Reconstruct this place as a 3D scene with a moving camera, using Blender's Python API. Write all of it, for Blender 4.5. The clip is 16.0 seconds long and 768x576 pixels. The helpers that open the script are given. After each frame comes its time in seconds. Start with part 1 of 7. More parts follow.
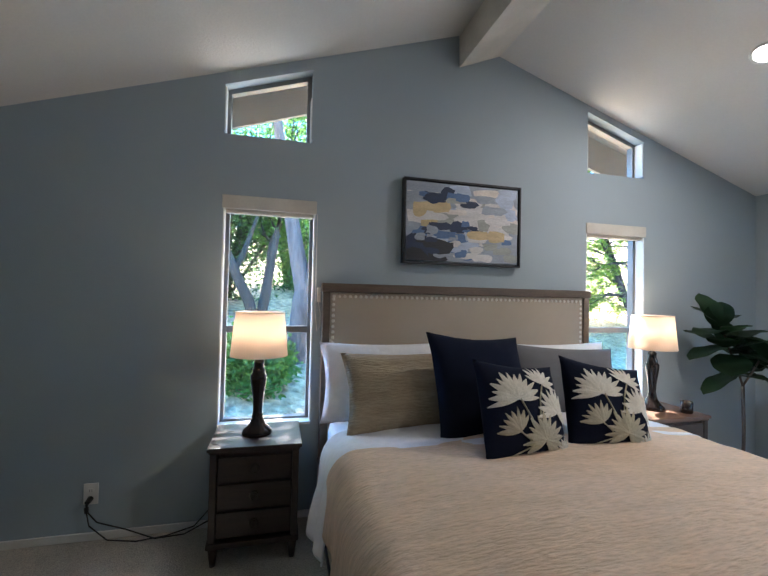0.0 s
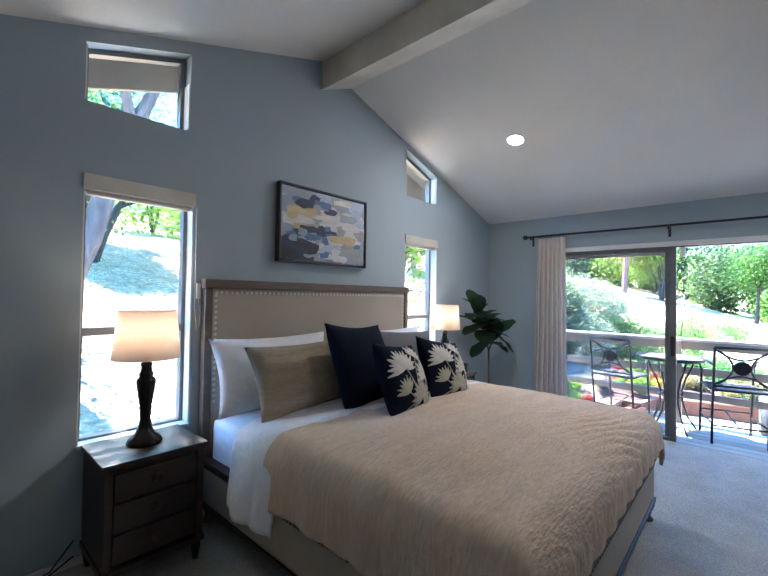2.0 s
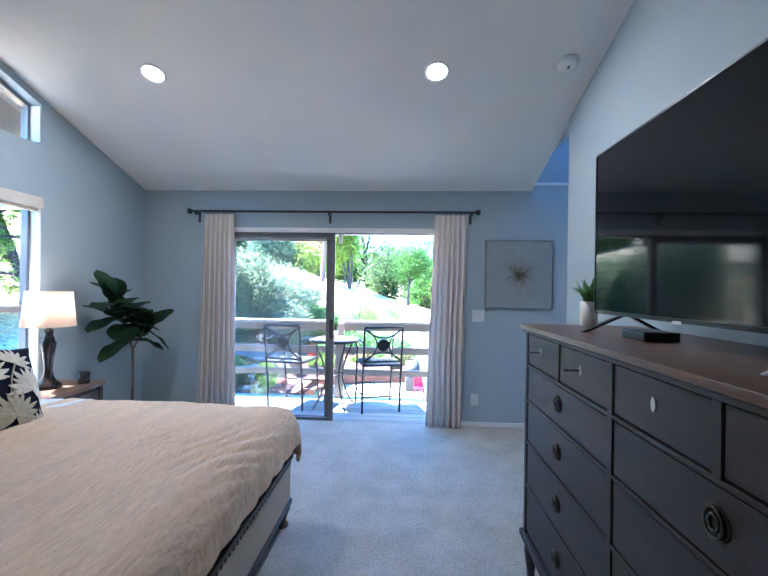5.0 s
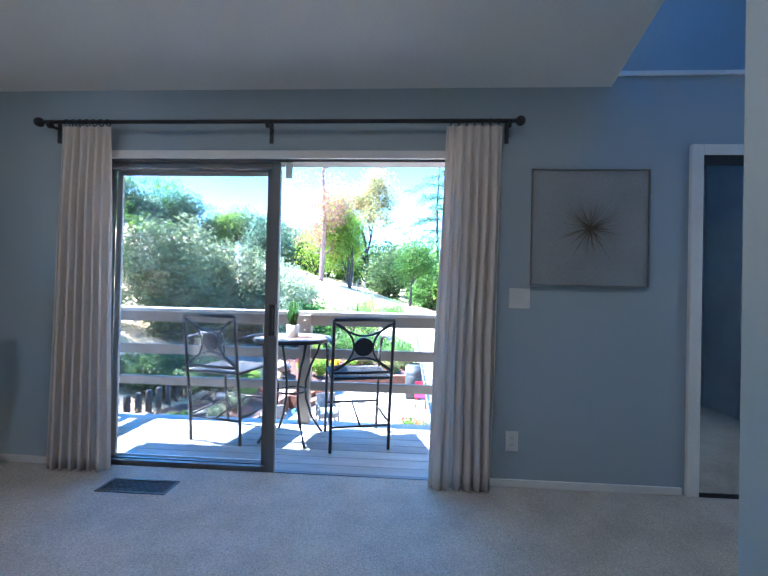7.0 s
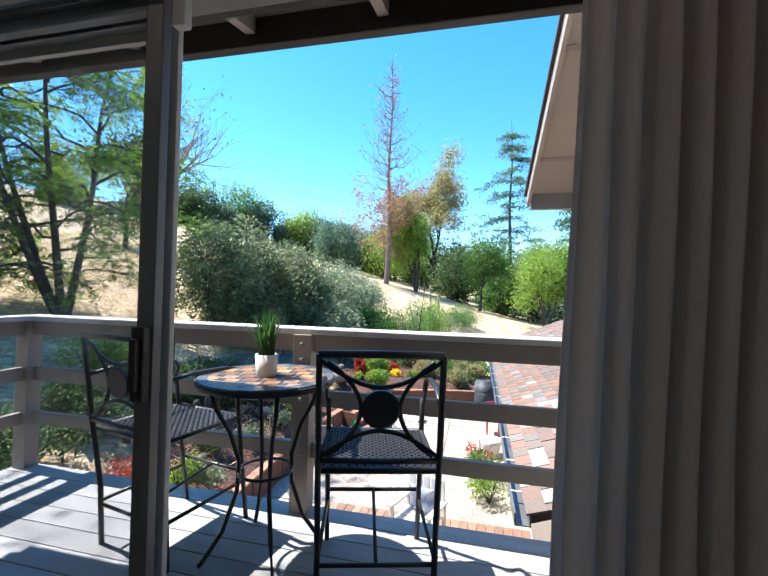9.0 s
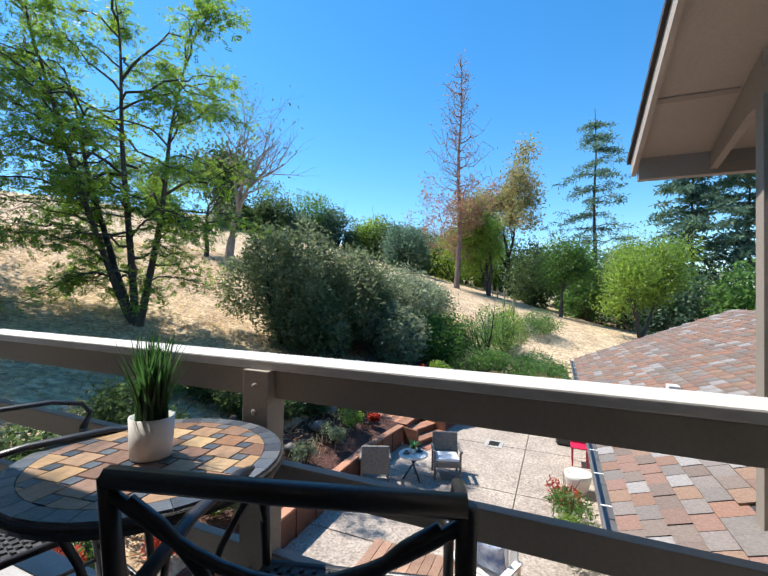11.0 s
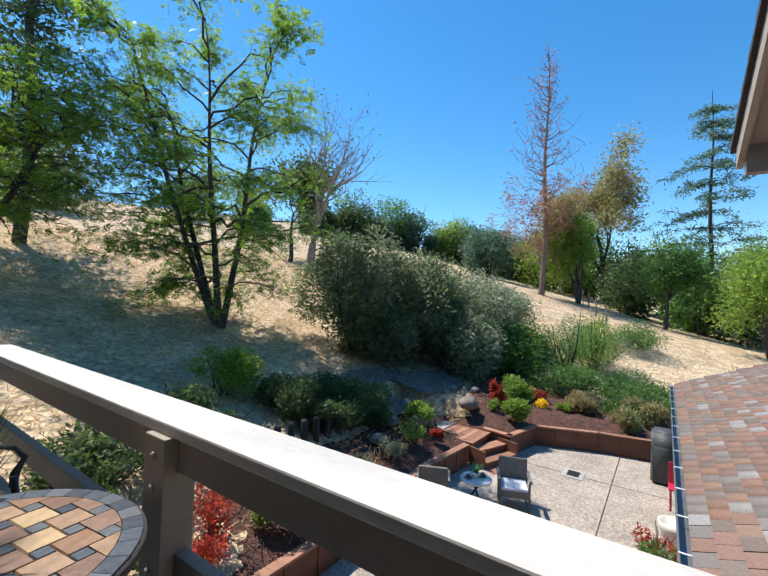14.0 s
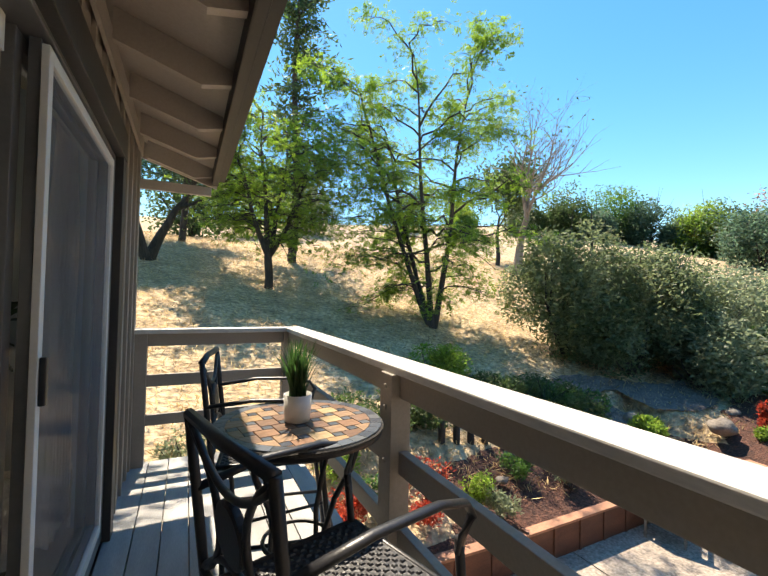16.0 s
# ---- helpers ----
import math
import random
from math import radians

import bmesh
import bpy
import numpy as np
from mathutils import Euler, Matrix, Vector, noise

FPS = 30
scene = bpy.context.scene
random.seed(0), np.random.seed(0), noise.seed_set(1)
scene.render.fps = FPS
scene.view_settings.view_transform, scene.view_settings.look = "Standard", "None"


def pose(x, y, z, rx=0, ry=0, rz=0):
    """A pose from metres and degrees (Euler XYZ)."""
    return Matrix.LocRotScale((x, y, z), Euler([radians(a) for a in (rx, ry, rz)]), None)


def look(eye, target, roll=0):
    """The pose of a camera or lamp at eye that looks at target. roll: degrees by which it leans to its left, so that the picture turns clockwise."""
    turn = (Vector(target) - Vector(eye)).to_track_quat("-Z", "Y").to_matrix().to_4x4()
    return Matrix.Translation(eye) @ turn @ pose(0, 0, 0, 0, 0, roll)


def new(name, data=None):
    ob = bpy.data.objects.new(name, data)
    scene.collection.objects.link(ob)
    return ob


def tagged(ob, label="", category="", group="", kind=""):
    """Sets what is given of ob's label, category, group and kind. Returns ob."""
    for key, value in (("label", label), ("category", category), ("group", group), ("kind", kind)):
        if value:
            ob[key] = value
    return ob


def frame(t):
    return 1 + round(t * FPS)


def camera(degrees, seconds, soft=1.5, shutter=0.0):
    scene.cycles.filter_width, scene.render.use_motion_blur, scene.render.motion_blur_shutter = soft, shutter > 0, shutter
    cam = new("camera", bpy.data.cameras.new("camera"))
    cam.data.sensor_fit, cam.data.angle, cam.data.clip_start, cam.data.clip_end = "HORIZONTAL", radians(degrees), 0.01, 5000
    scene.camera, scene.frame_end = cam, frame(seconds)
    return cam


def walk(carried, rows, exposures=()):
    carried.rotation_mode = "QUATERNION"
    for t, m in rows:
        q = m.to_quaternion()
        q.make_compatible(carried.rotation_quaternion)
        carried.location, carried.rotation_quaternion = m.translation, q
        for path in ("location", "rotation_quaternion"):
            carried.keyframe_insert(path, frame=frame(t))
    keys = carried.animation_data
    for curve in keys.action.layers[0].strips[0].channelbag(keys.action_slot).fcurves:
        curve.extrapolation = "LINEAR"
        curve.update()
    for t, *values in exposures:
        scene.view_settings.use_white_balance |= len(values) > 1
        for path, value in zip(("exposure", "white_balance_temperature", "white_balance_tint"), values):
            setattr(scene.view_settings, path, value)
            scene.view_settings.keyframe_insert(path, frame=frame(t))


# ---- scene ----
cam = camera(87.1, 16.0)
PATH = [
    (0, (0.167, 0.845, 1.503), (0.662, 2.783, 1.549), 1.3),
    (0.5, (-0.15, 0.891, 1.487), (0.629, 2.732, 1.54), 1.3),
    (1, (-0.361, 0.917, 1.501), (0.676, 2.626, 1.552), 1.1),
    (1.5, (-0.557, 0.912, 1.497), (0.726, 2.446, 1.54), 0.9),
    (2, (-0.715, 0.933, 1.495), (0.77, 2.271, 1.536), 0.9),
    (2.5, (-0.795, 0.928, 1.502), (0.823, 2.102, 1.539), 0.8),
    (3, (-0.791, 0.871, 1.507), (0.93, 1.891, 1.542), 0.6),
    (3.5, (-0.694, 0.804, 1.49), (1.13, 1.625, 1.518), 0.5),
    (4, (-0.49, 0.764, 1.494), (1.434, 1.311, 1.514), 0.6),
    (4.5, (-0.218, 0.711, 1.472), (1.757, 1.026, 1.486), 0.7),
    (5, (0.094, 0.726, 1.462), (2.092, 0.831, 1.47), 0.9),
    (7.5, (2.271, 0.631, 1.203), (4.266, 0.768, 1.229), 1.6),
    (8, (2.687, 0.633, 1.208), (4.675, 0.857, 1.23), 1.4),
    (8.5, (3.088, 0.599, 1.221), (5.06, 0.929, 1.245), 1.3),
    (9, (3.453, 0.624, 1.235), (5.4, 1.079, 1.264), 1.4),
    (9.5, (3.806, 0.632, 1.223), (5.72, 1.213, 1.261), 0.9),
    (10, (4.09, 0.66, 1.216), (5.957, 1.375, 1.258), 1.1),
    (12.5, (4.949, 0.474, 1.352), (6.776, 1.288, 1.397), 1.1),
    (13, (5.063, 0.371, 1.377), (6.942, 1.053, 1.424), 1.3),
    (13.5, (5.125, 0.387, 1.397), (6.944, 1.215, 1.449), 1.7),
    (14, (5.064, 0.445, 1.396), (6.702, 1.59, 1.447), 2.1),
    (14.5, (5.008, 0.404, 1.383), (6.4, 1.84, 1.427), 2.1),
    (15, (4.921, 0.257, 1.362), (6.097, 1.874, 1.408), 1.8),
    (15.5, (4.858, 0.068, 1.375), (5.848, 1.806, 1.418), 2.1),
    (16, (4.855, 0.041, 1.316), (5.732, 1.838, 1.36), 1.3),
]
EXPOSURES = [(0.0, 3.95, 5750, 10), (1.5, 3.95, 5400, 10), (3.5, 4.1, 5500, 10), (5.0, 4.25, 5050, 10), (7.5, 2.95, 5400, 10), (8.0, 2.4, 5900, 10), (8.5, 1.85, 6000, 10), (9.0, 1.5, 6200, 10), (9.5, 1.25, 6300, 10), (10.2, 0.95, 6400, 10), (12.3, 0.7, 6500, 10), (13.5, 0.55, 6450, 10), (14.5, 0.55, 6650, 10), (15.1, 0.85, 7300, 10), (16.0, 1.15, 7900, 10)]
walk(cam, [(t, look(eye, target, roll)) for t, eye, target, roll in PATH], EXPOSURES)

# ---- world, sun, large lights ----
SUN_AZ, SUN_EL = 85.0, 60.0
world = bpy.data.worlds.new("sky")
scene.world = world
world.use_nodes = True
wn, wl = world.node_tree.nodes, world.node_tree.links
sky = wn.new("ShaderNodeTexSky")
sky.sky_type, sky.sun_disc = "NISHITA", False
sky.sun_elevation, sky.sun_rotation = radians(SUN_EL), radians(90 - SUN_AZ)
sky.air_density, sky.dust_density, sky.ozone_density = 1.0, 0.1, 3.0
deep = wn.new("ShaderNodeHueSaturation")
deep.inputs["Saturation"].default_value, deep.inputs["Hue"].default_value = 1.32, 0.495
wl.new(sky.outputs[0], deep.inputs["Color"])
wl.new(deep.outputs[0], wn["Background"].inputs[0])
wn["Background"].inputs[1].default_value = 0.14
sun = new("sun", bpy.data.lights.new("sun", "SUN"))
sun.data.energy, sun.data.angle, sun.data.color = 4.6, radians(0.5), (1.0, 0.95, 0.87)
sun.matrix_world = look((0, 0, 40), Vector((0, 0, 40)) - Vector((math.cos(radians(SUN_AZ)) * math.cos(radians(SUN_EL)), math.sin(radians(SUN_AZ)) * math.cos(radians(SUN_EL)), math.sin(radians(SUN_EL)))))


def sky_lamp(eye, target, w, h, power, color=(0.72, 0.86, 1.0)):
    lamp = new("window_daylight", bpy.data.lights.new("window_daylight", "AREA"))
    lamp.data.shape, lamp.data.size, lamp.data.size_y = "RECTANGLE", w, h
    lamp.data.energy, lamp.data.color = power, color
    lamp.matrix_world = look(eye, target)
    return lamp


DOWNLIGHT = 1.0
for wx, wz, ww_, wh in ((0.09, 1.39, 0.5, 1.4), (2.8, 1.39, 0.5, 1.4), (0.07, 2.72, 0.5, 0.3), (2.8, 2.74, 0.5, 0.3)):
    sky_lamp((wx, 3.66, wz), (wx, 0, wz - 0.6), ww_, wh, 0.3 * ww_ * wh, (0.8, 0.92, 1.0))

# ---- materials ----
def mat(name, base, base2=None, rough=0.6, metal=0.0, scale=3.0, fine=60.0, bump=0.15, vary=0.12, stretch=(1, 1, 1), spec=0.5, pick="", dist=0.01):
    m = bpy.data.materials.new(name)
    m.use_nodes = True
    n, l = m.node_tree.nodes, m.node_tree.links
    b = n["Principled BSDF"]
    b.inputs["Roughness"].default_value, b.inputs["Metallic"].default_value = rough, metal
    b.inputs["Specular IOR Level"].default_value = spec
    co, mp = n.new("ShaderNodeTexCoord"), n.new("ShaderNodeMapping")
    mp.inputs["Scale"].default_value = stretch
    l.new(co.outputs["Object"], mp.inputs["Vector"])
    big, small = n.new("ShaderNodeTexNoise"), n.new("ShaderNodeTexNoise")
    for t, sc in ((big, scale), (small, fine)):
        t.inputs["Scale"].default_value, t.inputs["Detail"].default_value = sc, 4
        l.new(mp.outputs[0], t.inputs["Vector"])
    base2 = base2 or tuple(c * 0.8 for c in base)
    mix = n.new("ShaderNodeMix")
    mix.data_type = "RGBA"
    mix.inputs["A"].default_value, mix.inputs["B"].default_value = (*base, 1), (*base2, 1)
    ramp = n.new("ShaderNodeMapRange")
    ramp.inputs[1].default_value, ramp.inputs[2].default_value = 0.35, 0.65
    l.new(big.outputs["Fac"], ramp.inputs[0])
    l.new(ramp.outputs[0], mix.inputs["Factor"])
    hsv = n.new("ShaderNodeHueSaturation")
    l.new(mix.outputs["Result"], hsv.inputs["Color"])
    val = n.new("ShaderNodeMapRange")
    val.inputs[1].default_value, val.inputs[2].default_value = 0.3, 0.7
    val.inputs[3].default_value, val.inputs[4].default_value = 1 - vary, 1 + vary
    l.new(small.outputs["Fac"], val.inputs[0])
    out = val.outputs[0]
    if pick:
        src = n.new("ShaderNodeObjectInfo").outputs["Random"] if pick == "object" else n.new("ShaderNodeNewGeometry").outputs["Random Per Island"]
        rnd = n.new("ShaderNodeMapRange")
        rnd.inputs[3].default_value, rnd.inputs[4].default_value = 0.7, 1.3
        l.new(src, rnd.inputs[0])
        mul = n.new("ShaderNodeMath")
        mul.operation = "MULTIPLY"
        l.new(out, mul.inputs[0]), l.new(rnd.outputs[0], mul.inputs[1])
        out = mul.outputs[0]
    l.new(out, hsv.inputs["Value"])
    l.new(hsv.outputs[0], b.inputs["Base Color"])
    if bump:
        bp = n.new("ShaderNodeBump")
        bp.inputs["Strength"].default_value, bp.inputs["Distance"].default_value = bump, dist
        l.new(small.outputs["Fac"], bp.inputs["Height"])
        l.new(bp.outputs[0], b.inputs["Normal"])
    return m


def leafy(name, c1, c2, rough=0.5):
    """A leaf: colour varies from leaf to leaf, and light shines through it."""
    m = mat(name, c1, c2, rough=rough, scale=0.8, fine=9, bump=0, vary=0.2, pick="island")
    n, l = m.node_tree.nodes, m.node_tree.links
    b, out = n["Principled BSDF"], n["Material Output"]
    tr, mx = n.new("ShaderNodeBsdfTranslucent"), n.new("ShaderNodeMixShader")
    hsv = [k for k in n if k.bl_idname == "ShaderNodeHueSaturation"][0]
    through_ = n.new("ShaderNodeHueSaturation")
    through_.inputs["Value"].default_value, through_.inputs["Saturation"].default_value = 1.65, 1.02
    l.new(hsv.outputs[0], through_.inputs["Color"]), l.new(through_.outputs[0], tr.inputs[0])
    mx.inputs[0].default_value = 0.55
    l.new(b.outputs[0], mx.inputs[1]), l.new(tr.outputs[0], mx.inputs[2]), l.new(mx.outputs[0], out.inputs[0])
    return m


def glow(name, color, strength):
    m = bpy.data.materials.new(name)
    m.use_nodes = True
    b = m.node_tree.nodes["Principled BSDF"]
    b.inputs["Base Color"].default_value = (*color, 1)
    b.inputs["Emission Color"].default_value, b.inputs["Emission Strength"].default_value = (*color, 1), strength
    return m


def glassy(name, tint=(1, 1, 1), clear=0.99):
    """A thin window pane: clear, with a mirror-like gloss."""
    m = bpy.data.materials.new(name)
    m.use_nodes = True
    n, l = m.node_tree.nodes, m.node_tree.links
    tr, gl = n.new("ShaderNodeBsdfTransparent"), n.new("ShaderNodeBsdfGlossy")
    mx = n.new("ShaderNodeMixShader")
    tr.inputs[0].default_value = (*(c * clear for c in tint), 1)
    gl.inputs["Roughness"].default_value = 0.01
    mx.inputs[0].default_value = 0.03
    l.new(tr.outputs[0], mx.inputs[1]), l.new(gl.outputs[0], mx.inputs[2])
    l.new(mx.outputs[0], n["Material Output"].inputs[0])
    return m


WALL = mat("blue_grey_wall_paint", (0.36, 0.42, 0.46), (0.345, 0.40, 0.44), rough=0.75, scale=1.2, fine=220, bump=0.12, vary=0.03, dist=0.002)
CEIL = mat("white_ceiling_paint", (0.70, 0.69, 0.66), (0.66, 0.65, 0.62), rough=0.85, scale=1.5, fine=70, bump=0.3, vary=0.02, dist=0.004)
TRIM = mat("white_trim_paint", (0.74, 0.73, 0.70), (0.68, 0.67, 0.64), rough=0.45, fine=90, bump=0.05, vary=0.03)
CREAM = mat("cream_trim_paint", (0.66, 0.62, 0.54), rough=0.5, bump=0.05, vary=0.03)
CARPET = mat("pale_beige_carpet", (0.50, 0.46, 0.40), (0.42, 0.385, 0.335), rough=0.95, scale=5, fine=160, bump=0.9, vary=0.28, dist=0.01)
ALU = mat("grey_aluminium", (0.22, 0.22, 0.225), rough=0.4, metal=0.5, bump=0.03, vary=0.05)
BLACKMETAL = mat("black_painted_metal", (0.016, 0.016, 0.02), (0.026, 0.026, 0.03), rough=0.38, fine=120, bump=0.08, vary=0.2)
GLASS = glassy("window_glass")
BEIGE = mat("taupe_house_paint", (0.30, 0.262, 0.225), (0.265, 0.23, 0.195), rough=0.6, scale=2, fine=70, bump=0.18, vary=0.06, dist=0.004)
SOFFIT = mat("taupe_soffit_paint", (0.40, 0.35, 0.30), (0.36, 0.315, 0.27), rough=0.65, scale=2, fine=60, bump=0.15, vary=0.05)
DARKTRIM = mat("dark_brown_trim_paint", (0.03, 0.026, 0.024), (0.045, 0.04, 0.036), rough=0.5, bump=0.1)
DECK = mat("pale_grey_deck_paint", (0.36, 0.355, 0.35), (0.29, 0.285, 0.28), rough=0.6, scale=2.5, fine=30, bump=0.25, vary=0.1, stretch=(6, 1, 6), pick="object", dist=0.004)
# Colour of the rail cap, paler than the taupe rail boards.
CAPWHITE = mat("pale_rail_cap_paint", (0.62, 0.6, 0.57), (0.5, 0.48, 0.455), rough=0.5, scale=2, fine=25, bump=0.25, vary=0.08, stretch=(4, 1, 4), dist=0.004)


# ---- mesh helpers ----
def part(name, bm, material, parent=None, label="", smooth=False):
    me = bpy.data.meshes.new(name)
    bmesh.ops.recalc_face_normals(bm, faces=bm.faces)
    bm.to_mesh(me)
    bm.free()
    for m in material if isinstance(material, (list, tuple)) else (material,):
        me.materials.append(m)
    if smooth:
        for p in me.polygons:
            p.use_smooth = True
    ob = new(name, me)
    ob.parent = parent
    if label:
        ob["label"] = label
    return ob


def thing(name, label, category, group="", kind="", at=None):
    ob = new(name)
    if at:
        ob.matrix_world = at
    return tagged(ob, label, category, group, kind)


def prism(bm, corners, axis, a, b):
    """A solid between a and b along an axis; corners lie in the other two axes, in order."""
    def put(p, v):
        p = list(p)
        p.insert("xyz".index(axis), v)
        return bm.verts.new(p)
    lo, hi = [put(p, a) for p in corners], [put(p, b) for p in corners]
    bm.faces.new(lo), bm.faces.new(hi[::-1])
    for i in range(len(lo)):
        j = (i + 1) % len(lo)
        bm.faces.new((lo[i], hi[i], hi[j], lo[j]))


def box(bm, x0, x1, y0, y1, z0, z1, bevel=0.0):
    vs = [bm.verts.new((x, y, z)) for z in (z0, z1) for x, y in ((x0, y0), (x1, y0), (x1, y1), (x0, y1))]
    fs = [bm.faces.new([vs[i] for i in f]) for f in ((3, 2, 1, 0), (4, 5, 6, 7), (0, 1, 5, 4), (1, 2, 6, 5), (2, 3, 7, 6), (3, 0, 4, 7))]
    if bevel:
        bmesh.ops.bevel(bm, geom=list({e for f in fs for e in f.edges}), offset=bevel, segments=2, affect="EDGES", profile=0.6)


def boxes(*bs, bevel=0.0):
    bm = bmesh.new()
    for b in bs:
        box(bm, *b, bevel=bevel)
    return bm


def lathe(bm, profile, at=(0, 0, 0), seg=24, cap=True):
    """A turned solid from (radius, height) pairs."""
    rings = [[bm.verts.new((at[0] + r * math.cos(2 * math.pi * i / seg), at[1] + r * math.sin(2 * math.pi * i / seg), at[2] + z)) for i in range(seg)] for r, z in profile]
    for a, b in zip(rings, rings[1:]):
        for i in range(seg):
            j = (i + 1) % seg
            bm.faces.new((a[i], a[j], b[j], b[i]))
    if cap:
        bm.faces.new(rings[0][::-1]), bm.faces.new(rings[-1])


def tube(bm, pts, r, seg=8, r2=None, flat=1.0):
    """A rod of radius r (to r2) along points."""
    pts = [Vector(p) for p in pts]
    rings, up = [], Vector((0.123, 0.321, 1)).normalized()
    for i, p in enumerate(pts):
        d = (pts[min(i + 1, len(pts) - 1)] - pts[max(i - 1, 0)]).normalized()
        u = d.cross(up).normalized() if abs(d.dot(up)) < 0.97 else d.cross(Vector((1, 0, 0))).normalized()
        v = d.cross(u)
        rr = r if r2 is None else r + (r2 - r) * i / (len(pts) - 1)
        rings.append([bm.verts.new(p + rr * (math.cos(2 * math.pi * k / seg) * u + flat * math.sin(2 * math.pi * k / seg) * v)) for k in range(seg)])
    for a, b in zip(rings, rings[1:]):
        for i in range(seg):
            j = (i + 1) % seg
            bm.faces.new((a[i], a[j], b[j], b[i]))
    bm.faces.new(rings[0][::-1]), bm.faces.new(rings[-1])


def quads(name, verts, faces, material, parent=None, label="", smooth=False):
    """A mesh from arrays of corners and four-sided faces."""
    me = bpy.data.meshes.new(name)
    verts, faces = np.asarray(verts, np.float32), np.asarray(faces, np.int32)
    k = faces.shape[1]
    me.vertices.add(len(verts)), me.loops.add(faces.size), me.polygons.add(len(faces))
    me.vertices.foreach_set("co", verts.ravel())
    me.loops.foreach_set("vertex_index", faces.ravel())
    me.polygons.foreach_set("loop_start", np.arange(len(faces), dtype=np.int32) * k)
    if smooth:
        me.polygons.foreach_set("use_smooth", np.ones(len(faces), bool))
    me.update(calc_edges=True)
    me.materials.append(material)
    ob = new(name, me)
    ob.parent = parent
    if label:
        ob["label"] = label
    return ob


# ---- the room ----
WY, WX = 3.56, 4.34            # headboard wall and slider wall, inner faces
RX, RZ, SL, SR = 1.404, 3.446, 0.33, 0.322   # ridge, slopes
ROOM_W, ROOM_S = -3.2, -0.54
FL = 0.06                     # top of the carpet


def roof(x):
    return RZ - SL * (RX - x) if x < RX else RZ - SR * (x - RX)


def strip_wall(name, y0, y1, x0, x1, top, holes, material, label, bottom=0.0):
    """A wall along x with openings (x0, x1, bottom, top at x0, top at x1) through it."""
    xs = sorted({x0, x1, *(h[0] for h in holes), *(h[1] for h in holes), *([RX] if x0 < RX < x1 else [])})
    bm = bmesh.new()
    for a, b in zip(xs, xs[1:]):
        lows = [(bottom, bottom)]
        for h in sorted((h for h in holes if h[0] <= a and h[1] >= b), key=lambda h: h[2]):
            def t(x):
                return h[3] + (h[4] - h[3]) * (x - h[0]) / (h[1] - h[0])
            lo = lows[-1]
            prism(bm, [(a, lo[0]), (b, lo[1]), (b, h[2]), (a, h[2])], "y", y0, y1)
            lows.append((t(a), t(b)))
        lo = lows[-1]
        prism(bm, [(a, lo[0]), (b, lo[1]), (b, top(b)), (a, top(a))], "y", y0, y1)
    bmesh.ops.remove_doubles(bm, verts=bm.verts, dist=0.0005)
    return tagged(part(name, bm, material), label, "wall", kind="structure")


HOLES = [(-0.20, 0.378, 0.66, 2.125, 2.125), (-0.208, 0.339, 2.52, 2.835, 3.015), (2.516, 3.09, 0.66, 2.13, 2.13), (2.52, 3.075, 2.54, 3.03, 2.848)]
strip_wall("wall_north", WY, WY + 0.15, ROOM_W, WX + 0.13, lambda x: roof(x) + 0.1, HOLES, WALL, "blue-grey painted gable wall behind the bed")
bm = bmesh.new()
for y0, y1, z0, z1 in ((2.69, WY, 0, 2.6), (-0.54, 0.32, 0, 2.6), (0.32, 2.69, 2.06, 2.6)):
    box(bm, WX, WX + 0.13, y0, y1, z0, z1)
box(bm, WX, WX + 0.13, -2.6, -0.54, 0, 2.565)
tagged(part("wall_east", bm, WALL), "blue-grey painted wall round the sliding door", "wall", kind="structure")
strip_wall("wall_south", ROOM_S - 0.12, ROOM_S, ROOM_W, 3.33, lambda x: roof(x) + 0.1, [], WALL, "pale grey painted wall behind the television")
tagged(part("wall_west", boxes((ROOM_W - 0.12, ROOM_W, ROOM_S - 0.12, WY + 0.15, 0, 3.2)), WALL), "blue-grey painted wall at the far end", "wall", kind="structure")
tagged(part("floor", boxes((ROOM_W - 0.12, WX + 0.02, -2.7, WY + 0.15, -0.15, FL)), CARPET), "pale beige cut-pile carpet", "carpet", kind="structure")
bm = bmesh.new()
prism(bm, [(ROOM_W - 0.12, roof(ROOM_W - 0.12)), (RX, RZ), (RX, RZ + 0.12), (ROOM_W - 0.12, roof(ROOM_W - 0.12) + 0.12)], "y", ROOM_S - 0.12, WY)
prism(bm, [(RX, RZ), (3.33, roof(3.33)), (3.33, roof(3.33) + 0.12), (RX, RZ + 0.12)], "y", ROOM_S - 0.12, WY)
prism(bm, [(3.33, roof(3.33)), (WX, roof(WX)), (WX, roof(WX) + 0.12), (3.33, roof(3.33) + 0.12)], "y", -0.562, WY)
tagged(part("ceiling", bm, CEIL), "white textured vaulted ceiling", "ceiling", kind="structure")
bm = bmesh.new()
prism(bm, [(1.39, RZ + 0.02), (1.395, 3.205), (1.72, roof(1.72) - 0.002), (1.72, RZ)], "y", ROOM_S, WY)
tagged(part("ridge_beam", bm, CREAM), "cream painted boxed ridge beam under the ceiling", "beam", kind="structure")
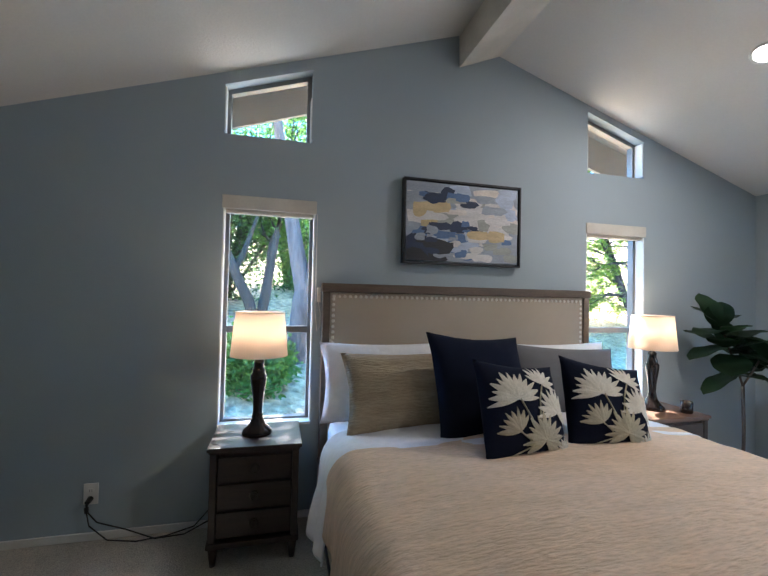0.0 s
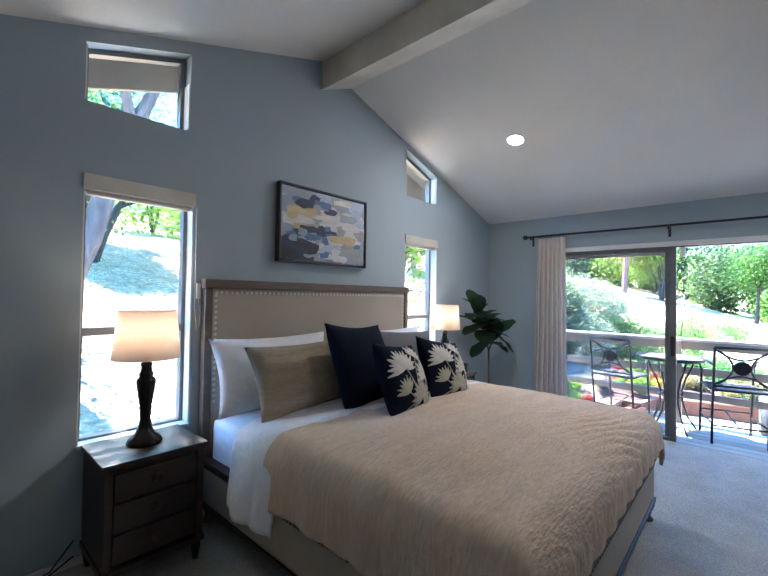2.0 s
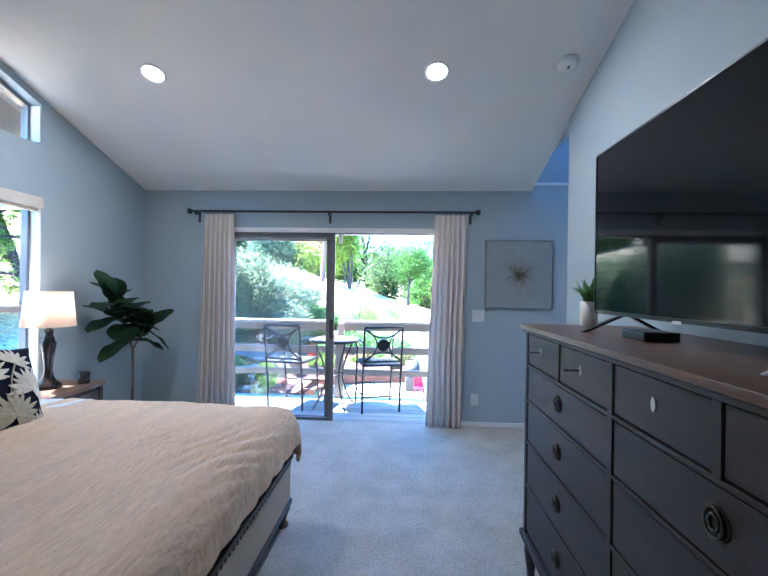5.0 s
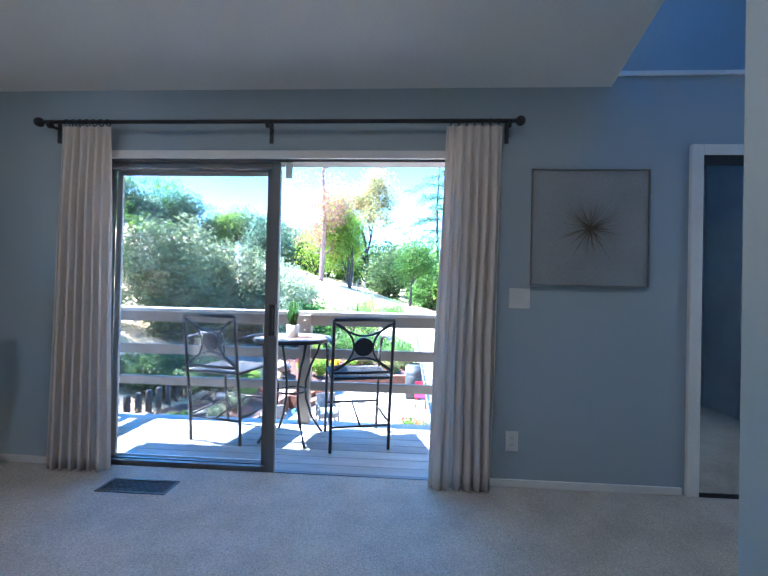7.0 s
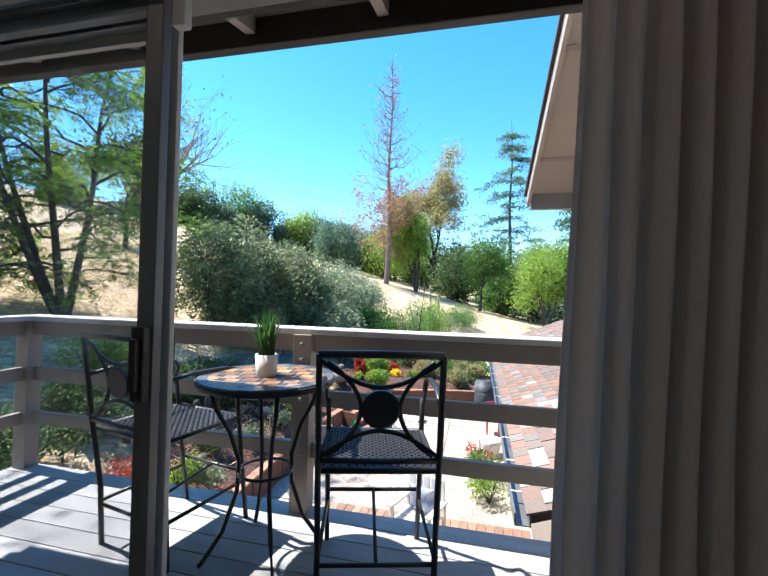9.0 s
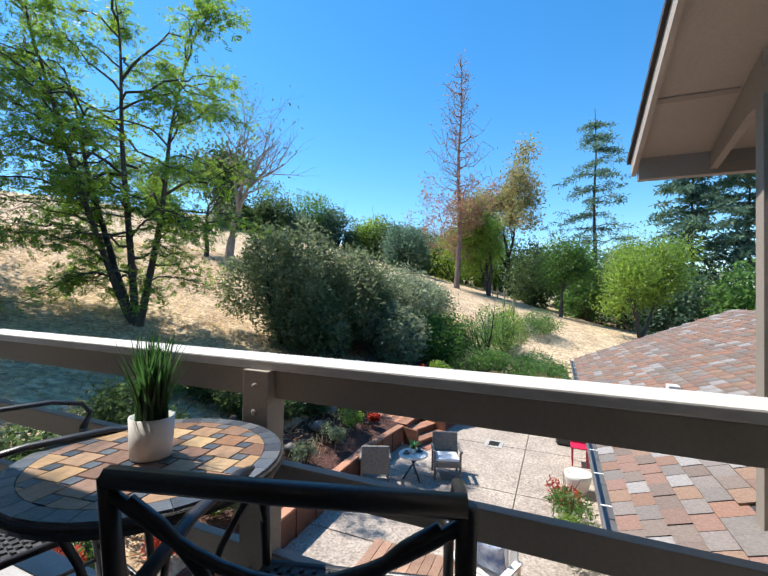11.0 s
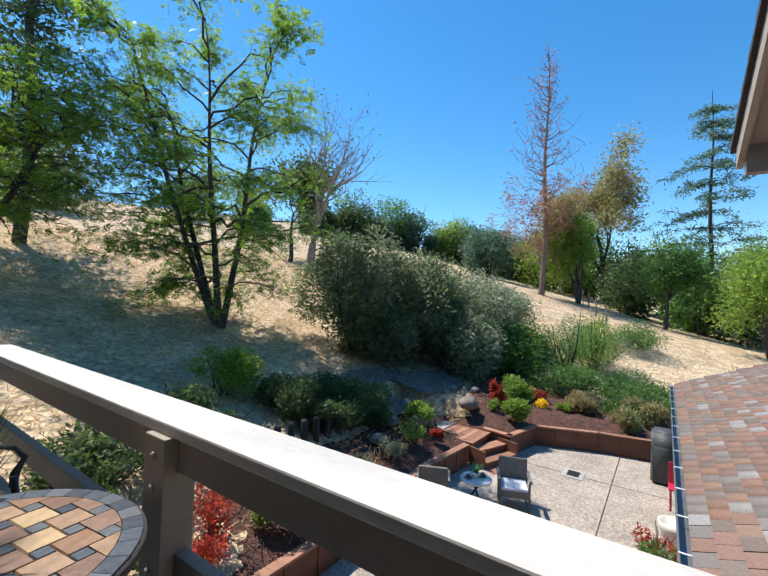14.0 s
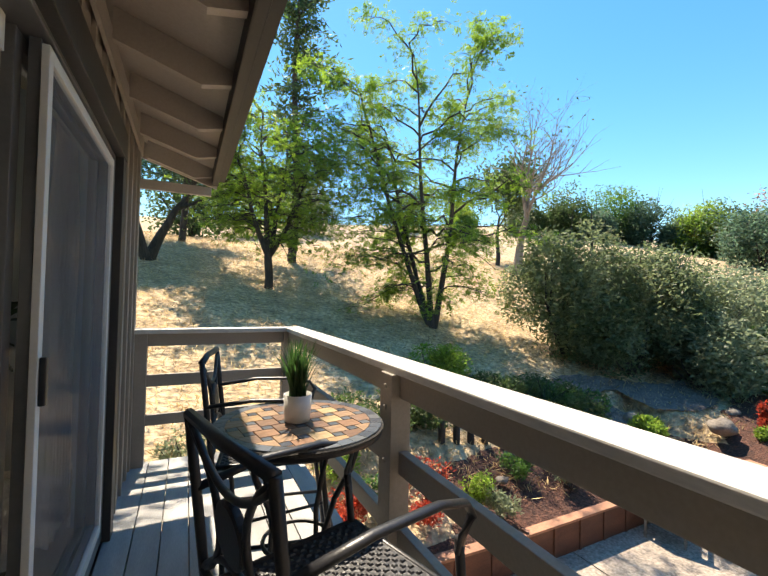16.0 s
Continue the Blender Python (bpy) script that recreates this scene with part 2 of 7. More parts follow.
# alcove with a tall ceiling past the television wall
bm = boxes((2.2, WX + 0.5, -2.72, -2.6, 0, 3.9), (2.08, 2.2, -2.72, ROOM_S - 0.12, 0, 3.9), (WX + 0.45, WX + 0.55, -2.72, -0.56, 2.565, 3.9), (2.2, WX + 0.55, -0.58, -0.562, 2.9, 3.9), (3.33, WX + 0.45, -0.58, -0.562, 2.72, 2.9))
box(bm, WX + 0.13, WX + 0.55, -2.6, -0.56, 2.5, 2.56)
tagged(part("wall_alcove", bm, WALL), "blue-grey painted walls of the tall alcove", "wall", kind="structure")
tagged(part("trim_ledge", boxes((WX - 0.015, WX + 0.14, -2.6, -0.6, 2.565, 2.59)), TRIM), "thin white ledge trim", "trim", kind="structure")
# Unseen opening in this ceiling, added to let sky light onto the alcove walls.
tagged(part("ceiling_alcove", boxes((2.08, 3.3, -2.72, -0.56, 3.9, 4.0), (4.6, WX + 0.55, -2.72, -0.56, 3.9, 4.0), (3.3, 4.6, -2.72, -1.5, 3.9, 4.0), (3.3, 4.6, -0.8, -0.56, 3.9, 4.0)), CEIL), "white alcove ceiling with an added opening for sky light", "ceiling", kind="structure")
for nm, bs in (("baseboard", ((ROOM_W, WX, WY - 0.014, WY, FL, 0.105),)), ("baseboard", ((WX - 0.014, WX, 2.7, WY - 0.014, FL, 0.105), (WX - 0.014, WX, -1.0, 0.3, FL, 0.105))), ("baseboard", ((ROOM_W, 3.33, ROOM_S, ROOM_S + 0.014, FL, 0.105),))):
    tagged(part(nm, boxes(*bs, bevel=0.004), TRIM), "low white painted baseboard", "baseboard", kind="structure")


# windows in the headboard wall
def window(name, x0, x1, zb, zl, zr, sash):
    w = thing(name, "tall narrow white-framed window beside the bed" if sash else "small slant-topped clerestory window", "window", kind="structure")
    def slanted(a0, a1, b, tl, tr, wide, y0, y1):
        bm = bmesh.new()
        sl = (tr - tl) / (a1 - a0)
        prism(bm, [(a0, b), (a0 + wide, b), (a0 + wide, tl + sl * wide), (a0, tl)], "y", y0, y1)
        prism(bm, [(a1 - wide, b), (a1, b), (a1, tr), (a1 - wide, tr - sl * wide)], "y", y0, y1)
        prism(bm, [(a0 + wide, b), (a1 - wide, b), (a1 - wide, b + wide), (a0 + wide, b + wide)], "y", y0, y1)
        prism(bm, [(a0 + wide, tl + sl * wide - wide), (a1 - wide, tr - sl * wide - wide), (a1 - wide, tr - sl * wide), (a0 + wide, tl + sl * wide)], "y", y0, y1)
        return bm
    part("window_frame", slanted(x0, x1, zb, zl, zr, 0.03, WY + 0.085, WY + 0.14), ALU, w, "grey metal frame")
    bm = bmesh.new()
    prism(bm, [(x0 + 0.03, zb + 0.03), (x1 - 0.03, zb + 0.03), (x1 - 0.03, zr - 0.03), (x0 + 0.03, zl - 0.03)], "y", WY + 0.11, WY + 0.114)
    p = part("pane", bm, GLASS, w)
    p.visible_shadow = False
    if sash:
        part("meeting_rail", boxes((x0 + 0.03, x1 - 0.03, WY + 0.09, WY + 0.135, 1.25, 1.295), bevel=0.004), ALU, w)
        part("window_sill", boxes((x0, x1, WY - 0.01, WY + 0.085, zb, zb + 0.018), bevel=0.004), TRIM, w)
    bm = bmesh.new()
    for s0, s1 in ((x0, x0 + 0.008), (x1 - 0.008, x1)):
        box(bm, s0, s1, WY + 0.004, WY + 0.085, zb + 0.02, min(zl, zr) - 0.01)
    part("reveal", bm, TRIM, w)
    return w


window("window_1", *HOLES[0], True), window("window_2", *HOLES[1], False)
window("window_3", *HOLES[2], True), window("window_4", *HOLES[3], False)

# sliding glass door
sd = thing("door_1", "aluminium sliding glass patio door standing open", "sliding door", kind="structure")
Y0, Y1, YM, ZT = 0.32, 2.69, 1.535, 2.045
part("door_frame", boxes((WX + 0.02, WX + 0.14, Y0, Y0 + 0.035, 0.02, ZT), (WX + 0.02, WX + 0.14, Y1 - 0.02, Y1, 0.02, ZT), (WX + 0.02, WX + 0.14, Y0, Y1, ZT, ZT + 0.03), bevel=0.003), ALU, sd)
part("track", boxes((WX + 0.02, WX + 0.14, Y0, Y1, -0.03, 0.025), (WX + 0.045, WX + 0.052, Y0, Y1, 0.025, 0.035), (WX + 0.085, WX + 0.092, Y0, Y1, 0.025, 0.035)), ALU, sd)


def slide_panel(name, x, y0, y1, lab):
    p = part(name, boxes((x, x + 0.03, y0, y0 + 0.055, 0.035, ZT), (x, x + 0.03, y1 - 0.035, y1, 0.035, ZT), (x, x + 0.03, y0 + 0.055, y1 - 0.035, 0.035, 0.085), (x, x + 0.03, y0 + 0.055, y1 - 0.035, ZT - 0.04, ZT), bevel=0.003), ALU, sd, lab)
    g = part("pane", boxes((x + 0.012, x + 0.017, y0 + 0.055, y1 - 0.035, 0.085, ZT - 0.04)), GLASS, p)
    g.visible_shadow = False
    return p


slide_panel("fixed_panel", WX + 0.085, YM - 0.01, Y1 - 0.02, "fixed glass panel")
sp = slide_panel("sliding_panel", WX + 0.04, YM - 0.055, Y1 - 0.02, "sliding glass panel pushed open")
part("latch", boxes((WX + 0.012, WX + 0.04, YM - 0.05, YM - 0.01, 0.93, 1.13), (WX - 0.005, WX + 0.012, YM - 0.04, YM - 0.02, 0.96, 1.1), bevel=0.004), BLACKMETAL, sp, "black door latch")
part("head_bracket", boxes((WX + 0.03, WX + 0.06, YM - 0.13, YM - 0.09, ZT - 0.1, ZT), bevel=0.004), TRIM, sd)
SCREEN = glassy("grey_insect_screen", (0.55, 0.57, 0.6), 0.9)
n_, l_ = SCREEN.node_tree.nodes, SCREEN.node_tree.links
df, mx2 = n_.new("ShaderNodeBsdfDiffuse"), n_.new("ShaderNodeMixShader")
df.inputs[0].default_value, mx2.inputs[0].default_value = (0.6, 0.6, 0.61, 1), 0.09
tr_ = [k for k in n_ if k.bl_idname == "ShaderNodeBsdfTransparent"][0]
tr_.inputs[0].default_value = (0.97, 0.98, 1.0, 1)
l_.new(tr_.outputs[0], mx2.inputs[1]), l_.new(df.outputs[0], mx2.inputs[2]), l_.new(mx2.outputs[0], n_["Material Output"].inputs[0])
sc = part("screen_panel", boxes((WX + 0.122, WX + 0.142, 1.5, 1.54, 0.035, 2.02), (WX + 0.122, WX + 0.142, 2.6, 2.64, 0.035, 2.02), (WX + 0.122, WX + 0.142, 1.54, 2.6, 0.035, 0.09), (WX + 0.122, WX + 0.142, 1.54, 2.6, 1.98, 2.02), bevel=0.003), TRIM, sd, "white-framed insect screen")
part("screen_mesh", boxes((WX + 0.131, WX + 0.133, 1.54, 2.6, 0.09, 1.98)), SCREEN, sc).visible_shadow = False
part("screen_handle", boxes((WX + 0.142, WX + 0.16, 1.51, 1.532, 0.98, 1.12), bevel=0.004), BLACKMETAL, sc)
tagged(part("trim_door_head", boxes((WX - 0.02, WX, 0.2, 2.74, 2.055, 2.105), bevel=0.003), TRIM), "white painted trim over the patio door", "trim", kind="structure")

# ---- house outside ----
EX = WX + 0.13
tagged(part("trim_door_casing", boxes((EX, EX + 0.05, Y0 - 0.1, Y0, -0.05, 2.06), (EX, EX + 0.05, Y1, Y1 + 0.1, -0.05, 2.06), (EX, EX + 0.055, Y0 - 0.1, Y1 + 0.1, 2.06, 2.22), bevel=0.004), DARKTRIM), "dark brown casing round the patio door", "trim", kind="structure")
siding = tagged(part("wall_siding", boxes((EX + 0.001, EX + 0.012, -0.41, Y0 - 0.1, -2.7, 2.6), (EX + 0.001, EX + 0.012, Y1 + 0.1, WY + 0.16, -2.7, 2.6), (EX + 0.001, EX + 0.012, Y0 - 0.1, Y1 + 0.1, 2.22, 2.6), (EX + 0.001, EX + 0.012, Y0 - 0.1, Y1 + 0.1, -2.7, -0.2)), BEIGE), "taupe painted board siding", "wall", kind="structure")
for y in (-0.1, 2.76, 3.0, 3.24, 3.48):
    part("batten", boxes((EX + 0.012, EX + 0.032, y, y + 0.04, -0.05, 2.5), bevel=0.003), BEIGE, siding)
for i in range(10):
    part("batten", boxes((EX + 0.012, EX + 0.03, 0.3 + i * 0.24, 0.34 + i * 0.24, 2.22, 2.5)), BEIGE, siding)
part("frieze_board", boxes((EX + 0.032, EX + 0.05, -0.41, WY + 0.16, 2.38, 2.5)), BEIGE, siding)
part("corner_board", boxes((EX + 0.012, EX + 0.035, WY + 0.08, WY + 0.17, -2.7, 2.5)), BEIGE, siding)
tagged(part("foundation", boxes((-3.3, EX, -2.7, WY + 0.15, -2.75, -0.16)), BEIGE), "taupe lower storey of the house", "wall", kind="structure")

ROOFDARK = mat("dark_shingle_edge", (0.05, 0.045, 0.045), rough=0.8, fine=40, bump=0.4)
main_roof = thing("main_roof", "taupe gabled house roof with open rafter eaves", "roof", kind="structure")
GUT = 5.08


def top(x):
    return 2.62 - SR * (x - 4.47)


bm = bmesh.new()
prism(bm, [(RX, top(RX)), (GUT, top(GUT)), (GUT, top(GUT) + 0.06), (RX, top(RX) + 0.06)], "y", -0.4, 4.1)
prism(bm, [(RX, top(RX)), (RX, top(RX) + 0.06), (ROOM_W - 0.6, top(RX) - SL * (RX - ROOM_W + 0.6) + 0.06), (ROOM_W - 0.6, top(RX) - SL * (RX - ROOM_W + 0.6))], "y", -0.7, 4.1)
part("roof_deck", bm, SOFFIT, main_roof)
for y in (3.99, 3.4, 2.8, 2.2, 1.6, 1.0, 0.4, -0.2):
    bm = bmesh.new()
    x1 = GUT - 0.05
    prism(bm, [(EX + 0.05, top(EX + 0.05) - 0.15), (x1 - 0.14, top(x1 - 0.14) - 0.15), (x1, top(x1) - 0.075), (x1, top(x1) - 0.002), (EX + 0.05, top(EX + 0.05) - 0.002)], "y", y, y + 0.045)
    part("rafter", bm, SOFFIT, main_roof)
part("gutter", boxes((GUT - 0.045, GUT + 0.01, -0.4, 4.14, top(GUT) - 0.11, top(GUT) + 0.05), (GUT + 0.01, GUT + 0.07, -0.4, 4.14, top(GUT) - 0.06, top(GUT) + 0.04), bevel=0.01), mat("dark_taupe_gutter_paint", (0.04, 0.035, 0.032), (0.03, 0.027, 0.024), rough=0.55, fine=60, bump=0.06, vary=0.06), main_roof, "dark taupe painted gutter")
bm = bmesh.new()
prism(bm, [(EX - 0.3, top(EX - 0.3) - 0.14), (GUT, top(GUT) - 0.14), (GUT, top(GUT) + 0.06), (EX - 0.3, top(EX - 0.3) + 0.06)], "y", 4.1, 4.135)
prism(bm, [(RX, top(RX) - 0.3), (EX - 0.3, top(EX - 0.3) - 0.3), (EX - 0.3, top(EX - 0.3) + 0.06), (RX, top(RX) + 0.06)], "y", 4.1, 4.135)
prism(bm, [(RX, top(RX) - 0.3), (RX, top(RX) + 0.06), (ROOM_W - 0.6, top(RX) - SL * (RX - ROOM_W + 0.6) + 0.06), (ROOM_W - 0.6, top(RX) - SL * (RX - ROOM_W + 0.6) - 0.3)], "y", 4.1, 4.135)
part("barge_board", bm, SOFFIT, main_roof)
part("eave_return", boxes((EX, GUT - 0.05, 4.04, 4.085, 2.2, 2.28), bevel=0.004), SOFFIT, main_roof)

# deck and rail
DZ = -0.05
deck = tagged(part("deck", boxes((EX + 0.01, 5.74, -0.41, 3.78, DZ - 0.25, DZ - 0.04), (EX + 0.012, 5.78, 3.78, 3.82, DZ - 0.25, DZ - 0.02)), BEIGE), "pale grey painted wooden balcony deck", "deck", kind="structure")
for i in range(9):
    x = EX + 0.015 + i * 0.1415
    p = part("plank", boxes((x, x + 0.136, -0.405, 3.81, DZ - 0.038, DZ), bevel=0.004), DECK, deck)
rail = thing("balcony_railing", "taupe wooden balcony railing with a wide paler cap", "railing")
for x0, x1, y0, y1 in ((5.645, 5.74, 1.565, 1.675), (5.645, 5.74, 3.68, 3.79), (4.5, 4.59, 3.69, 3.78), (5.645, 5.74, -0.405, -0.31)):
    post = part("post", boxes((x0, x1, y0, y1, DZ - 0.2 if x0 > 5 else DZ, 0.985), bevel=0.004), BEIGE, rail)
    if 1 < y0 < 2:
        for z in (0.93, 0.84, 0.61, 0.3):
            bm = bmesh.new()
            lathe(bm, [(0.012, 0), (0.012, 0.006), (0.006, 0.009)], seg=10)
            bmesh.ops.transform(bm, matrix=pose(x0 + 0.001, y0 + 0.055, z, 0, -90, 0), verts=bm.verts)
            part("bolt", bm, BEIGE, post)
for a, b in ((-0.31, 1.565), (1.675, 3.68)):
    for z0, z1 in ((0.885, 0.982), (0.565, 0.66), (0.26, 0.345)):
        part("rail_board", boxes((5.685, 5.725, a, b, z0, z1), bevel=0.004), BEIGE, rail)
for z0, z1 in ((0.885, 0.982), (0.565, 0.66), (0.26, 0.345)):
    part("rail_board", boxes((4.59, 5.645, 3.715, 3.755, z0, z1), bevel=0.004), BEIGE, rail)
part("cap", boxes((5.665, 5.825, -0.405, 3.83, 0.985, 1.02), bevel=0.006), CAPWHITE, rail, "wide cap in paler paint")
part("cap", boxes((4.49, 5.663, 3.665, 3.83, 0.985, 1.02), bevel=0.006), CAPWHITE, rail, "wide cap in paler paint")

# wing of the house with a window
WG = -0.41
wing = tagged(part("wall_wing", boxes((EX + 0.012, 6.2, WG - 0.15, WG, -2.6, 2.75), (7.06, 7.45, WG - 0.15, WG, -2.6, 2.6), (6.2, 7.06, WG - 0.15, WG, -2.6, 0.64), (6.2, 7.06, WG - 0.15, WG, 2.12, 2.7), (7.3, 7.45, -4, WG - 0.15, -2.6, 2.6), (EX + 0.02, 5.2, -0.562 - 0.2, WG - 0.15, 2.0, 2.6)), BEIGE), "taupe painted board-and-batten wing wall", "wall", kind="structure")
for x in (4.8, 5.2, 5.6, 6.0, 7.2):
    part("batten", boxes((x, x + 0.045, WG, WG + 0.022, -2.4, 2.55), bevel=0.003), BEIGE, wing)
for x in (6.3, 6.55, 6.8, 7.02):
    part("batten", boxes((x, x + 0.045, WG, WG + 0.022, 2.24, 2.6), bevel=0.003), BEIGE, wing)
    part("batten", boxes((x, x + 0.045, WG, WG + 0.022, -2.4, 0.54), bevel=0.003), BEIGE, wing)
part("corner_board", boxes((7.37, 7.47, WG, WG + 0.025, -2.6, 2.42), bevel=0.003), BEIGE, wing)
ww = thing("window_5", "white double-hung wing window with dark brown casing", "window", kind="structure")
part("casing", boxes((6.08, 6.2, WG, WG + 0.035, 0.54, 2.24), (7.06, 7.17, WG, WG + 0.035, 0.54, 2.24), (6.2, 7.06, WG, WG + 0.035, 2.12, 2.24), (6.2, 7.06, WG, WG + 0.035, 0.54, 0.64), bevel=0.004), DARKTRIM, ww, "dark brown casing")
part("window_frame", boxes((6.2, 6.25, WG - 0.06, WG - 0.005, 0.64, 2.12), (7.01, 7.06, WG - 0.06, WG - 0.005, 0.64, 2.12), (6.25, 7.01, WG - 0.06, WG - 0.005, 2.07, 2.12), (6.25, 7.01, WG - 0.06, WG - 0.005, 0.64, 0.69), (6.25, 7.01, WG - 0.055, WG - 0.004, 1.2, 1.25), bevel=0.004), TRIM, ww, "white frame")
BLUEPANE = mat("pale_blue_obscure_pane", (0.30, 0.36, 0.38), rough=0.25, fine=30, bump=0.02, vary=0.02)
part("pane", boxes((6.25, 7.01, WG - 0.04, WG - 0.034, 0.69, 1.2)), BLUEPANE, ww, "pale blue screened lower pane")
MIRRORISH = mat("dark_reflecting_glass", (0.02, 0.025, 0.03), rough=0.03, bump=0.01, vary=0.02, spec=1.0, fine=3)
part("pane", boxes((6.25, 7.01, WG - 0.04, WG - 0.034, 1.25, 2.07)), MIRRORISH, ww, "dark reflecting upper pane")


def wroof(x):
    return 2.40 + 0.35 * (8.44 - x)


wingroof = thing("wing_roof", "gabled wing roof with a boarded taupe soffit", "roof", kind="structure")
bm = bmesh.new()
prism(bm, [(4.0, wroof(4.0)), (8.44, wroof(8.44)), (8.44, wroof(8.44) + 0.08), (4.0, wroof(4.0) + 0.08)], "y", -6, 0.05)
part("roof_deck", bm, SOFFIT, wingroof)
bm = bmesh.new()
prism(bm, [(4.0, wroof(4.0) - 0.06), (8.5, wroof(8.5) - 0.06), (8.5, wroof(8.5) + 0.08), (4.0, wroof(4.0) + 0.08)], "y", 0.05, 0.085)
part("barge_board", bm, SOFFIT, wingroof)
for i in range(20):
    bm = bmesh.new()
    a, b = 8.56 - i * 0.23, 8.33 - i * 0.23
    prism(bm, [(a, wroof(a) + 0.085), (b, wroof(b) + 0.085), (b, wroof(b) + 0.12), (a, wroof(a) + 0.14)], "y", -6, 0.11)
    part("shingle_course", bm, ROOFDARK, wingroof)
for x in (7.75, 6.55, 5.35):
    bm = bmesh.new()
    prism(bm, [(x, wroof(x) - 0.012), (x + 0.04, wroof(x + 0.04) - 0.012), (x + 0.04, wroof(x + 0.04) - 0.001), (x, wroof(x) - 0.001)], "y", WG, 0.05)
    part("soffit_strip", bm, BEIGE, wingroof)
bm = bmesh.new()
prism(bm, [(8.36, wroof(8.4) - 0.16), (8.44, wroof(8.4) - 0.16), (8.44, wroof(8.44)), (8.36, wroof(8.36))], "y", -6, 0.05)
part("eave_fascia", bm, BEIGE, wingroof)
bm = bmesh.new()
prism(bm, [(7.47, 2.42), (7.7, 2.42), (8.36, wroof(8.36) - 0.14), (8.36, wroof(8.36) - 0.02), (7.47, wroof(7.47) - 0.02)], "y", WG - 0.06, WG - 0.01)
part("corbel", bm, BEIGE, wingroof)

# ---- ground ----
CTRL = np.array([(13.2, 12.9, -0.1), (26, 21.8, 3), (42.9, 11, 3.9), (49.7, 7.7, 0.9), (7.8, 16.8, 1.6), (3.3, 20, 2.6), (10.3, 23.4, 3.2), (60, 46, 13.5), (30, 62, 12.5), (3, 60, 10.5),
                 (65, 34, 8.5), (75, 20, 5), (60, 3, 1), (35, -4, -1.2), (16.2, 9.6, -0.3), (19, 7, -1.9), (18.5, 2, -2.0), (5, 6.5, -0.9), (1, 7, -0.5), (10, 8, -1.2), (9, 5, -2.0), (13, 5.5, -2.0), (-6, 14, 2.0), (-10, 5, 0.5), (24, 0, -2.2)])


def ground_z(x, y):
    """The hillside: a smooth sheet through the known heights."""
    x, y = np.atleast_1d(np.asarray(x, float)), np.atleast_1d(np.asarray(y, float))
    d2 = (x[:, None] - CTRL[:, 0]) ** 2 + (y[:, None] - CTRL[:, 1]) ** 2
    h = 2.0 + 0.22 * np.hypot(x - 8, y)
    w = np.exp(-d2 / (2 * h[:, None] ** 2)) + 1e-9 / (1 + d2)
    a = np.stack([np.ones_like(d2), CTRL[:, 0] - x[:, None], CTRL[:, 1] - y[:, None]], -1)
    ata = np.einsum("nki,nk,nkj->nij", a, w, a)
    lam = 0.04 * np.trace(ata, axis1=1, axis2=2)
    ata[:, 1, 1] += lam * 0.2
    ata[:, 2, 2] += lam * 0.2
    return np.clip(np.linalg.solve(ata, np.einsum("nki,nk,k->ni", a, w, CTRL[:, 2])[..., None])[:, 0, 0], -4, 15)


HAY = mat("dry_straw_hillside", (0.62, 0.46, 0.29), (0.42, 0.3, 0.18), rough=0.95, scale=1.3, fine=7, bump=1.0, vary=0.5, dist=0.14)
xs = np.concatenate([np.linspace(-500, -40, 10), np.arange(-30, -4, 2.0), np.arange(-4, 24, 0.4), np.arange(24, 80, 1.5), np.linspace(85, 600, 14)])
ys = np.concatenate([np.linspace(-500, -30, 10), np.arange(-24, -2, 2.0), np.arange(-2, 26, 0.4), np.arange(26, 80, 1.5), np.linspace(85, 600, 14)])
gx, gy = (g.ravel() for g in np.meshgrid(xs, ys, indexing="ij"))
gz = ground_z(gx, gy)
rough_ = np.array([noise.noise((a * 0.35, b * 0.35, 0)) * 0.12 + noise.noise((a * 1.4, b * 1.4, 3)) * 0.04 for a, b in zip(gx, gy)])
gz = gz + rough_
low = (gx < 17.9) & (gy < 4.6) & (gx > -30) & (gy > -30)
gz = np.where(low, -2.8, gz)
# the cut for the garden steps, and hollows that the planting beds fill
lx_, ly_ = 0.9994 * (gx - 15.27) - 0.035 * (gy - 4.3), 0.035 * (gx - 15.27) + 0.9994 * (gy - 4.3) + 0.62
gz = np.where((np.abs(lx_) < 1.0) & (ly_ > -0.3) & (ly_ < 3.7), np.minimum(gz, np.where(ly_ < 2.2, -2.4, -2.15)), gz)
gz = np.where((gx > 6) & (gx < 15.2) & (gy > 4.3) & (gy < 6.0) | (gx > 16) & (gx < 20.4) & (gy > -0.4) & (gy < 5.5), gz - 0.16, gz)
nx, ny = len(xs), len(ys)
ii, jj = (g.ravel() for g in np.meshgrid(np.arange(nx - 1), np.arange(ny - 1), indexing="ij"))
k0 = ii * ny + jj
tagged(quads("ground", np.stack([gx, gy, gz], 1), np.stack([k0, k0 + ny, k0 + ny + 1, k0 + 1], 1), HAY, smooth=True), "dry straw-coloured grassy hillside", "hillside", kind="structure")

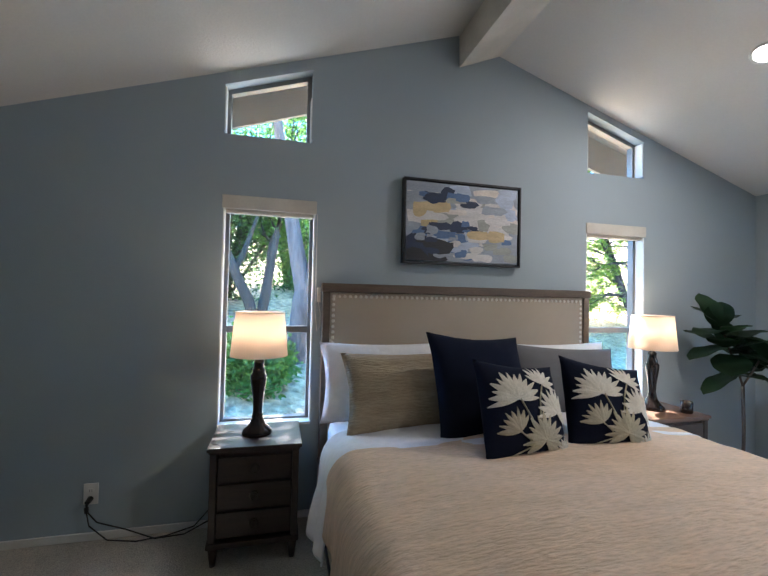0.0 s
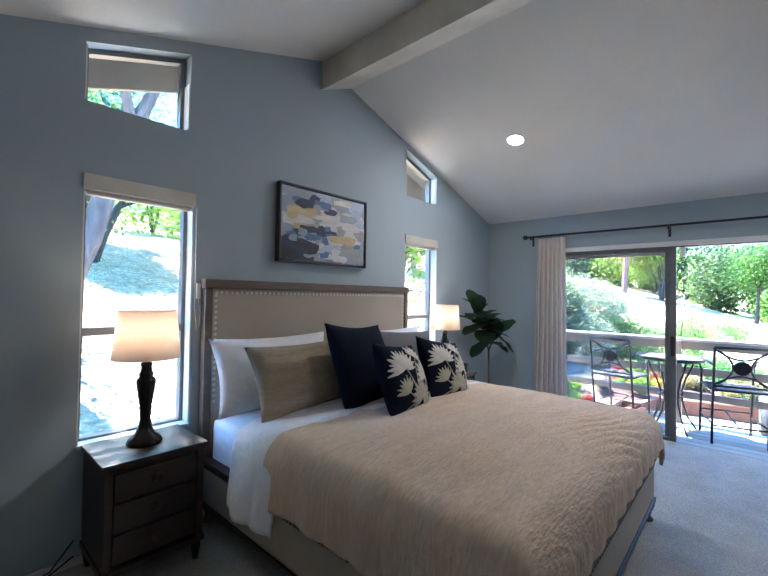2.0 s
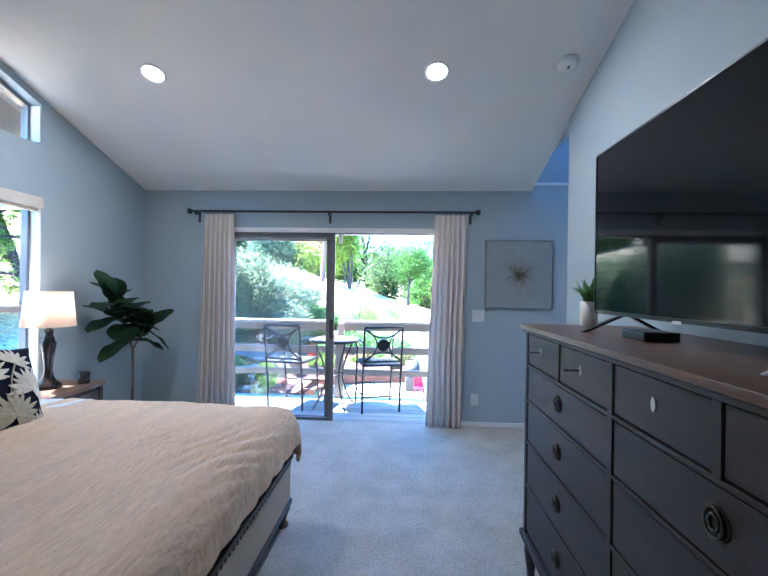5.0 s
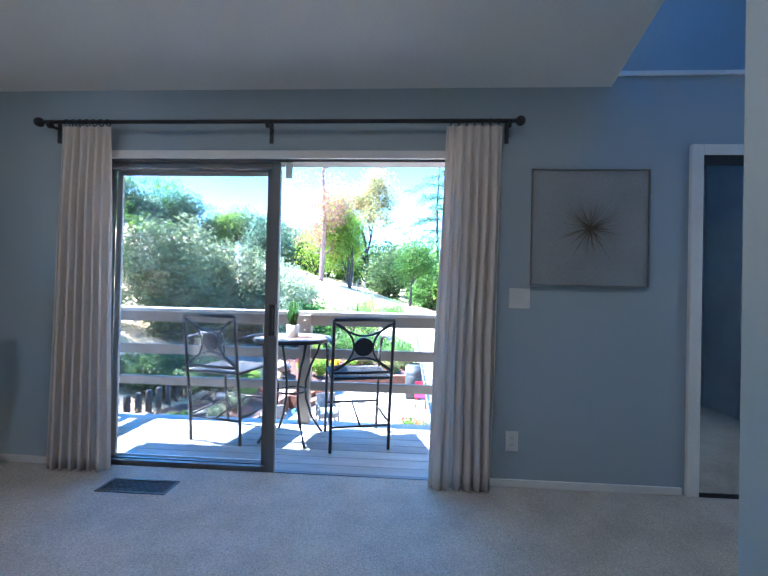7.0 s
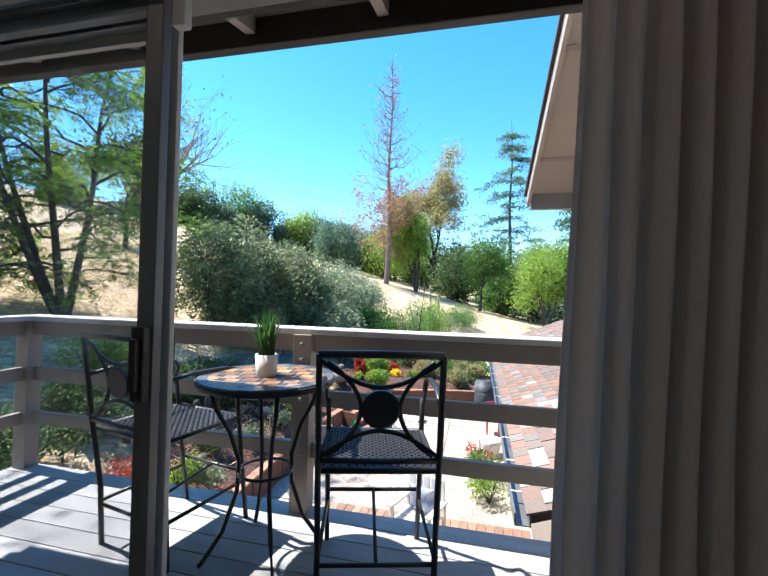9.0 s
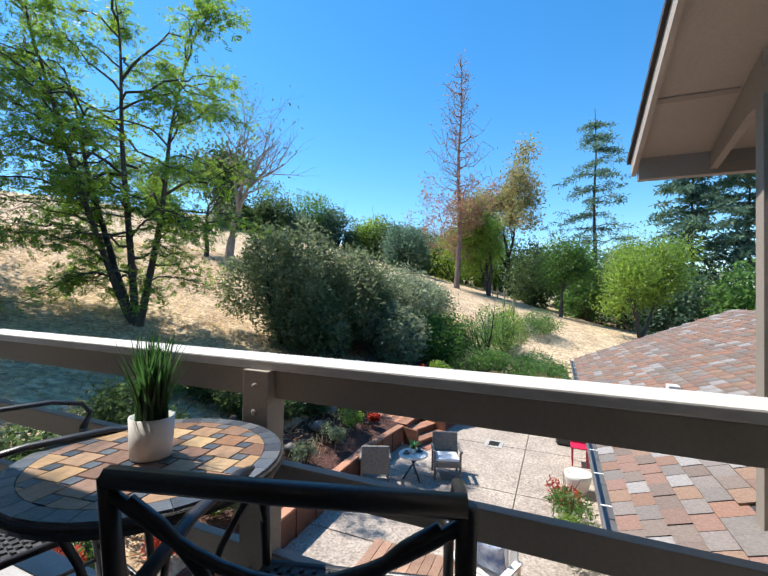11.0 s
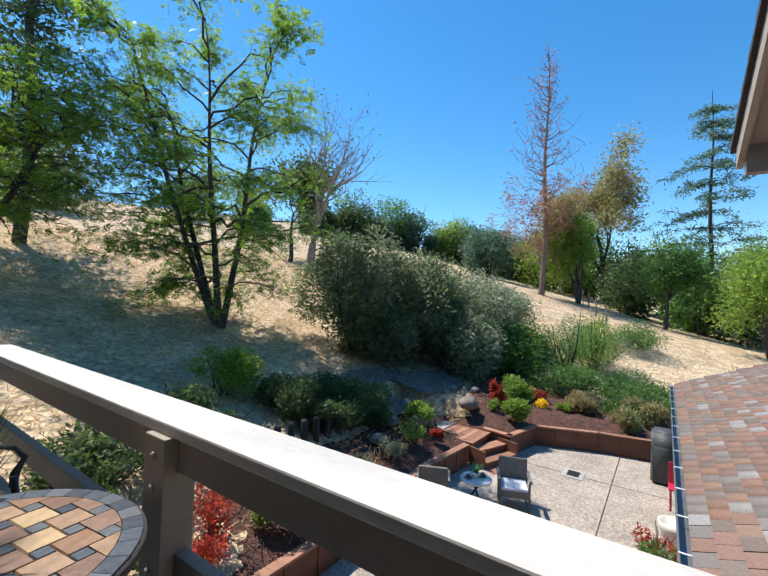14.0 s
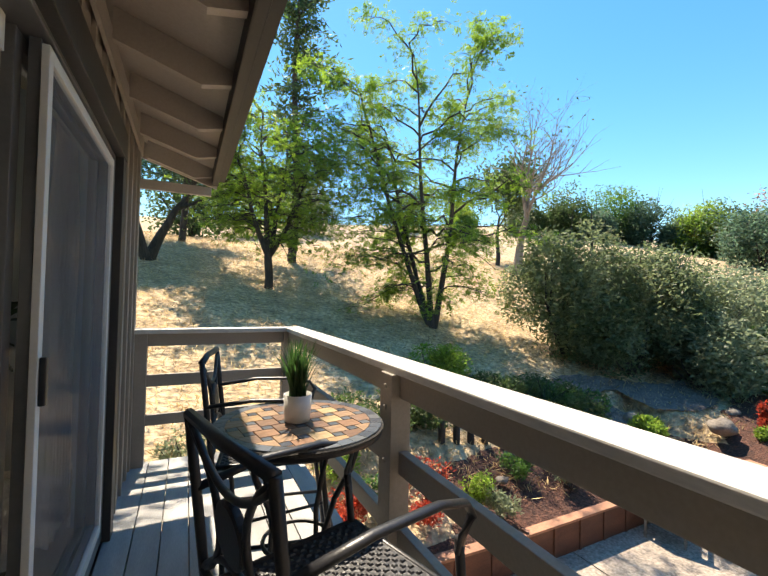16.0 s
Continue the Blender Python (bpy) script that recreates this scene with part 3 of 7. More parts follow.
# ---- bedroom things ----
WOOD = mat("dark_stained_wood", (0.036, 0.021, 0.014), (0.02, 0.012, 0.009), rough=0.42, scale=4, fine=45, bump=0.2, vary=0.2, stretch=(1, 8, 8), dist=0.003)
TOPWOOD = mat("warm_brown_tabletop", (0.16, 0.085, 0.05), (0.11, 0.06, 0.036), rough=0.33, scale=3, fine=40, bump=0.12, vary=0.18, stretch=(1, 9, 9), dist=0.002)
GREYWOOD = mat("grey_washed_wood", (0.038, 0.025, 0.018), (0.022, 0.015, 0.011), rough=0.5, scale=3, fine=40, bump=0.2, vary=0.2, stretch=(1, 8, 9), dist=0.003)
HBWOOD = mat("brown_oak_bed_frame", (0.15, 0.105, 0.075), (0.1, 0.07, 0.05), rough=0.5, scale=3, fine=50, bump=0.2, vary=0.18, stretch=(1, 6, 6), dist=0.003)
LINEN = mat("oatmeal_upholstery_linen", (0.46, 0.39, 0.31), (0.42, 0.355, 0.28), rough=0.9, scale=2, fine=350, bump=0.3, vary=0.08, dist=0.002)
DUVET = mat("sand_seersucker_cotton", (0.74, 0.55, 0.39), (0.66, 0.49, 0.345), rough=0.9, scale=2.2, fine=16, bump=0.8, vary=0.10, stretch=(1.5, 6, 1), dist=0.012)
SHEET = mat("white_cotton_sheet", (0.80, 0.79, 0.80), (0.74, 0.74, 0.76), rough=0.85, scale=3, fine=25, bump=0.5, vary=0.04, dist=0.012)
TAN = mat("tan_crinkled_linen", (0.44, 0.355, 0.24), (0.38, 0.30, 0.20), rough=0.9, scale=3, fine=22, bump=0.7, vary=0.1, stretch=(1, 1, 5), dist=0.012)
NAVY = mat("navy_cotton", (0.006, 0.009, 0.022), (0.009, 0.012, 0.027), rough=0.95, scale=4, fine=300, bump=0.3, vary=0.15, spec=0.15)
GREYCLOTH = mat("grey_linen", (0.16, 0.155, 0.16), (0.13, 0.127, 0.132), rough=0.9, fine=250, bump=0.3, vary=0.08)
PETAL = mat("cream_embroidery", (0.68, 0.63, 0.54), (0.58, 0.53, 0.43), rough=0.8, scale=14, fine=150, bump=0.4, vary=0.12)
PETAL2 = mat("khaki_embroidery", (0.46, 0.41, 0.29), rough=0.8, scale=14, fine=150, bump=0.4, vary=0.12)
BRONZE = mat("aged_bronze_metal", (0.10, 0.085, 0.07), rough=0.38, metal=0.85, fine=80, bump=0.1, vary=0.2)
NICKEL = mat("antique_pewter_nailheads", (0.78, 0.73, 0.64), rough=0.35, metal=0.25, bump=0)
LACQUER = mat("black_lacquer", (0.012, 0.009, 0.008), (0.02, 0.012, 0.01), rough=0.14, fine=20, bump=0.03, vary=0.1)
PLASTIC = mat("white_plastic", (0.78, 0.77, 0.74), rough=0.4, bump=0.02, vary=0.02)
BLACKPL = mat("black_plastic", (0.01, 0.01, 0.011), rough=0.35, bump=0.03, vary=0.05)

# bed
BX0, BX1, BF, BH = 0.433, 2.492, 1.395, 3.49
BC = (BX0 + BX1) / 2
bed = thing("bed", "upholstered oatmeal linen king bed with nailhead trim", "bed")
hb = part("headboard_frame", boxes((BX0, BX0 + 0.05, BH, BH + 0.065, 0.24, 1.53), (BX1 - 0.05, BX1, BH, BH + 0.065, 0.24, 1.53), (BX0 - 0.008, BX1 + 0.008, BH - 0.008, BH + 0.068, 1.53, 1.588), bevel=0.006), HBWOOD, bed, "brown oak headboard frame")
bm = boxes((BX0 + 0.05, BX1 - 0.05, BH + 0.012, BH + 0.055, 0.3, 1.53), bevel=0.01)
part("headboard_panel", bm, LINEN, bed, "oatmeal linen panel")


def stud_mesh(n, material):
    """A small domed nailhead facing along n ('x-', 'y-')."""
    r, bm, ring = 0.012, bmesh.new(), []
    for rr, h in ((r, 0), (r * 0.75, 0.004)):
        ring.append([bm.verts.new((-h, rr * math.cos(a), rr * math.sin(a)) if n == "x-" else (rr * math.cos(a), -h, rr * math.sin(a))) for a in [k * math.pi / 3 for k in range(6)]])
    for i in range(6):
        bm.faces.new((ring[0][i], ring[0][(i + 1) % 6], ring[1][(i + 1) % 6], ring[1][i]))
    bm.faces.new(ring[1])
    bmesh.ops.recalc_face_normals(bm, faces=bm.faces)
    me = bpy.data.meshes.new("nailhead")
    bm.to_mesh(me)
    bm.free()
    me.materials.append(material)
    return me


def stud(me, p):
    o = new("nailhead", me)
    o.parent, o.location = bed, p


PALE_STUD, SIDE_STUD, FOOT_STUD = stud_mesh("y-", NICKEL), stud_mesh("x-", BRONZE), stud_mesh("y-", BRONZE)
x = BX0 + 0.075
while x < BX1 - 0.07:
    stud(PALE_STUD, (x, BH + 0.011, 1.503))
    x += 0.036
z = 0.8
while z < 1.5:
    stud(PALE_STUD, (BX0 + 0.072, BH + 0.011, z))
    stud(PALE_STUD, (BX1 - 0.072, BH + 0.011, z))
    z += 0.036
for nm, b in (("side_rail", (BX0, BX0 + 0.045, BF + 0.05, BH, 0.2, 0.44)), ("side_rail", (BX1 - 0.045, BX1, BF + 0.05, BH, 0.2, 0.44)), ("foot_rail", (BX0, BX1, BF, BF + 0.05, 0.2, 0.44))):
    part(nm, boxes(b, bevel=0.008), LINEN, bed, "linen-covered rail")
part("rail_moulding", boxes((BX0 - 0.012, BX0 + 0.05, BF + 0.06, BH, 0.44, 0.462), (BX1 - 0.05, BX1 + 0.012, BF + 0.06, BH, 0.44, 0.462), (BX0 - 0.012, BX1 + 0.012, BF - 0.012, BF + 0.06, 0.44, 0.465), (BX0 - 0.01, BX0 + 0.05, BF + 0.06, BH, 0.175, 0.2), (BX1 - 0.05, BX1 + 0.01, BF + 0.06, BH, 0.175, 0.2), (BX0 - 0.01, BX1 + 0.01, BF - 0.01, BF + 0.06, 0.175, 0.2), bevel=0.005), WOOD, bed, "dark wooden edging")
y = BF + 0.03
while y < BH:
    stud(SIDE_STUD, (BX0 - 0.001, y, 0.422))
    y += 0.03
x = BX0 + 0.02
while x < BX1:
    stud(FOOT_STUD, (x, BF - 0.001, 0.422))
    x += 0.036
for x, y in ((BX0 + 0.045, BF + 0.03), (BX1 - 0.045, BF + 0.03), (BX0 + 0.045, BH - 0.02), (BX1 - 0.045, BH - 0.02)):
    bm = bmesh.new()
    lathe(bm, [(0.03, FL), (0.034, FL + 0.01), (0.03, FL + 0.02), (0.018, FL + 0.03), (0.024, FL + 0.06), (0.034, FL + 0.085), (0.04, FL + 0.1), (0.04, 0.178)], (x, y, 0), 16)
    part("leg", bm, HBWOOD, bed, "turned bun foot", smooth=True)
part("slats", boxes((BX0 + 0.05, BX1 - 0.05, BF + 0.05, BH, 0.3, 0.34)), HBWOOD, bed)
tagged(part("mattress", boxes((BX0 + 0.05, BX1 - 0.05, BF + 0.07, BH - 0.01, 0.342, 0.70), bevel=0.05), SHEET, smooth=True), "thick white mattress in a fitted sheet on the bed", "mattress")


def drape(l, half, drop_r=0.13):
    """Arc length over an edge: returns the way out and the way down."""
    s, l = (1, l) if l >= 0 else (-1, -l)
    f = half - drop_r
    if l <= f:
        return s * l, 0.0
    q = l - f
    if q < drop_r * math.pi / 2:
        a = q / drop_r
        return s * (f + drop_r * math.sin(a)), drop_r * (1 - math.cos(a))
    return s * half, drop_r + q - drop_r * math.pi / 2


def cloth(name, x_hang, y0, y1, foot, top, material, label, category, thick, seed, nxy=(150, 110), wave=0.012, flare=0.0, ripple=0.0):
    """A cover over the bed: hangs past both sides by x_hang, and past the foot if foot."""
    half, nx_, ny_ = (BX1 - BX0) / 2 + 0.03, *nxy
    total = half + x_hang
    bm = bmesh.new()
    grid = []
    ycen = 2.5
    for j in range(ny_ + 1):
        row = []
        for i in range(nx_ + 1):
            lx = -total + 2 * total * i / nx_
            yy = y0 + (y1 - y0) * j / ny_
            ox, dx = drape(lx, half)
            if foot and yy < ycen:
                oy, dy = drape(yy - ycen, ycen - BF + 0.03)
                py = ycen + oy
            else:
                py, dy = yy, 0.0
            d = (dx ** 2.5 + dy ** 2.5) ** 0.4
            puff = 0.05 * math.cos(min(1, abs(lx) / half) * 1.5) * min(1, max(0.2, (yy - BF) / 0.5))
            w = noise.noise((lx * 1.6 + seed, yy * 7 + 0.8 * lx, seed)) * wave + noise.noise((lx * 2.5, yy * 2.2, seed + 5)) * wave * 1.6 + abs(noise.noise((lx * 5, yy * 16, seed + 9))) * wave * 0.7
            rp = 0.55 * ripple * math.sin((yy + 0.32 * lx + 0.03 * noise.noise((lx * 3, yy * 3, 1))) * 2 * math.pi / 0.062) * max(0.0, min(1.0, -0.1 + 1.0 * noise.noise((lx * 1.7, yy * 1.7, seed + 2)) + 1.1 * (1.75 - yy) + 0.35 * lx))
            w += rp
            side = max(0, d - 0.1)
            fold = math.sin(yy * 21 + seed) * 0.016 * min(1, side * 5) + noise.noise((yy * 4, lx, seed)) * 0.03 * min(1, side * 4)
            hem = flare * side * (0.5 + 0.5 * math.sin((yy - y0) / (y1 - y0) * math.pi))
            row.append(bm.verts.new((BC + ox + math.copysign(fold + w * min(1, side * 6), ox if dx > 0 else 0.0) + (math.copysign(hem, ox) if dx > 0 else 0), py + (0 if dy <= 0 else -abs(math.sin(lx * 17 + seed)) * 0.02 * min(1, side * 4)), top + puff + w * (1 if d < 0.1 else 0.4) - d)))
        grid.append(row)
    for a, b in zip(grid, grid[1:]):
        for i in range(nx_):
            bm.faces.new((a[i], a[i + 1], b[i + 1], b[i]))
    ob = part(name, bm, material, smooth=True)
    m = ob.modifiers.new("thickness", "SOLIDIFY")
    m.thickness, m.offset = thick, 0.0
    return tagged(ob, label, category)


cloth("duvet", 0.25, 1.19, 2.72, True, 0.76, DUVET, "sand-coloured crinkled cotton duvet spread over the bed", "duvet", 0.02, 3.0, (180, 260), 0.0075, 0.0, 0.012)
cloth("top_sheet", 0.36, 2.60, 3.04, False, 0.763, SHEET, "white cotton sheet folded back over the duvet", "sheet", 0.008, 8.0, (130, 40), 0.008, 0.16)


# pillows
def pillow_z(u, v, t):
    return t * max(0.0, (1 - abs(u) ** 2.6)) ** 0.55 * max(0.0, (1 - abs(v) ** 2.6)) ** 0.55


def pillow(name, w, h, t, m, material, label, category="pillow", ears=0.05, crumple=0.008, seed=0.0):
    """A stuffed cushion standing in its own xz plane, front towards -y; origin at its middle."""
    n = 26
    bm = bmesh.new()
    sides = []
    for s in (-1, 1):
        g = []
        for j in range(n + 1):
            row = []
            for i in range(n + 1):
                u, v = -1 + 2 * i / n, -1 + 2 * j / n
                pin = 1 + ears * (u * u * v * v) - 0.035 * (1 - u * u) * abs(v) ** 3 - 0.035 * (1 - v * v) * abs(u) ** 3
                c = noise.noise((u * 2.2 + seed, v * 2.2, s + seed)) * crumple + noise.noise((u * 6, v * 6 + seed, s)) * crumple * 0.4
                row.append(bm.verts.new((u * w / 2 * pin, s * (pillow_z(u, v, t) + 0.002) + s * c * (1 - max(abs(u), abs(v)) ** 4), v * h / 2 * pin)))
            g.append(row)
        sides.append(g)
        for a, b in zip(g, g[1:]):
            for i in range(n):
                bm.faces.new((a[i], a[i + 1], b[i + 1], b[i]))
    bmesh.ops.remove_doubles(bm, verts=bm.verts, dist=0.0045)
    ob = part(name, bm, material, smooth=True)
    ob.matrix_world = m
    return tagged(ob, label, category)


pillow("pillow", 0.86, 0.46, 0.10, pose(0.86, 3.31, 0.985, -18, 0, 0), SHEET, "plump white pillow leaning on the headboard", "pillow", seed=1, crumple=0.02)
pillow("pillow", 0.86, 0.46, 0.10, pose(2.06, 3.31, 0.975, -18, 0, 0), SHEET, "plump white pillow leaning on the headboard beside a lamp", "pillow", seed=2, crumple=0.02)
pillow("pillow", 0.80, 0.44, 0.10, pose(0.93, 3.07, 0.97, -24, 0, 4), TAN, "tan crinkled linen pillow in front of white ones", "pillow", seed=3, crumple=0.02)
pillow("pillow", 0.74, 0.46, 0.10, pose(1.98, 3.11, 0.975, -20, 3, -4), GREYCLOTH, "grey linen pillow behind the cushions", "pillow", seed=4, crumple=0.012)
pillow("cushion", 0.60, 0.58, 0.10, pose(1.26, 2.88, 1.01, -22, 4, 10), NAVY, "large plain navy blue square cushion", "cushion", seed=5, ears=0.07)


def surface(u, v, w, h, t, lift=0.004):
    pin = 1 - 0.035 * (1 - u * u) * abs(v) ** 3 - 0.035 * (1 - v * v) * abs(u) ** 3
    return (u * w / 2 * pin, -(pillow_z(u, v, t) + lift + 0.006), v * h / 2 * pin)


def flower(bm, cu, cv, r, a0, spread, count, size, lift, slot=0):
    """A fan of pointed petals lying on a cushion's face."""
    w, h, t = size
    for k in range(count):
        a = a0 + spread * (k / (count - 1) - 0.5)
        ln = r * (0.86 + 0.2 * ((k * 7) % 5) / 5)
        ws = 0.105 * r * (0.9 + 0.3 * (k % 2))
        px, pz = -math.sin(a), math.cos(a)
        left, mid, right = [], [], []
        for q in range(6):
            f = q / 5
            half = ws * math.sin(math.pi * min(1, f * 0.9 + 0.06)) ** 0.8
            cx, cz = cu + math.cos(a) * ln * f, cv + math.sin(a) * ln * f
            for lst, sgn in ((left, 1), (mid, 0), (right, -1)):
                u, v = cx + px * half * sgn, cz + pz * half * sgn
                lst.append(bm.verts.new(surface(max(-0.97, min(0.97, u)), max(-0.97, min(0.97, v)), w, h, t, lift + 0.0012 * (k % 3) + (0.002 if sgn == 0 else 0))))
        for q in range(5):
            for f_ in ((left[q], mid[q], mid[q + 1], left[q + 1]), (mid[q], right[q], right[q + 1], mid[q + 1])):
                bm.faces.new(f_).material_index = slot


def floral(m, seed, flip):
    size = (0.47, 0.45, 0.085)
    c = pillow("cushion", *size, m, NAVY, "black-navy cushion embroidered with cream lotus flowers", "cushion", seed=seed, ears=0.06, crumple=0.004)
    spots = [(-0.36, 0.30, 0.62, 100, 190, 13, 0), (0.34, 0.66, 0.46, 70, 170, 9, 0), (0.62, 0.05, 0.58, 75, 230, 13, 0), (-0.42, -0.34, 0.46, 120, 130, 8, 1), (0.18, -0.5, 0.56, 80, 260, 14, 1), (0.78, -0.72, 0.36, 75, 150, 7, 0)]
    for k, (u, v, r, a, sp, n, slot) in enumerate(spots):
        bm = bmesh.new()
        flower(bm, u, v - 0.12, r, radians(a), radians(sp), n, size, 0.003 + 0.0015 * k)
        part("embroidered_flower", bm, PETAL2 if slot else PETAL, c)
    bm = bmesh.new()
    for pts in (((-0.3, 0.2), (-0.1, -0.2), (0.0, -0.5), (-0.15, -0.75), (-0.6, -0.95)), ((0.35, 0.5), (0.2, 0.2), (0.12, -0.2), (0.15, -0.5)), ((-0.4, -0.45), (-0.2, -0.6), (-0.1, -0.75))):
        tube(bm, [surface(u, v, *size, 0.003) for u, v in pts], 0.004, 5)
    part("embroidered_stem", bm, PETAL2, c)
    return c


floral(pose(1.31, 2.585, 0.965, -24, 7, 8), 6.0, 0)
floral(pose(1.83, 2.62, 0.955, -25, 10, -4), 7.0, 1)


# nightstands and lamps
def ring_pull(parent, x, y, z, r=0.024, key=False):
    bm = bmesh.new()
    for k in (r, r * 0.55):
        tube(bm, [(x + k * 0.8 * math.cos(a), y - 0.008, z + k * math.sin(a)) for a in [i * math.pi / 8 for i in range(17)]], 0.0035, 6)
    lathe_bm = bmesh.new()
    lathe(lathe_bm, [(r * 1.15, 0), (r * 1.15, 0.003), (r * 0.4, 0.005)], seg=18)
    bmesh.ops.transform(lathe_bm, matrix=pose(x, y, z, 90, 0, 0), verts=lathe_bm.verts)
    part("backplate", lathe_bm, BRONZE, parent)
    part("ring_pull", bm, BRONZE, parent, "oval bronze ring pull", smooth=True)


def nightstand(x0, x1, y0, y1, ztop, material, topmat, label):
    n = thing("nightstand", label, "nightstand")
    part("top", boxes((x0 - 0.015, x1 + 0.015, y0 - 0.015, y1, ztop - 0.022, ztop), (x0 - 0.006, x1 + 0.006, y0 - 0.006, y1, ztop - 0.036, ztop - 0.022), bevel=0.005), topmat, n, "worn wooden top")
    for xa, xb in ((x0, x0 + 0.035), (x1 - 0.035, x1)):
        part("side_panel", boxes((xa, xb, y0, y1, FL + 0.13, ztop - 0.036), bevel=0.004), material, n)
    part("carcass", boxes((x0 + 0.035, x1 - 0.035, y0 + 0.02, y1, FL + 0.14, ztop - 0.036), bevel=0.004), material, n)
    part("plinth", boxes((x0 - 0.008, x1 + 0.008, y0 - 0.008, y1, FL + 0.1, FL + 0.13), bevel=0.004), material, n)
    zs = [FL + 0.145 + k * (ztop - 0.05 - FL - 0.145) / 3 for k in range(4)]
    for a, b in zip(zs, zs[1:]):
        d = part("drawer", boxes((x0 + 0.042, x1 - 0.042, y0 + 0.002, y0 + 0.02, a + 0.008, b - 0.008), bevel=0.003), material, n)
        ring_pull(d, (x0 + x1) / 2, y0 + 0.002, (a + b) / 2)
    for x in (x0 + 0.025, x1 - 0.025):
        for y in (y0 + 0.025, y1 - 0.03):
            bm = bmesh.new()
            lathe(bm, [(0.014, FL), (0.018, FL + 0.03), (0.024, FL + 0.07), (0.026, FL + 0.1)], (x, y, 0), 14)
            part("leg", bm, material, n, smooth=True)
    return n


nightstand(-0.17, 0.29, 3.14, 3.54, 0.69, WOOD, WOOD, "dark wooden three-drawer nightstand under the window")
nightstand(2.68, 3.2, 3.12, 3.54, 0.70, WOOD, TOPWOOD, "brown wooden nightstand with a warm worn top")
SHADE = mat("warm_linen_lampshade", (0.80, 0.70, 0.58), (0.76, 0.66, 0.54), rough=0.9, fine=260, bump=0.2, vary=0.04)
nn, ll = SHADE.node_tree.nodes, SHADE.node_tree.links
trn, mxs = nn.new("ShaderNodeBsdfTranslucent"), nn.new("ShaderNodeMixShader")
trn.inputs[0].default_value, mxs.inputs[0].default_value = (0.9, 0.78, 0.68, 1), 0.55
ll.new(nn["Principled BSDF"].outputs[0], mxs.inputs[1]), ll.new(trn.outputs[0], mxs.inputs[2]), ll.new(mxs.outputs[0], nn["Material Output"].inputs[0])
BULB = glow("warm_bulb", (1.0, 0.78, 0.55), 1.5)


def table_lamp(x, y, z0, label):
    L = thing("table_lamp", label, "lamp", "bedside lamps")
    bm = bmesh.new()
    lathe(bm, [(0.083, z0), (0.086, z0 + 0.012), (0.078, z0 + 0.03), (0.05, z0 + 0.055), (0.034, z0 + 0.085), (0.026, z0 + 0.13), (0.03, z0 + 0.2), (0.04, z0 + 0.27), (0.047, z0 + 0.32), (0.046, z0 + 0.34), (0.034, z0 + 0.355), (0.036, z0 + 0.37), (0.03, z0 + 0.38), (0.026, z0 + 0.4), (0.03, z0 + 0.425), (0.012, z0 + 0.44), (0.012, z0 + 0.5)], (x, y, 0), 28)
    part("base", bm, LACQUER, L, "black lacquered vase-shaped base", smooth=True)
    bm = bmesh.new()
    lathe(bm, [(0.163, z0 + 0.455), (0.139, z0 + 0.71)], (x, y, 0), 44, cap=False)
    s = part("shade", bm, SHADE, L, "glowing cream drum shade", smooth=True)
    m = s.modifiers.new("thickness", "SOLIDIFY")
    m.thickness = 0.003
    bm = bmesh.new()
    r, zz = 0.1395, z0 + 0.708
    tube(bm, [(x + r * math.cos(a), y + r * math.sin(a), zz) for a in [i * math.pi / 18 for i in range(37)]], 0.0035, 5)
    for a in (0.3, 2.4, 4.5):
        tube(bm, [(x, y, z0 + 0.69), (x + 0.139 * math.cos(a), y + 0.139 * math.sin(a), z0 + 0.705)], 0.002, 5)
    part("shade_ring", bm, SHADE, L)
    bm = bmesh.new()
    lathe(bm, [(0.012, z0 + 0.5), (0.028, z0 + 0.55), (0.03, z0 + 0.575), (0.02, z0 + 0.6), (0.004, z0 + 0.61)], (x, y, 0), 14)
    part("bulb", bm, BULB, L, smooth=True)
    lamp = new("bulb_light", bpy.data.lights.new("bulb_light", "POINT"))
    lamp.data.energy, lamp.data.color, lamp.data.shadow_soft_size = 0.22, (1.0, 0.78, 0.55), 0.03
    lamp.location, lamp.parent = (x, y, z0 + 0.64), L
    return L


table_lamp(0.055, 3.335, 0.69, "lit black table lamp with a cream drum shade")
table_lamp(2.93, 3.335, 0.70, "lit black table lamp with a cream drum shade")
bm = bmesh.new()
lathe(bm, [(0.036, 0.7), (0.04, 0.705), (0.04, 0.785), (0.036, 0.785), (0.035, 0.77)], (3.1, 3.2, 0), 24)
tagged(part("candle_holder", bm, LACQUER, smooth=True), "small black glass candle holder on the nightstand", "candle holder")
# outlet, plug and cord
CORD = mat("black_cord", (0.01, 0.01, 0.01), rough=0.5, bump=0)


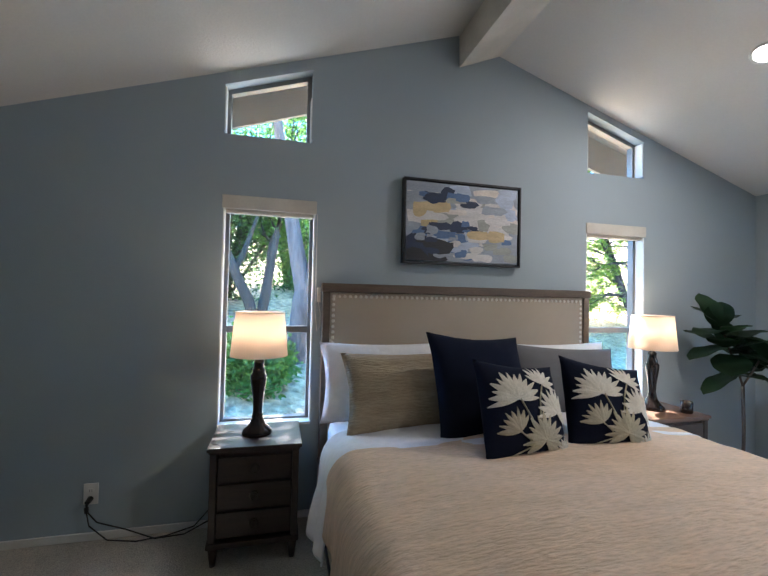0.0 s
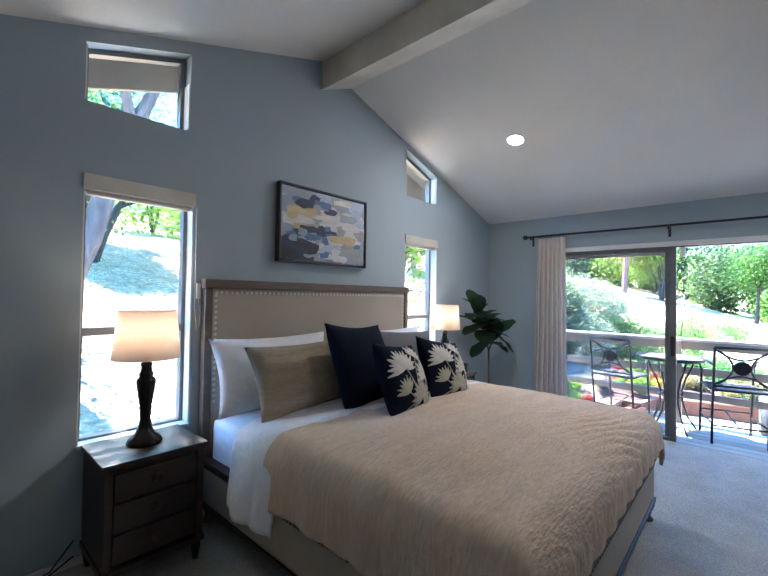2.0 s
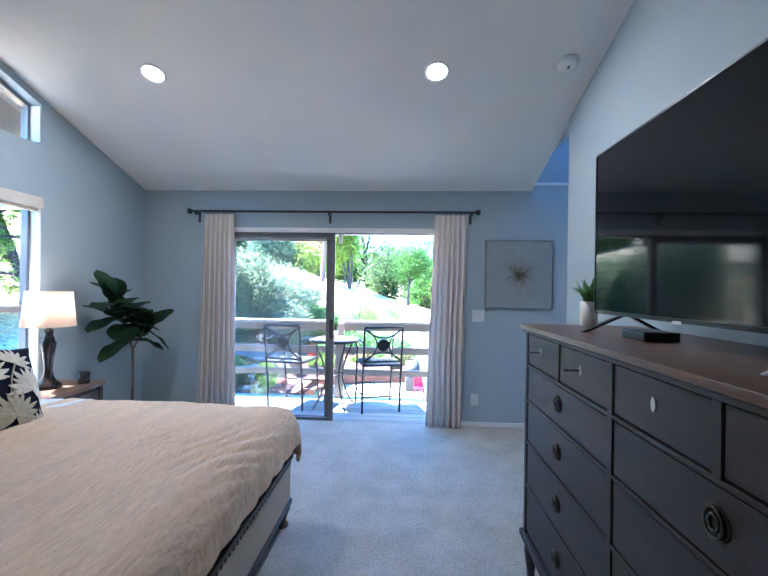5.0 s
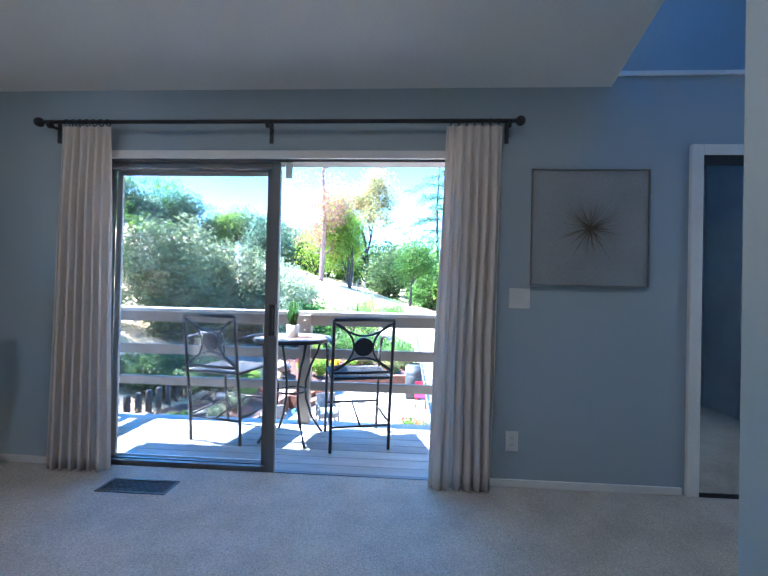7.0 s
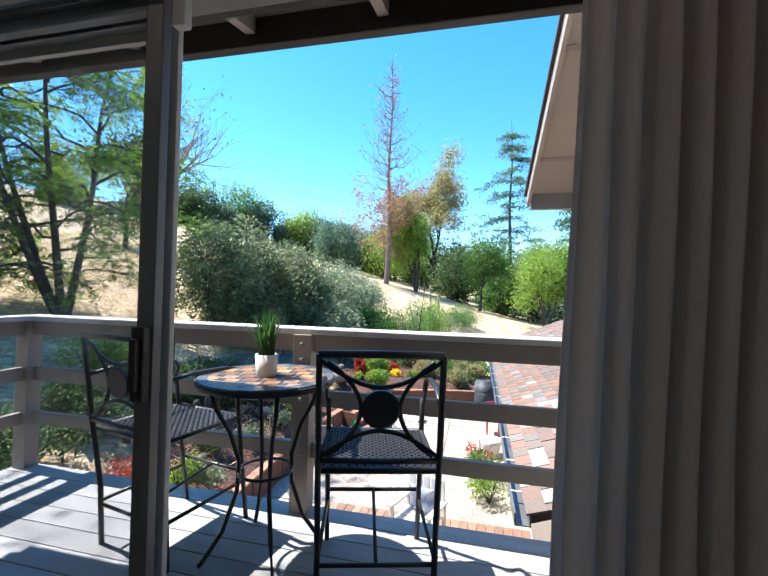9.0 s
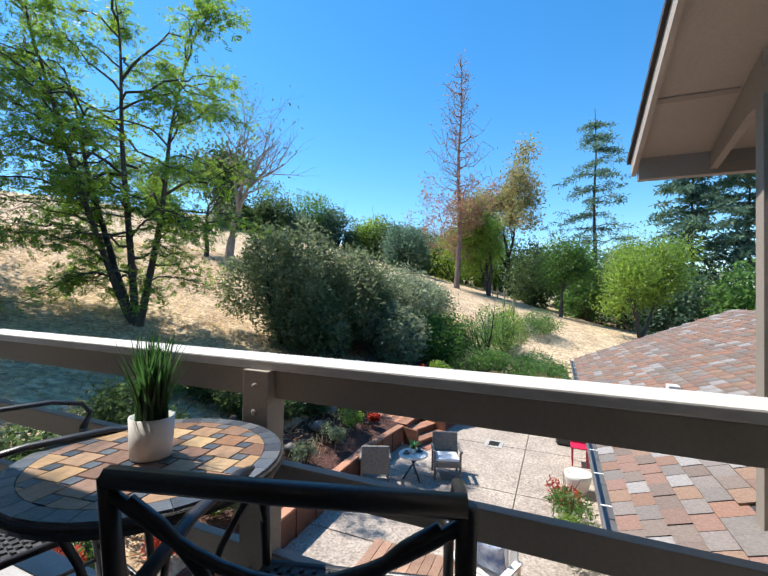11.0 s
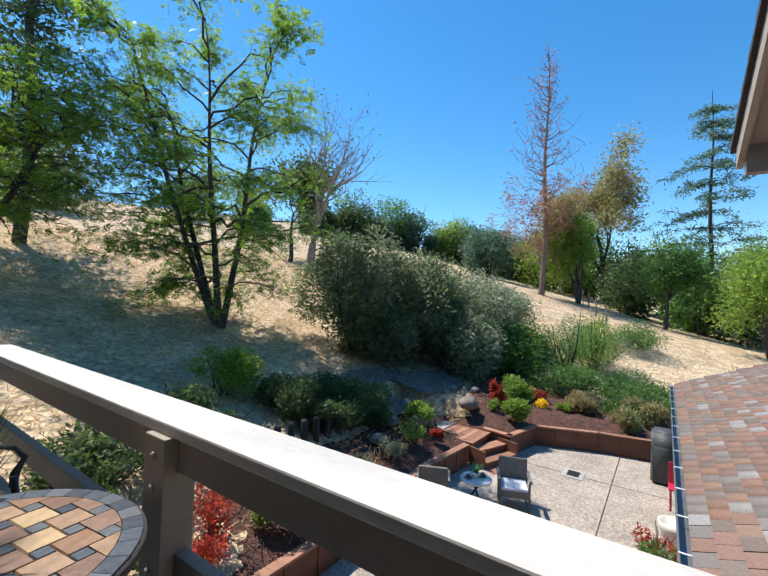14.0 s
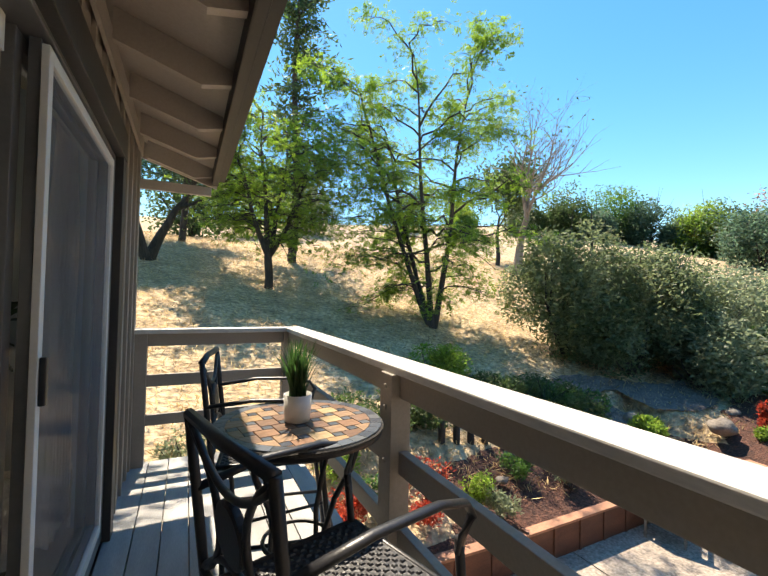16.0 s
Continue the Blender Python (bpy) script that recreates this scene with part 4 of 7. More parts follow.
def wall_plate(name, x, y, z, w, h, facing, label, kind_):
    p = thing(name, label, kind_)
    m = pose(x, y, z, 0, 0, 0) if facing == "y" else pose(x, y, z, 0, 0, -90)
    def put(nm, b, mt, bev=0.002):
        bm = boxes(b, bevel=bev)
        bmesh.ops.transform(bm, matrix=m, verts=bm.verts)
        return part(nm, bm, mt, p)
    put("plate", (-w / 2, w / 2, -0.007, 0, -h / 2, h / 2), PLASTIC)
    if name == "power_outlet":
        for dz in (-0.02, 0.02):
            put("socket", (-0.016, 0.016, -0.0095, -0.007, dz - 0.013, dz + 0.013), PLASTIC)
            put("slot", (-0.007, -0.005, -0.0105, -0.0095, dz - 0.004, dz + 0.006), CORD, 0)
            put("slot", (0.005, 0.007, -0.0105, -0.0095, dz - 0.004, dz + 0.006), CORD, 0)
    else:
        for dx in (-0.023, 0.023):
            put("toggle", (dx - 0.004, dx + 0.004, -0.016, -0.007, -0.008, 0.012), PLASTIC, 0.001)
    return p


wall_plate("power_outlet", -0.866, WY, 0.325, 0.075, 0.12, "y", "white double wall outlet by the baseboard", "outlet")
wall_plate("power_outlet", WX, -0.008, 0.335, 0.075, 0.12, "x", "white double wall outlet below the switch", "outlet")
wall_plate("light_switch", WX, -0.037, 1.205, 0.125, 0.125, "x", "white double light switch plate on the wall", "switch")
cord = thing("lamp_cord", "black plug with a trailing lamp cord", "cord")
bm = bmesh.new()
tube(bm, [(-0.866, WY - 0.011, 0.3), (-0.866, WY - 0.05, 0.295), (-0.866, WY - 0.06, 0.27), (-0.866, WY - 0.055, 0.24)], 0.017, 8, 0.01)
part("plug", bm, BLACKPL, cord)
bm = bmesh.new()
tube(bm, [(-0.866, WY - 0.055, 0.24), (-0.85, WY - 0.06, 0.17), (-0.75, WY - 0.08, 0.09), (-0.6, WY - 0.09, 0.07), (-0.45, WY - 0.06, 0.067), (-0.3, WY - 0.05, 0.10), (-0.2, WY - 0.015, 0.2)], 0.004, 6)
tube(bm, [(-0.866, WY - 0.055, 0.25), (-0.8, WY - 0.09, 0.20), (-0.65, WY - 0.1, 0.15), (-0.5, WY - 0.1, 0.08), (-0.35, WY - 0.07, 0.07), (-0.2, WY - 0.02, 0.12)], 0.004, 6)
part("cable", bm, CORD, cord, smooth=True)

# roller shade boxes over the tall windows, cord cleat
for x0, x1, zt in ((-0.205, 0.385, 2.13), (2.512, 3.095, 2.135)):
    s = thing("roller_blind", "cream rolled-up blind in its box at the window head", "blind", "window blinds")
    part("valance", boxes((x0, x1, WY - 0.012, WY + 0.07, zt - 0.085, zt), bevel=0.004), CREAM, s)
    part("roll", boxes((x0 + 0.02, x1 - 0.02, WY + 0.01, WY + 0.06, zt - 0.11, zt - 0.085), bevel=0.008), CREAM, s)
c = thing("cord_cleat", "small white plastic blind cord tensioner", "cleat")
part("body", boxes((0.40, 0.425, WY - 0.02, WY, 1.46, 1.56), bevel=0.006), PLASTIC, c)
bm = bmesh.new()
tube(bm, [(0.412, WY - 0.012, 1.46), (0.425, WY - 0.012, 1.38), (0.425, WY - 0.012, 1.3), (0.405, WY - 0.012, 1.27), (0.39, WY - 0.012, 1.4), (0.39, WY - 0.012, 2.04)], 0.002, 5)
part("cord_loop", bm, PLASTIC, c)

# painting over the bed
pic = thing("painting", "abstract blue, white and ochre canvas in a thin black frame", "painting")
PX0, PX1, PZ0, PZ1, PY = 0.975, 1.89, 1.745, 2.345, 3.505
part("frame", boxes((PX0, PX0 + 0.014, PY, WY - 0.002, PZ0, PZ1), (PX1 - 0.014, PX1, PY, WY - 0.002, PZ0, PZ1), (PX0 + 0.014, PX1 - 0.014, PY, WY - 0.002, PZ0, PZ0 + 0.014), (PX0 + 0.014, PX1 - 0.014, PY, WY - 0.002, PZ1 - 0.014, PZ1), bevel=0.002), BLACKPL, pic, "thin black float frame")
PAL = [mat("paint_" + nm, c, rough=0.5, scale=9, fine=60, bump=0.5, vary=0.12, stretch=(1, 1, 3), dist=0.004) for nm, c in (("grey_blue", (0.36, 0.40, 0.48)), ("white", (0.72, 0.70, 0.69)), ("navy", (0.02, 0.035, 0.085)), ("mid_blue", (0.10, 0.18, 0.36)), ("ochre", (0.62, 0.48, 0.26)), ("sage_grey", (0.40, 0.41, 0.38)), ("near_black", (0.02, 0.022, 0.03)), ("pale_blue", (0.50, 0.58, 0.72)), ("warm_white", (0.78, 0.72, 0.66)))]
part("canvas", boxes((PX0 + 0.022, PX1 - 0.022, PY + 0.012, WY - 0.006, PZ0 + 0.022, PZ1 - 0.022)), PAL[0], pic)
rs = random.Random(11)
ZONES = [(0.05, 0.95, 0.62, 0.97, (0, 7, 8, 0), 16, 0.13), (0.12, 0.9, 0.4, 0.75, (1, 8, 1, 5), 20, 0.14), (0.03, 0.3, 0.4, 0.72, (4, 4, 1), 7, 0.11), (0.03, 0.25, 0.04, 0.3, (6, 2, 6), 8, 0.13), (0.1, 0.5, 0.22, 0.45, (2, 3, 3, 0), 12, 0.09), (0.25, 0.97, 0.05, 0.35, (7, 0, 1, 3, 5), 26, 0.09), (0.12, 0.55, 0.74, 0.9, (2, 3, 5, 2), 9, 0.08), (0.5, 0.62, 0.4, 0.52, (3, 2), 4, 0.05), (0.6, 0.97, 0.3, 0.6, (1, 5, 4, 8), 14, 0.09), (0.7, 0.95, 0.55, 0.9, (7, 0, 1), 7, 0.1), (0.03, 0.3, 0.02, 0.2, (6, 2), 7, 0.11), (0.05, 0.5, 0.25, 0.4, (2, 3, 0), 6, 0.07), (0.2, 0.5, 0.76, 0.86, (2, 3), 4, 0.06)]
layer = 0
for zx0, zx1, zz0, zz1, cols, cnt, size in ZONES:
    for k in range(cnt):
        cx, cz = PX0 + 0.03 + (PX1 - PX0 - 0.06) * rs.uniform(zx0, zx1), PZ0 + 0.03 + (PZ1 - PZ0 - 0.06) * rs.uniform(zz0, zz1)
        w, h = size * rs.uniform(0.9, 2.0), size * rs.uniform(0.35, 0.95)
        layer += 1
        bm = bmesh.new()
        ring = []
        for q in range(12):
            a = q * math.pi / 6
            rx, rz = w * 0.6 * rs.uniform(0.7, 1.05) * math.copysign(abs(math.cos(a)) ** 0.6, math.cos(a)), h * 0.6 * rs.uniform(0.65, 1.1) * math.copysign(abs(math.sin(a)) ** 0.6, math.sin(a))
            ring.append(bm.verts.new((min(PX1 - 0.024, max(PX0 + 0.024, cx + rx)), PY + 0.0116 - layer * 0.00006, min(PZ1 - 0.024, max(PZ0 + 0.024, cz + rz)))))
        bm.faces.new(ring)
        part("brush_stroke", bm, PAL[cols[k % len(cols)]], pic)

# starburst canvas on the slider wall
art = thing("starburst_canvas", "square grey canvas with a bronze starburst", "wall art")
AY0, AY1, AZ0, AZ1 = -0.785, -0.098, 1.288, 1.992
SILVER = mat("champagne_thin_frame", (0.30, 0.28, 0.25), rough=0.4, metal=0.6, bump=0)
CANVAS = mat("grey_plaster_canvas", (0.30, 0.31, 0.31), (0.27, 0.28, 0.285), rough=0.7, scale=5, fine=60, bump=0.3, vary=0.06)
part("frame", boxes((WX - 0.03, WX - 0.001, AY0, AY0 + 0.007, AZ0, AZ1), (WX - 0.03, WX - 0.001, AY1 - 0.007, AY1, AZ0, AZ1), (WX - 0.03, WX - 0.001, AY0, AY1, AZ0, AZ0 + 0.007), (WX - 0.03, WX - 0.001, AY0, AY1, AZ1 - 0.007, AZ1)), SILVER, art)
part("canvas", boxes((WX - 0.022, WX - 0.001, AY0 + 0.008, AY1 - 0.008, AZ0 + 0.008, AZ1 - 0.008)), CANVAS, art)
RAYS = [mat("bronze_ray_" + nm, c, rough=0.5, metal=0.3, bump=0) for nm, c in (("dark", (0.10, 0.075, 0.045)), ("mid", (0.20, 0.165, 0.12)), ("pale", (0.36, 0.34, 0.31)))]
for k in range(3):
    bm = bmesh.new()
    for i in range((60, 110, 90)[k]):
        a = rs.uniform(0, 2 * math.pi)
        ln = (0.10, 0.2, 0.29)[k] * rs.uniform(0.5, 1.05) * (1 + 0.25 * abs(math.sin(2 * a)))
        cy, cz, r0 = -0.44 + rs.uniform(-0.01, 0.01), 1.64, 0.003
        wd = 0.0022
        p = [(cy + r0 * math.cos(a) - wd * math.sin(a), cz + r0 * math.sin(a) + wd * math.cos(a)), (cy + r0 * math.cos(a) + wd * math.sin(a), cz + r0 * math.sin(a) - wd * math.cos(a)), (cy + ln * math.cos(a), cz + ln * math.sin(a))]
        bm.faces.new([bm.verts.new((WX - 0.0225 - 0.0005 * (3 - k) - i * 0.000002, *q)) for q in p])
    tagged(part("starburst", bm, RAYS[k], art), kind="stuff")

# curtains and rod
rodt = thing("curtain_rod", "long black metal curtain rod with ball finials", "curtain rod")
RXX, RZZ = 4.265, 2.264
bm = bmesh.new()
tube(bm, [(RXX, 0.0, RZZ), (RXX, 3.02, RZZ)], 0.0125, 12)
part("rod", bm, BLACKMETAL, rodt, smooth=True)
for y in (-0.005, 3.025):
    bm = bmesh.new()
    bmesh.ops.create_uvsphere(bm, u_segments=16, v_segments=10, radius=0.03, matrix=Matrix.Translation((RXX, y, RZZ)))
    part("finial", bm, BLACKMETAL, rodt, smooth=True)
for y in (0.06, 1.53, 2.95):
    bm = boxes((RXX - 0.008, WX, y - 0.006, y + 0.006, RZZ - 0.03, RZZ - 0.014), (WX - 0.006, WX, y - 0.012, y + 0.012, RZZ - 0.11, RZZ + 0.02))
    tube(bm, [(RXX, y - 0.01, RZZ - 0.02), (RXX, y + 0.01, RZZ - 0.02)], 0.02, 10)
    part("bracket", bm, BLACKMETAL, rodt)
CURT = mat("ivory_linen_curtain", (0.84, 0.78, 0.72), (0.78, 0.72, 0.66), rough=0.9, scale=3, fine=180, bump=0.25, vary=0.05, stretch=(1, 1, 0.3))
n_, l_ = CURT.node_tree.nodes, CURT.node_tree.links
ct, cm = n_.new("ShaderNodeBsdfTranslucent"), n_.new("ShaderNodeMixShader")
ct.inputs[0].default_value, cm.inputs[0].default_value = (0.86, 0.8, 0.76, 1), 0.4
l_.new(n_["Principled BSDF"].outputs[0], cm.inputs[1]), l_.new(ct.outputs[0], cm.inputs[2]), l_.new(cm.outputs[0], n_["Material Output"].inputs[0])


def curtain(ya, yb, yc, yd, seed, label):
    """A pleated curtain: from ya to yb at the top, yc to yd at the hem."""
    c = thing("curtain", label, "curtain", "patio door curtains")
    n, rows, folds = 120, 26, 6.5
    bm = bmesh.new()
    grid = []
    for j in range(rows + 1):
        f = j / rows
        row = []
        for i in range(n + 1):
            s = i / n
            y = (ya + (yb - ya) * s) * (1 - f) + (yc + (yd - yc) * s) * f
            amp = 0.010 + 0.022 * min(1, f * 4)
            ph = 2 * math.pi * folds * s + 0.5 * noise.noise((s * 3, f * 1.2, seed))
            wob = noise.noise((s * 5, f * 2.5, seed)) * 0.012
            row.append(bm.verts.new((RXX + 0.012 + amp * math.sin(ph) + wob - 0.014, y + 0.010 * math.cos(ph * 2) * f + wob, 2.232 - f * (2.232 - FL - 0.006))))
        grid.append(row)
    for a, b in zip(grid, grid[1:]):
        for i in range(n):
            bm.faces.new((a[i], a[i + 1], b[i + 1], b[i]))
    ob = part("panel", bm, CURT, c, smooth=True)
    md = ob.modifiers.new("thickness", "SOLIDIFY")
    md.thickness = 0.003
    for k in range(7):
        y = ya + (yb - ya) * (k + 0.5) / 7
        bm = bmesh.new()
        tube(bm, [(RXX + 0.02 * math.cos(a), y, RZZ - 0.006 + 0.02 * math.sin(a)) for a in [q * math.pi / 8 for q in range(17)]], 0.003, 6)
        part("ring", bm, BLACKMETAL, c)
    return c


curtain(0.10, 0.43, 0.12, 0.495, 1.0, "ivory linen curtain drawn to the side, lit by the open door")
curtain(2.54, 2.86, 2.50, 2.90, 2.0, "ivory linen curtain gathered beside the glass door")

# dresser
DX0, DX1, DYF, DYB, DZT = 0.49, 2.165, 0.115, -0.43, 1.30
dr = thing("dresser", "tall grey-brown distressed wooden dresser with many drawers", "dresser")
part("top", boxes((DX0 - 0.025, DX1 + 0.02, DYB, DYF + 0.025, DZT - 0.022, DZT), bevel=0.006), TOPWOOD, dr, "warm brown wooden top")
part("top_moulding", boxes((DX0 - 0.014, DX1 + 0.01, DYB, DYF + 0.014, DZT - 0.04, DZT - 0.022), bevel=0.005), GREYWOOD, dr)
part("body", boxes((DX0, DX1, DYB, DYF - 0.018, 0.27, DZT - 0.04), (DX1 - 0.03, DX1, DYF - 0.018, DYF, 0.27, DZT - 0.04), (DX0, DX0 + 0.03, DYF - 0.018, DYF, 0.27, DZT - 0.04), (1.315, 1.345, DYF - 0.018, DYF, 0.27, DZT - 0.04)), GREYWOOD, dr)
part("plinth", boxes((DX0 - 0.016, DX1 + 0.016, DYB, DYF + 0.016, 0.24, 0.27), bevel=0.006), GREYWOOD, dr)
rowz = [0.285, 0.515, 0.725, 0.93, 1.105]
for c0, c1 in ((1.345, DX1 - 0.03), (DX0 + 0.03, 1.315)):
    for a, b in zip(rowz, rowz[1:]):
        part("divider", boxes((c0, c1, DYF - 0.018, DYF, b - 0.012, b), bevel=0.002), GREYWOOD, dr)
        d = part("drawer", boxes((c0 + 0.005, c1 - 0.005, DYF - 0.018, DYF - 0.004, a + 0.005, b - 0.017), bevel=0.003), GREYWOOD, dr)
        for xx in ((c0 + c1) / 2,):
            ring_pull(d, xx, DYF - 0.004, (a + b) / 2, 0.03)
            for o in d.children[-2:]:
                o.matrix_world = pose(0, 2 * (DYF - 0.004), 0) @ Matrix.Diagonal((1, -1, 1, 1))
    mid = (c0 + c1) / 2
    part("divider", boxes((mid - 0.012, mid + 0.012, DYF - 0.018, DYF, 1.105, DZT - 0.04), bevel=0.002), GREYWOOD, dr)
    for e0, e1 in ((c0 + 0.004, mid - 0.016), (mid + 0.016, c1 - 0.004)):
        d = part("drawer", boxes((e0, e1, DYF - 0.018, DYF - 0.004, 1.111, DZT - 0.046), bevel=0.003), GREYWOOD, dr)
        bm = bmesh.new()
        lathe(bm, [(0.012, 0), (0.013, 0.003), (0.006, 0.005)], seg=16)
        bmesh.ops.transform(bm, matrix=pose((e0 + e1) / 2, DYF - 0.004, 1.19, -90, 0, 0) @ Matrix.Diagonal((0.7, 1.5, 1, 1)), verts=bm.verts)
        part("escutcheon", bm, NICKEL, d, "pewter keyhole plate")
        if abs((e0 + e1) / 2 - 1.11) > 0.15:
            bm = bmesh.new()
            xm = (e0 + e1) / 2
            tube(bm, [(xm, DYF, 1.19), (xm, DYF + 0.035, 1.19)], 0.003, 6)
            tube(bm, [(xm + 0.011 * math.cos(a), DYF + 0.045 + 0.010 * math.sin(a), 1.19) for a in [q * math.pi / 6 for q in range(13)]], 0.002, 5)
            part("key", bm, BRONZE, d, "small bronze key in the lock")
for x in (DX0 + 0.03, DX1 - 0.03):
    for y in (DYF - 0.03, DYB + 0.04):
        bm = bmesh.new()
        lathe(bm, [(0.017, FL), (0.022, FL + 0.05), (0.033, FL + 0.12), (0.028, FL + 0.15), (0.034, 0.242)], (x, y, 0), 16)
        part("leg", bm, GREYWOOD, dr, "turned tapering leg", smooth=True)

# television and what stands beside it
tv = thing("television", "large black flat-screen television standing on the dresser", "television")
TX0, TX1, TZ0, TZ1, TY = 0.66, 2.016, 1.369, 2.094, -0.15
SCREENM = mat("black_glass_screen", (0.006, 0.006, 0.007), rough=0.05, bump=0, vary=0.02, spec=0.35)
part("housing", boxes((TX0 + 0.005, TX1 - 0.005, TY - 0.035, TY - 0.008, TZ0 + 0.005, TZ1 - 0.005), (TX0 + 0.2, TX1 - 0.2, TY - 0.065, TY - 0.035, TZ0 + 0.08, TZ1 - 0.25), bevel=0.006), BLACKPL, tv)
part("screen", boxes((TX0 + 0.008, TX1 - 0.008, TY - 0.007, TY - 0.002, TZ0 + 0.016, TZ1 - 0.008)), SCREENM, tv, "glossy dark screen reflecting the windows")
part("bezel", boxes((TX0, TX0 + 0.007, TY - 0.01, TY + 0.001, TZ0, TZ1), (TX1 - 0.007, TX1, TY - 0.01, TY + 0.001, TZ0, TZ1), (TX0 + 0.007, TX1 - 0.007, TY - 0.01, TY + 0.001, TZ1 - 0.007, TZ1), (TX0 + 0.007, TX1 - 0.007, TY - 0.01, TY + 0.001, TZ0, TZ0 + 0.015)), BLACKPL, tv)
part("logo_badge", boxes((1.42, 1.46, TY + 0.001, TY + 0.004, TZ0 - 0.004, TZ0 + 0.006)), PLASTIC, tv)
for x in (0.95, 1.8):
    bm = bmesh.new()
    for s in (-1, 1):
        prism(bm, [(TY - 0.02, TZ0 + 0.01), (TY - 0.04, TZ0 + 0.01), (TY - 0.03 + s * 0.16, DZT), (TY - 0.01 + s * 0.16, DZT)], "x", x - 0.012, x + 0.012)
    part("foot", bm, BLACKPL, tv, "splayed black foot")
box_ = thing("set_top_box", "small black media box with a blue light strip", "media box")
part("body", boxes((1.50, 1.64, -0.2, -0.08, DZT, DZT + 0.032), bevel=0.005), BLACKPL, box_)
part("front_strip", boxes((1.64, 1.643, -0.19, -0.1, DZT + 0.006, DZT + 0.03)), mat("deep_blue_plastic", (0.02, 0.06, 0.2), rough=0.3, bump=0), box_)
LEAF = leafy("potted_plant_green", (0.05, 0.11, 0.03), (0.09, 0.16, 0.05))
WHITEPOT = mat("white_ceramic_pot", (0.72, 0.70, 0.66), (0.68, 0.66, 0.62), rough=0.4, fine=60, bump=0.08, vary=0.03)
SOIL = mat("dark_potting_soil", (0.03, 0.022, 0.016), rough=0.95, fine=80, bump=0.8, vary=0.3)


def blade_plant(name, at, pot_r, pot_h, count, length, spread, width, label, leafmat, seed, droop=0.5):
    p = thing(name, label, "potted plant")
    bm = bmesh.new()
    lathe(bm, [(pot_r * 0.86, 0), (pot_r * 0.9, 0.004), (pot_r, pot_h), (pot_r * 0.93, pot_h), (pot_r * 0.9, pot_h - 0.015)], at, 28)
    part("pot", bm, WHITEPOT, p, "white round pot", smooth=True)
    bm = bmesh.new()
    lathe(bm, [(pot_r * 0.9, pot_h - 0.02), (pot_r * 0.3, pot_h - 0.012)], at, 20)
    part("soil", bm, SOIL, p)
    r = random.Random(seed)
    bm = bmesh.new()
    for k in range(count):
        a, ln = r.uniform(0, 2 * math.pi), length * r.uniform(0.65, 1.05)
        out = spread * r.uniform(0.15, 1.0)
        base = Vector((at[0] + r.uniform(-0.5, 0.5) * pot_r, at[1] + r.uniform(-0.5, 0.5) * pot_r, at[2] + pot_h - 0.015))
        d, side = Vector((math.cos(a), math.sin(a), 0)), Vector((-math.sin(a), math.cos(a), 0))
        prev = None
        for q in range(6):
            f = q / 5
            c = base + d * out * f ** 1.6 + Vector((0, 0, ln * (f - droop * out / length * f * f)))
            w = width * (1 - f ** 2) * 0.5 + 0.0006
            cur = (bm.verts.new(c - side * w), bm.verts.new(c + d * w * 0.4), bm.verts.new(c + side * w))
            if prev:
                bm.faces.new((prev[0], prev[1], cur[1], cur[0])), bm.faces.new((prev[1], prev[2], cur[2], cur[1]))
            prev = cur
    part("leaves", bm, leafmat, p, smooth=True)
    return p


blade_plant("potted_succulent", (2.117, -0.172, DZT), 0.042, 0.12, 34, 0.15, 0.12, 0.022, "green spiky plant in a white pot on the dresser", LEAF, 5)

# fiddle-leaf fig in the corner
FIGLEAF = leafy("dark_fig_leaf", (0.012, 0.028, 0.012), (0.022, 0.045, 0.017), 0.35)
BARK = mat("grey_brown_bark", (0.13, 0.105, 0.085), (0.08, 0.062, 0.05), rough=0.9, scale=5, fine=22, bump=0.9, vary=0.3, stretch=(1, 1, 0.25), dist=0.03)
fig = thing("fiddle_leaf_fig", "dark green fiddle-leaf fig standing in the corner", "plant")
bm = bmesh.new()
lathe(bm, [(0.11, FL), (0.12, FL + 0.01), (0.145, FL + 0.26), (0.135, FL + 0.26), (0.13, FL + 0.22)], (3.66, 3.2, 0), 28)
part("pot", bm, GREYWOOD, fig, smooth=True)
bm = bmesh.new()
lathe(bm, [(0.13, FL + 0.2), (0.05, FL + 0.215)], (3.66, 3.2, 0), 16)
part("soil", bm, SOIL, fig)
tips = [((3.66, 3.2, 0.25), (3.655, 3.2, 0.88)), ((3.655, 3.2, 0.88), (3.55, 3.22, 1.15)), ((3.655, 3.2, 0.88), (3.78, 3.15, 1.12)), ((3.55, 3.22, 1.15), (3.45, 3.24, 1.4))]
bm = bmesh.new()
for a, b in tips:
    a, b = Vector(a), Vector(b)
    tube(bm, [a, a.lerp(b, 0.5) + Vector((0.008, 0, 0)), b], 0.012 if a.z < 0.5 else 0.008, 7)
part("stem", bm, BARK, fig, smooth=True)


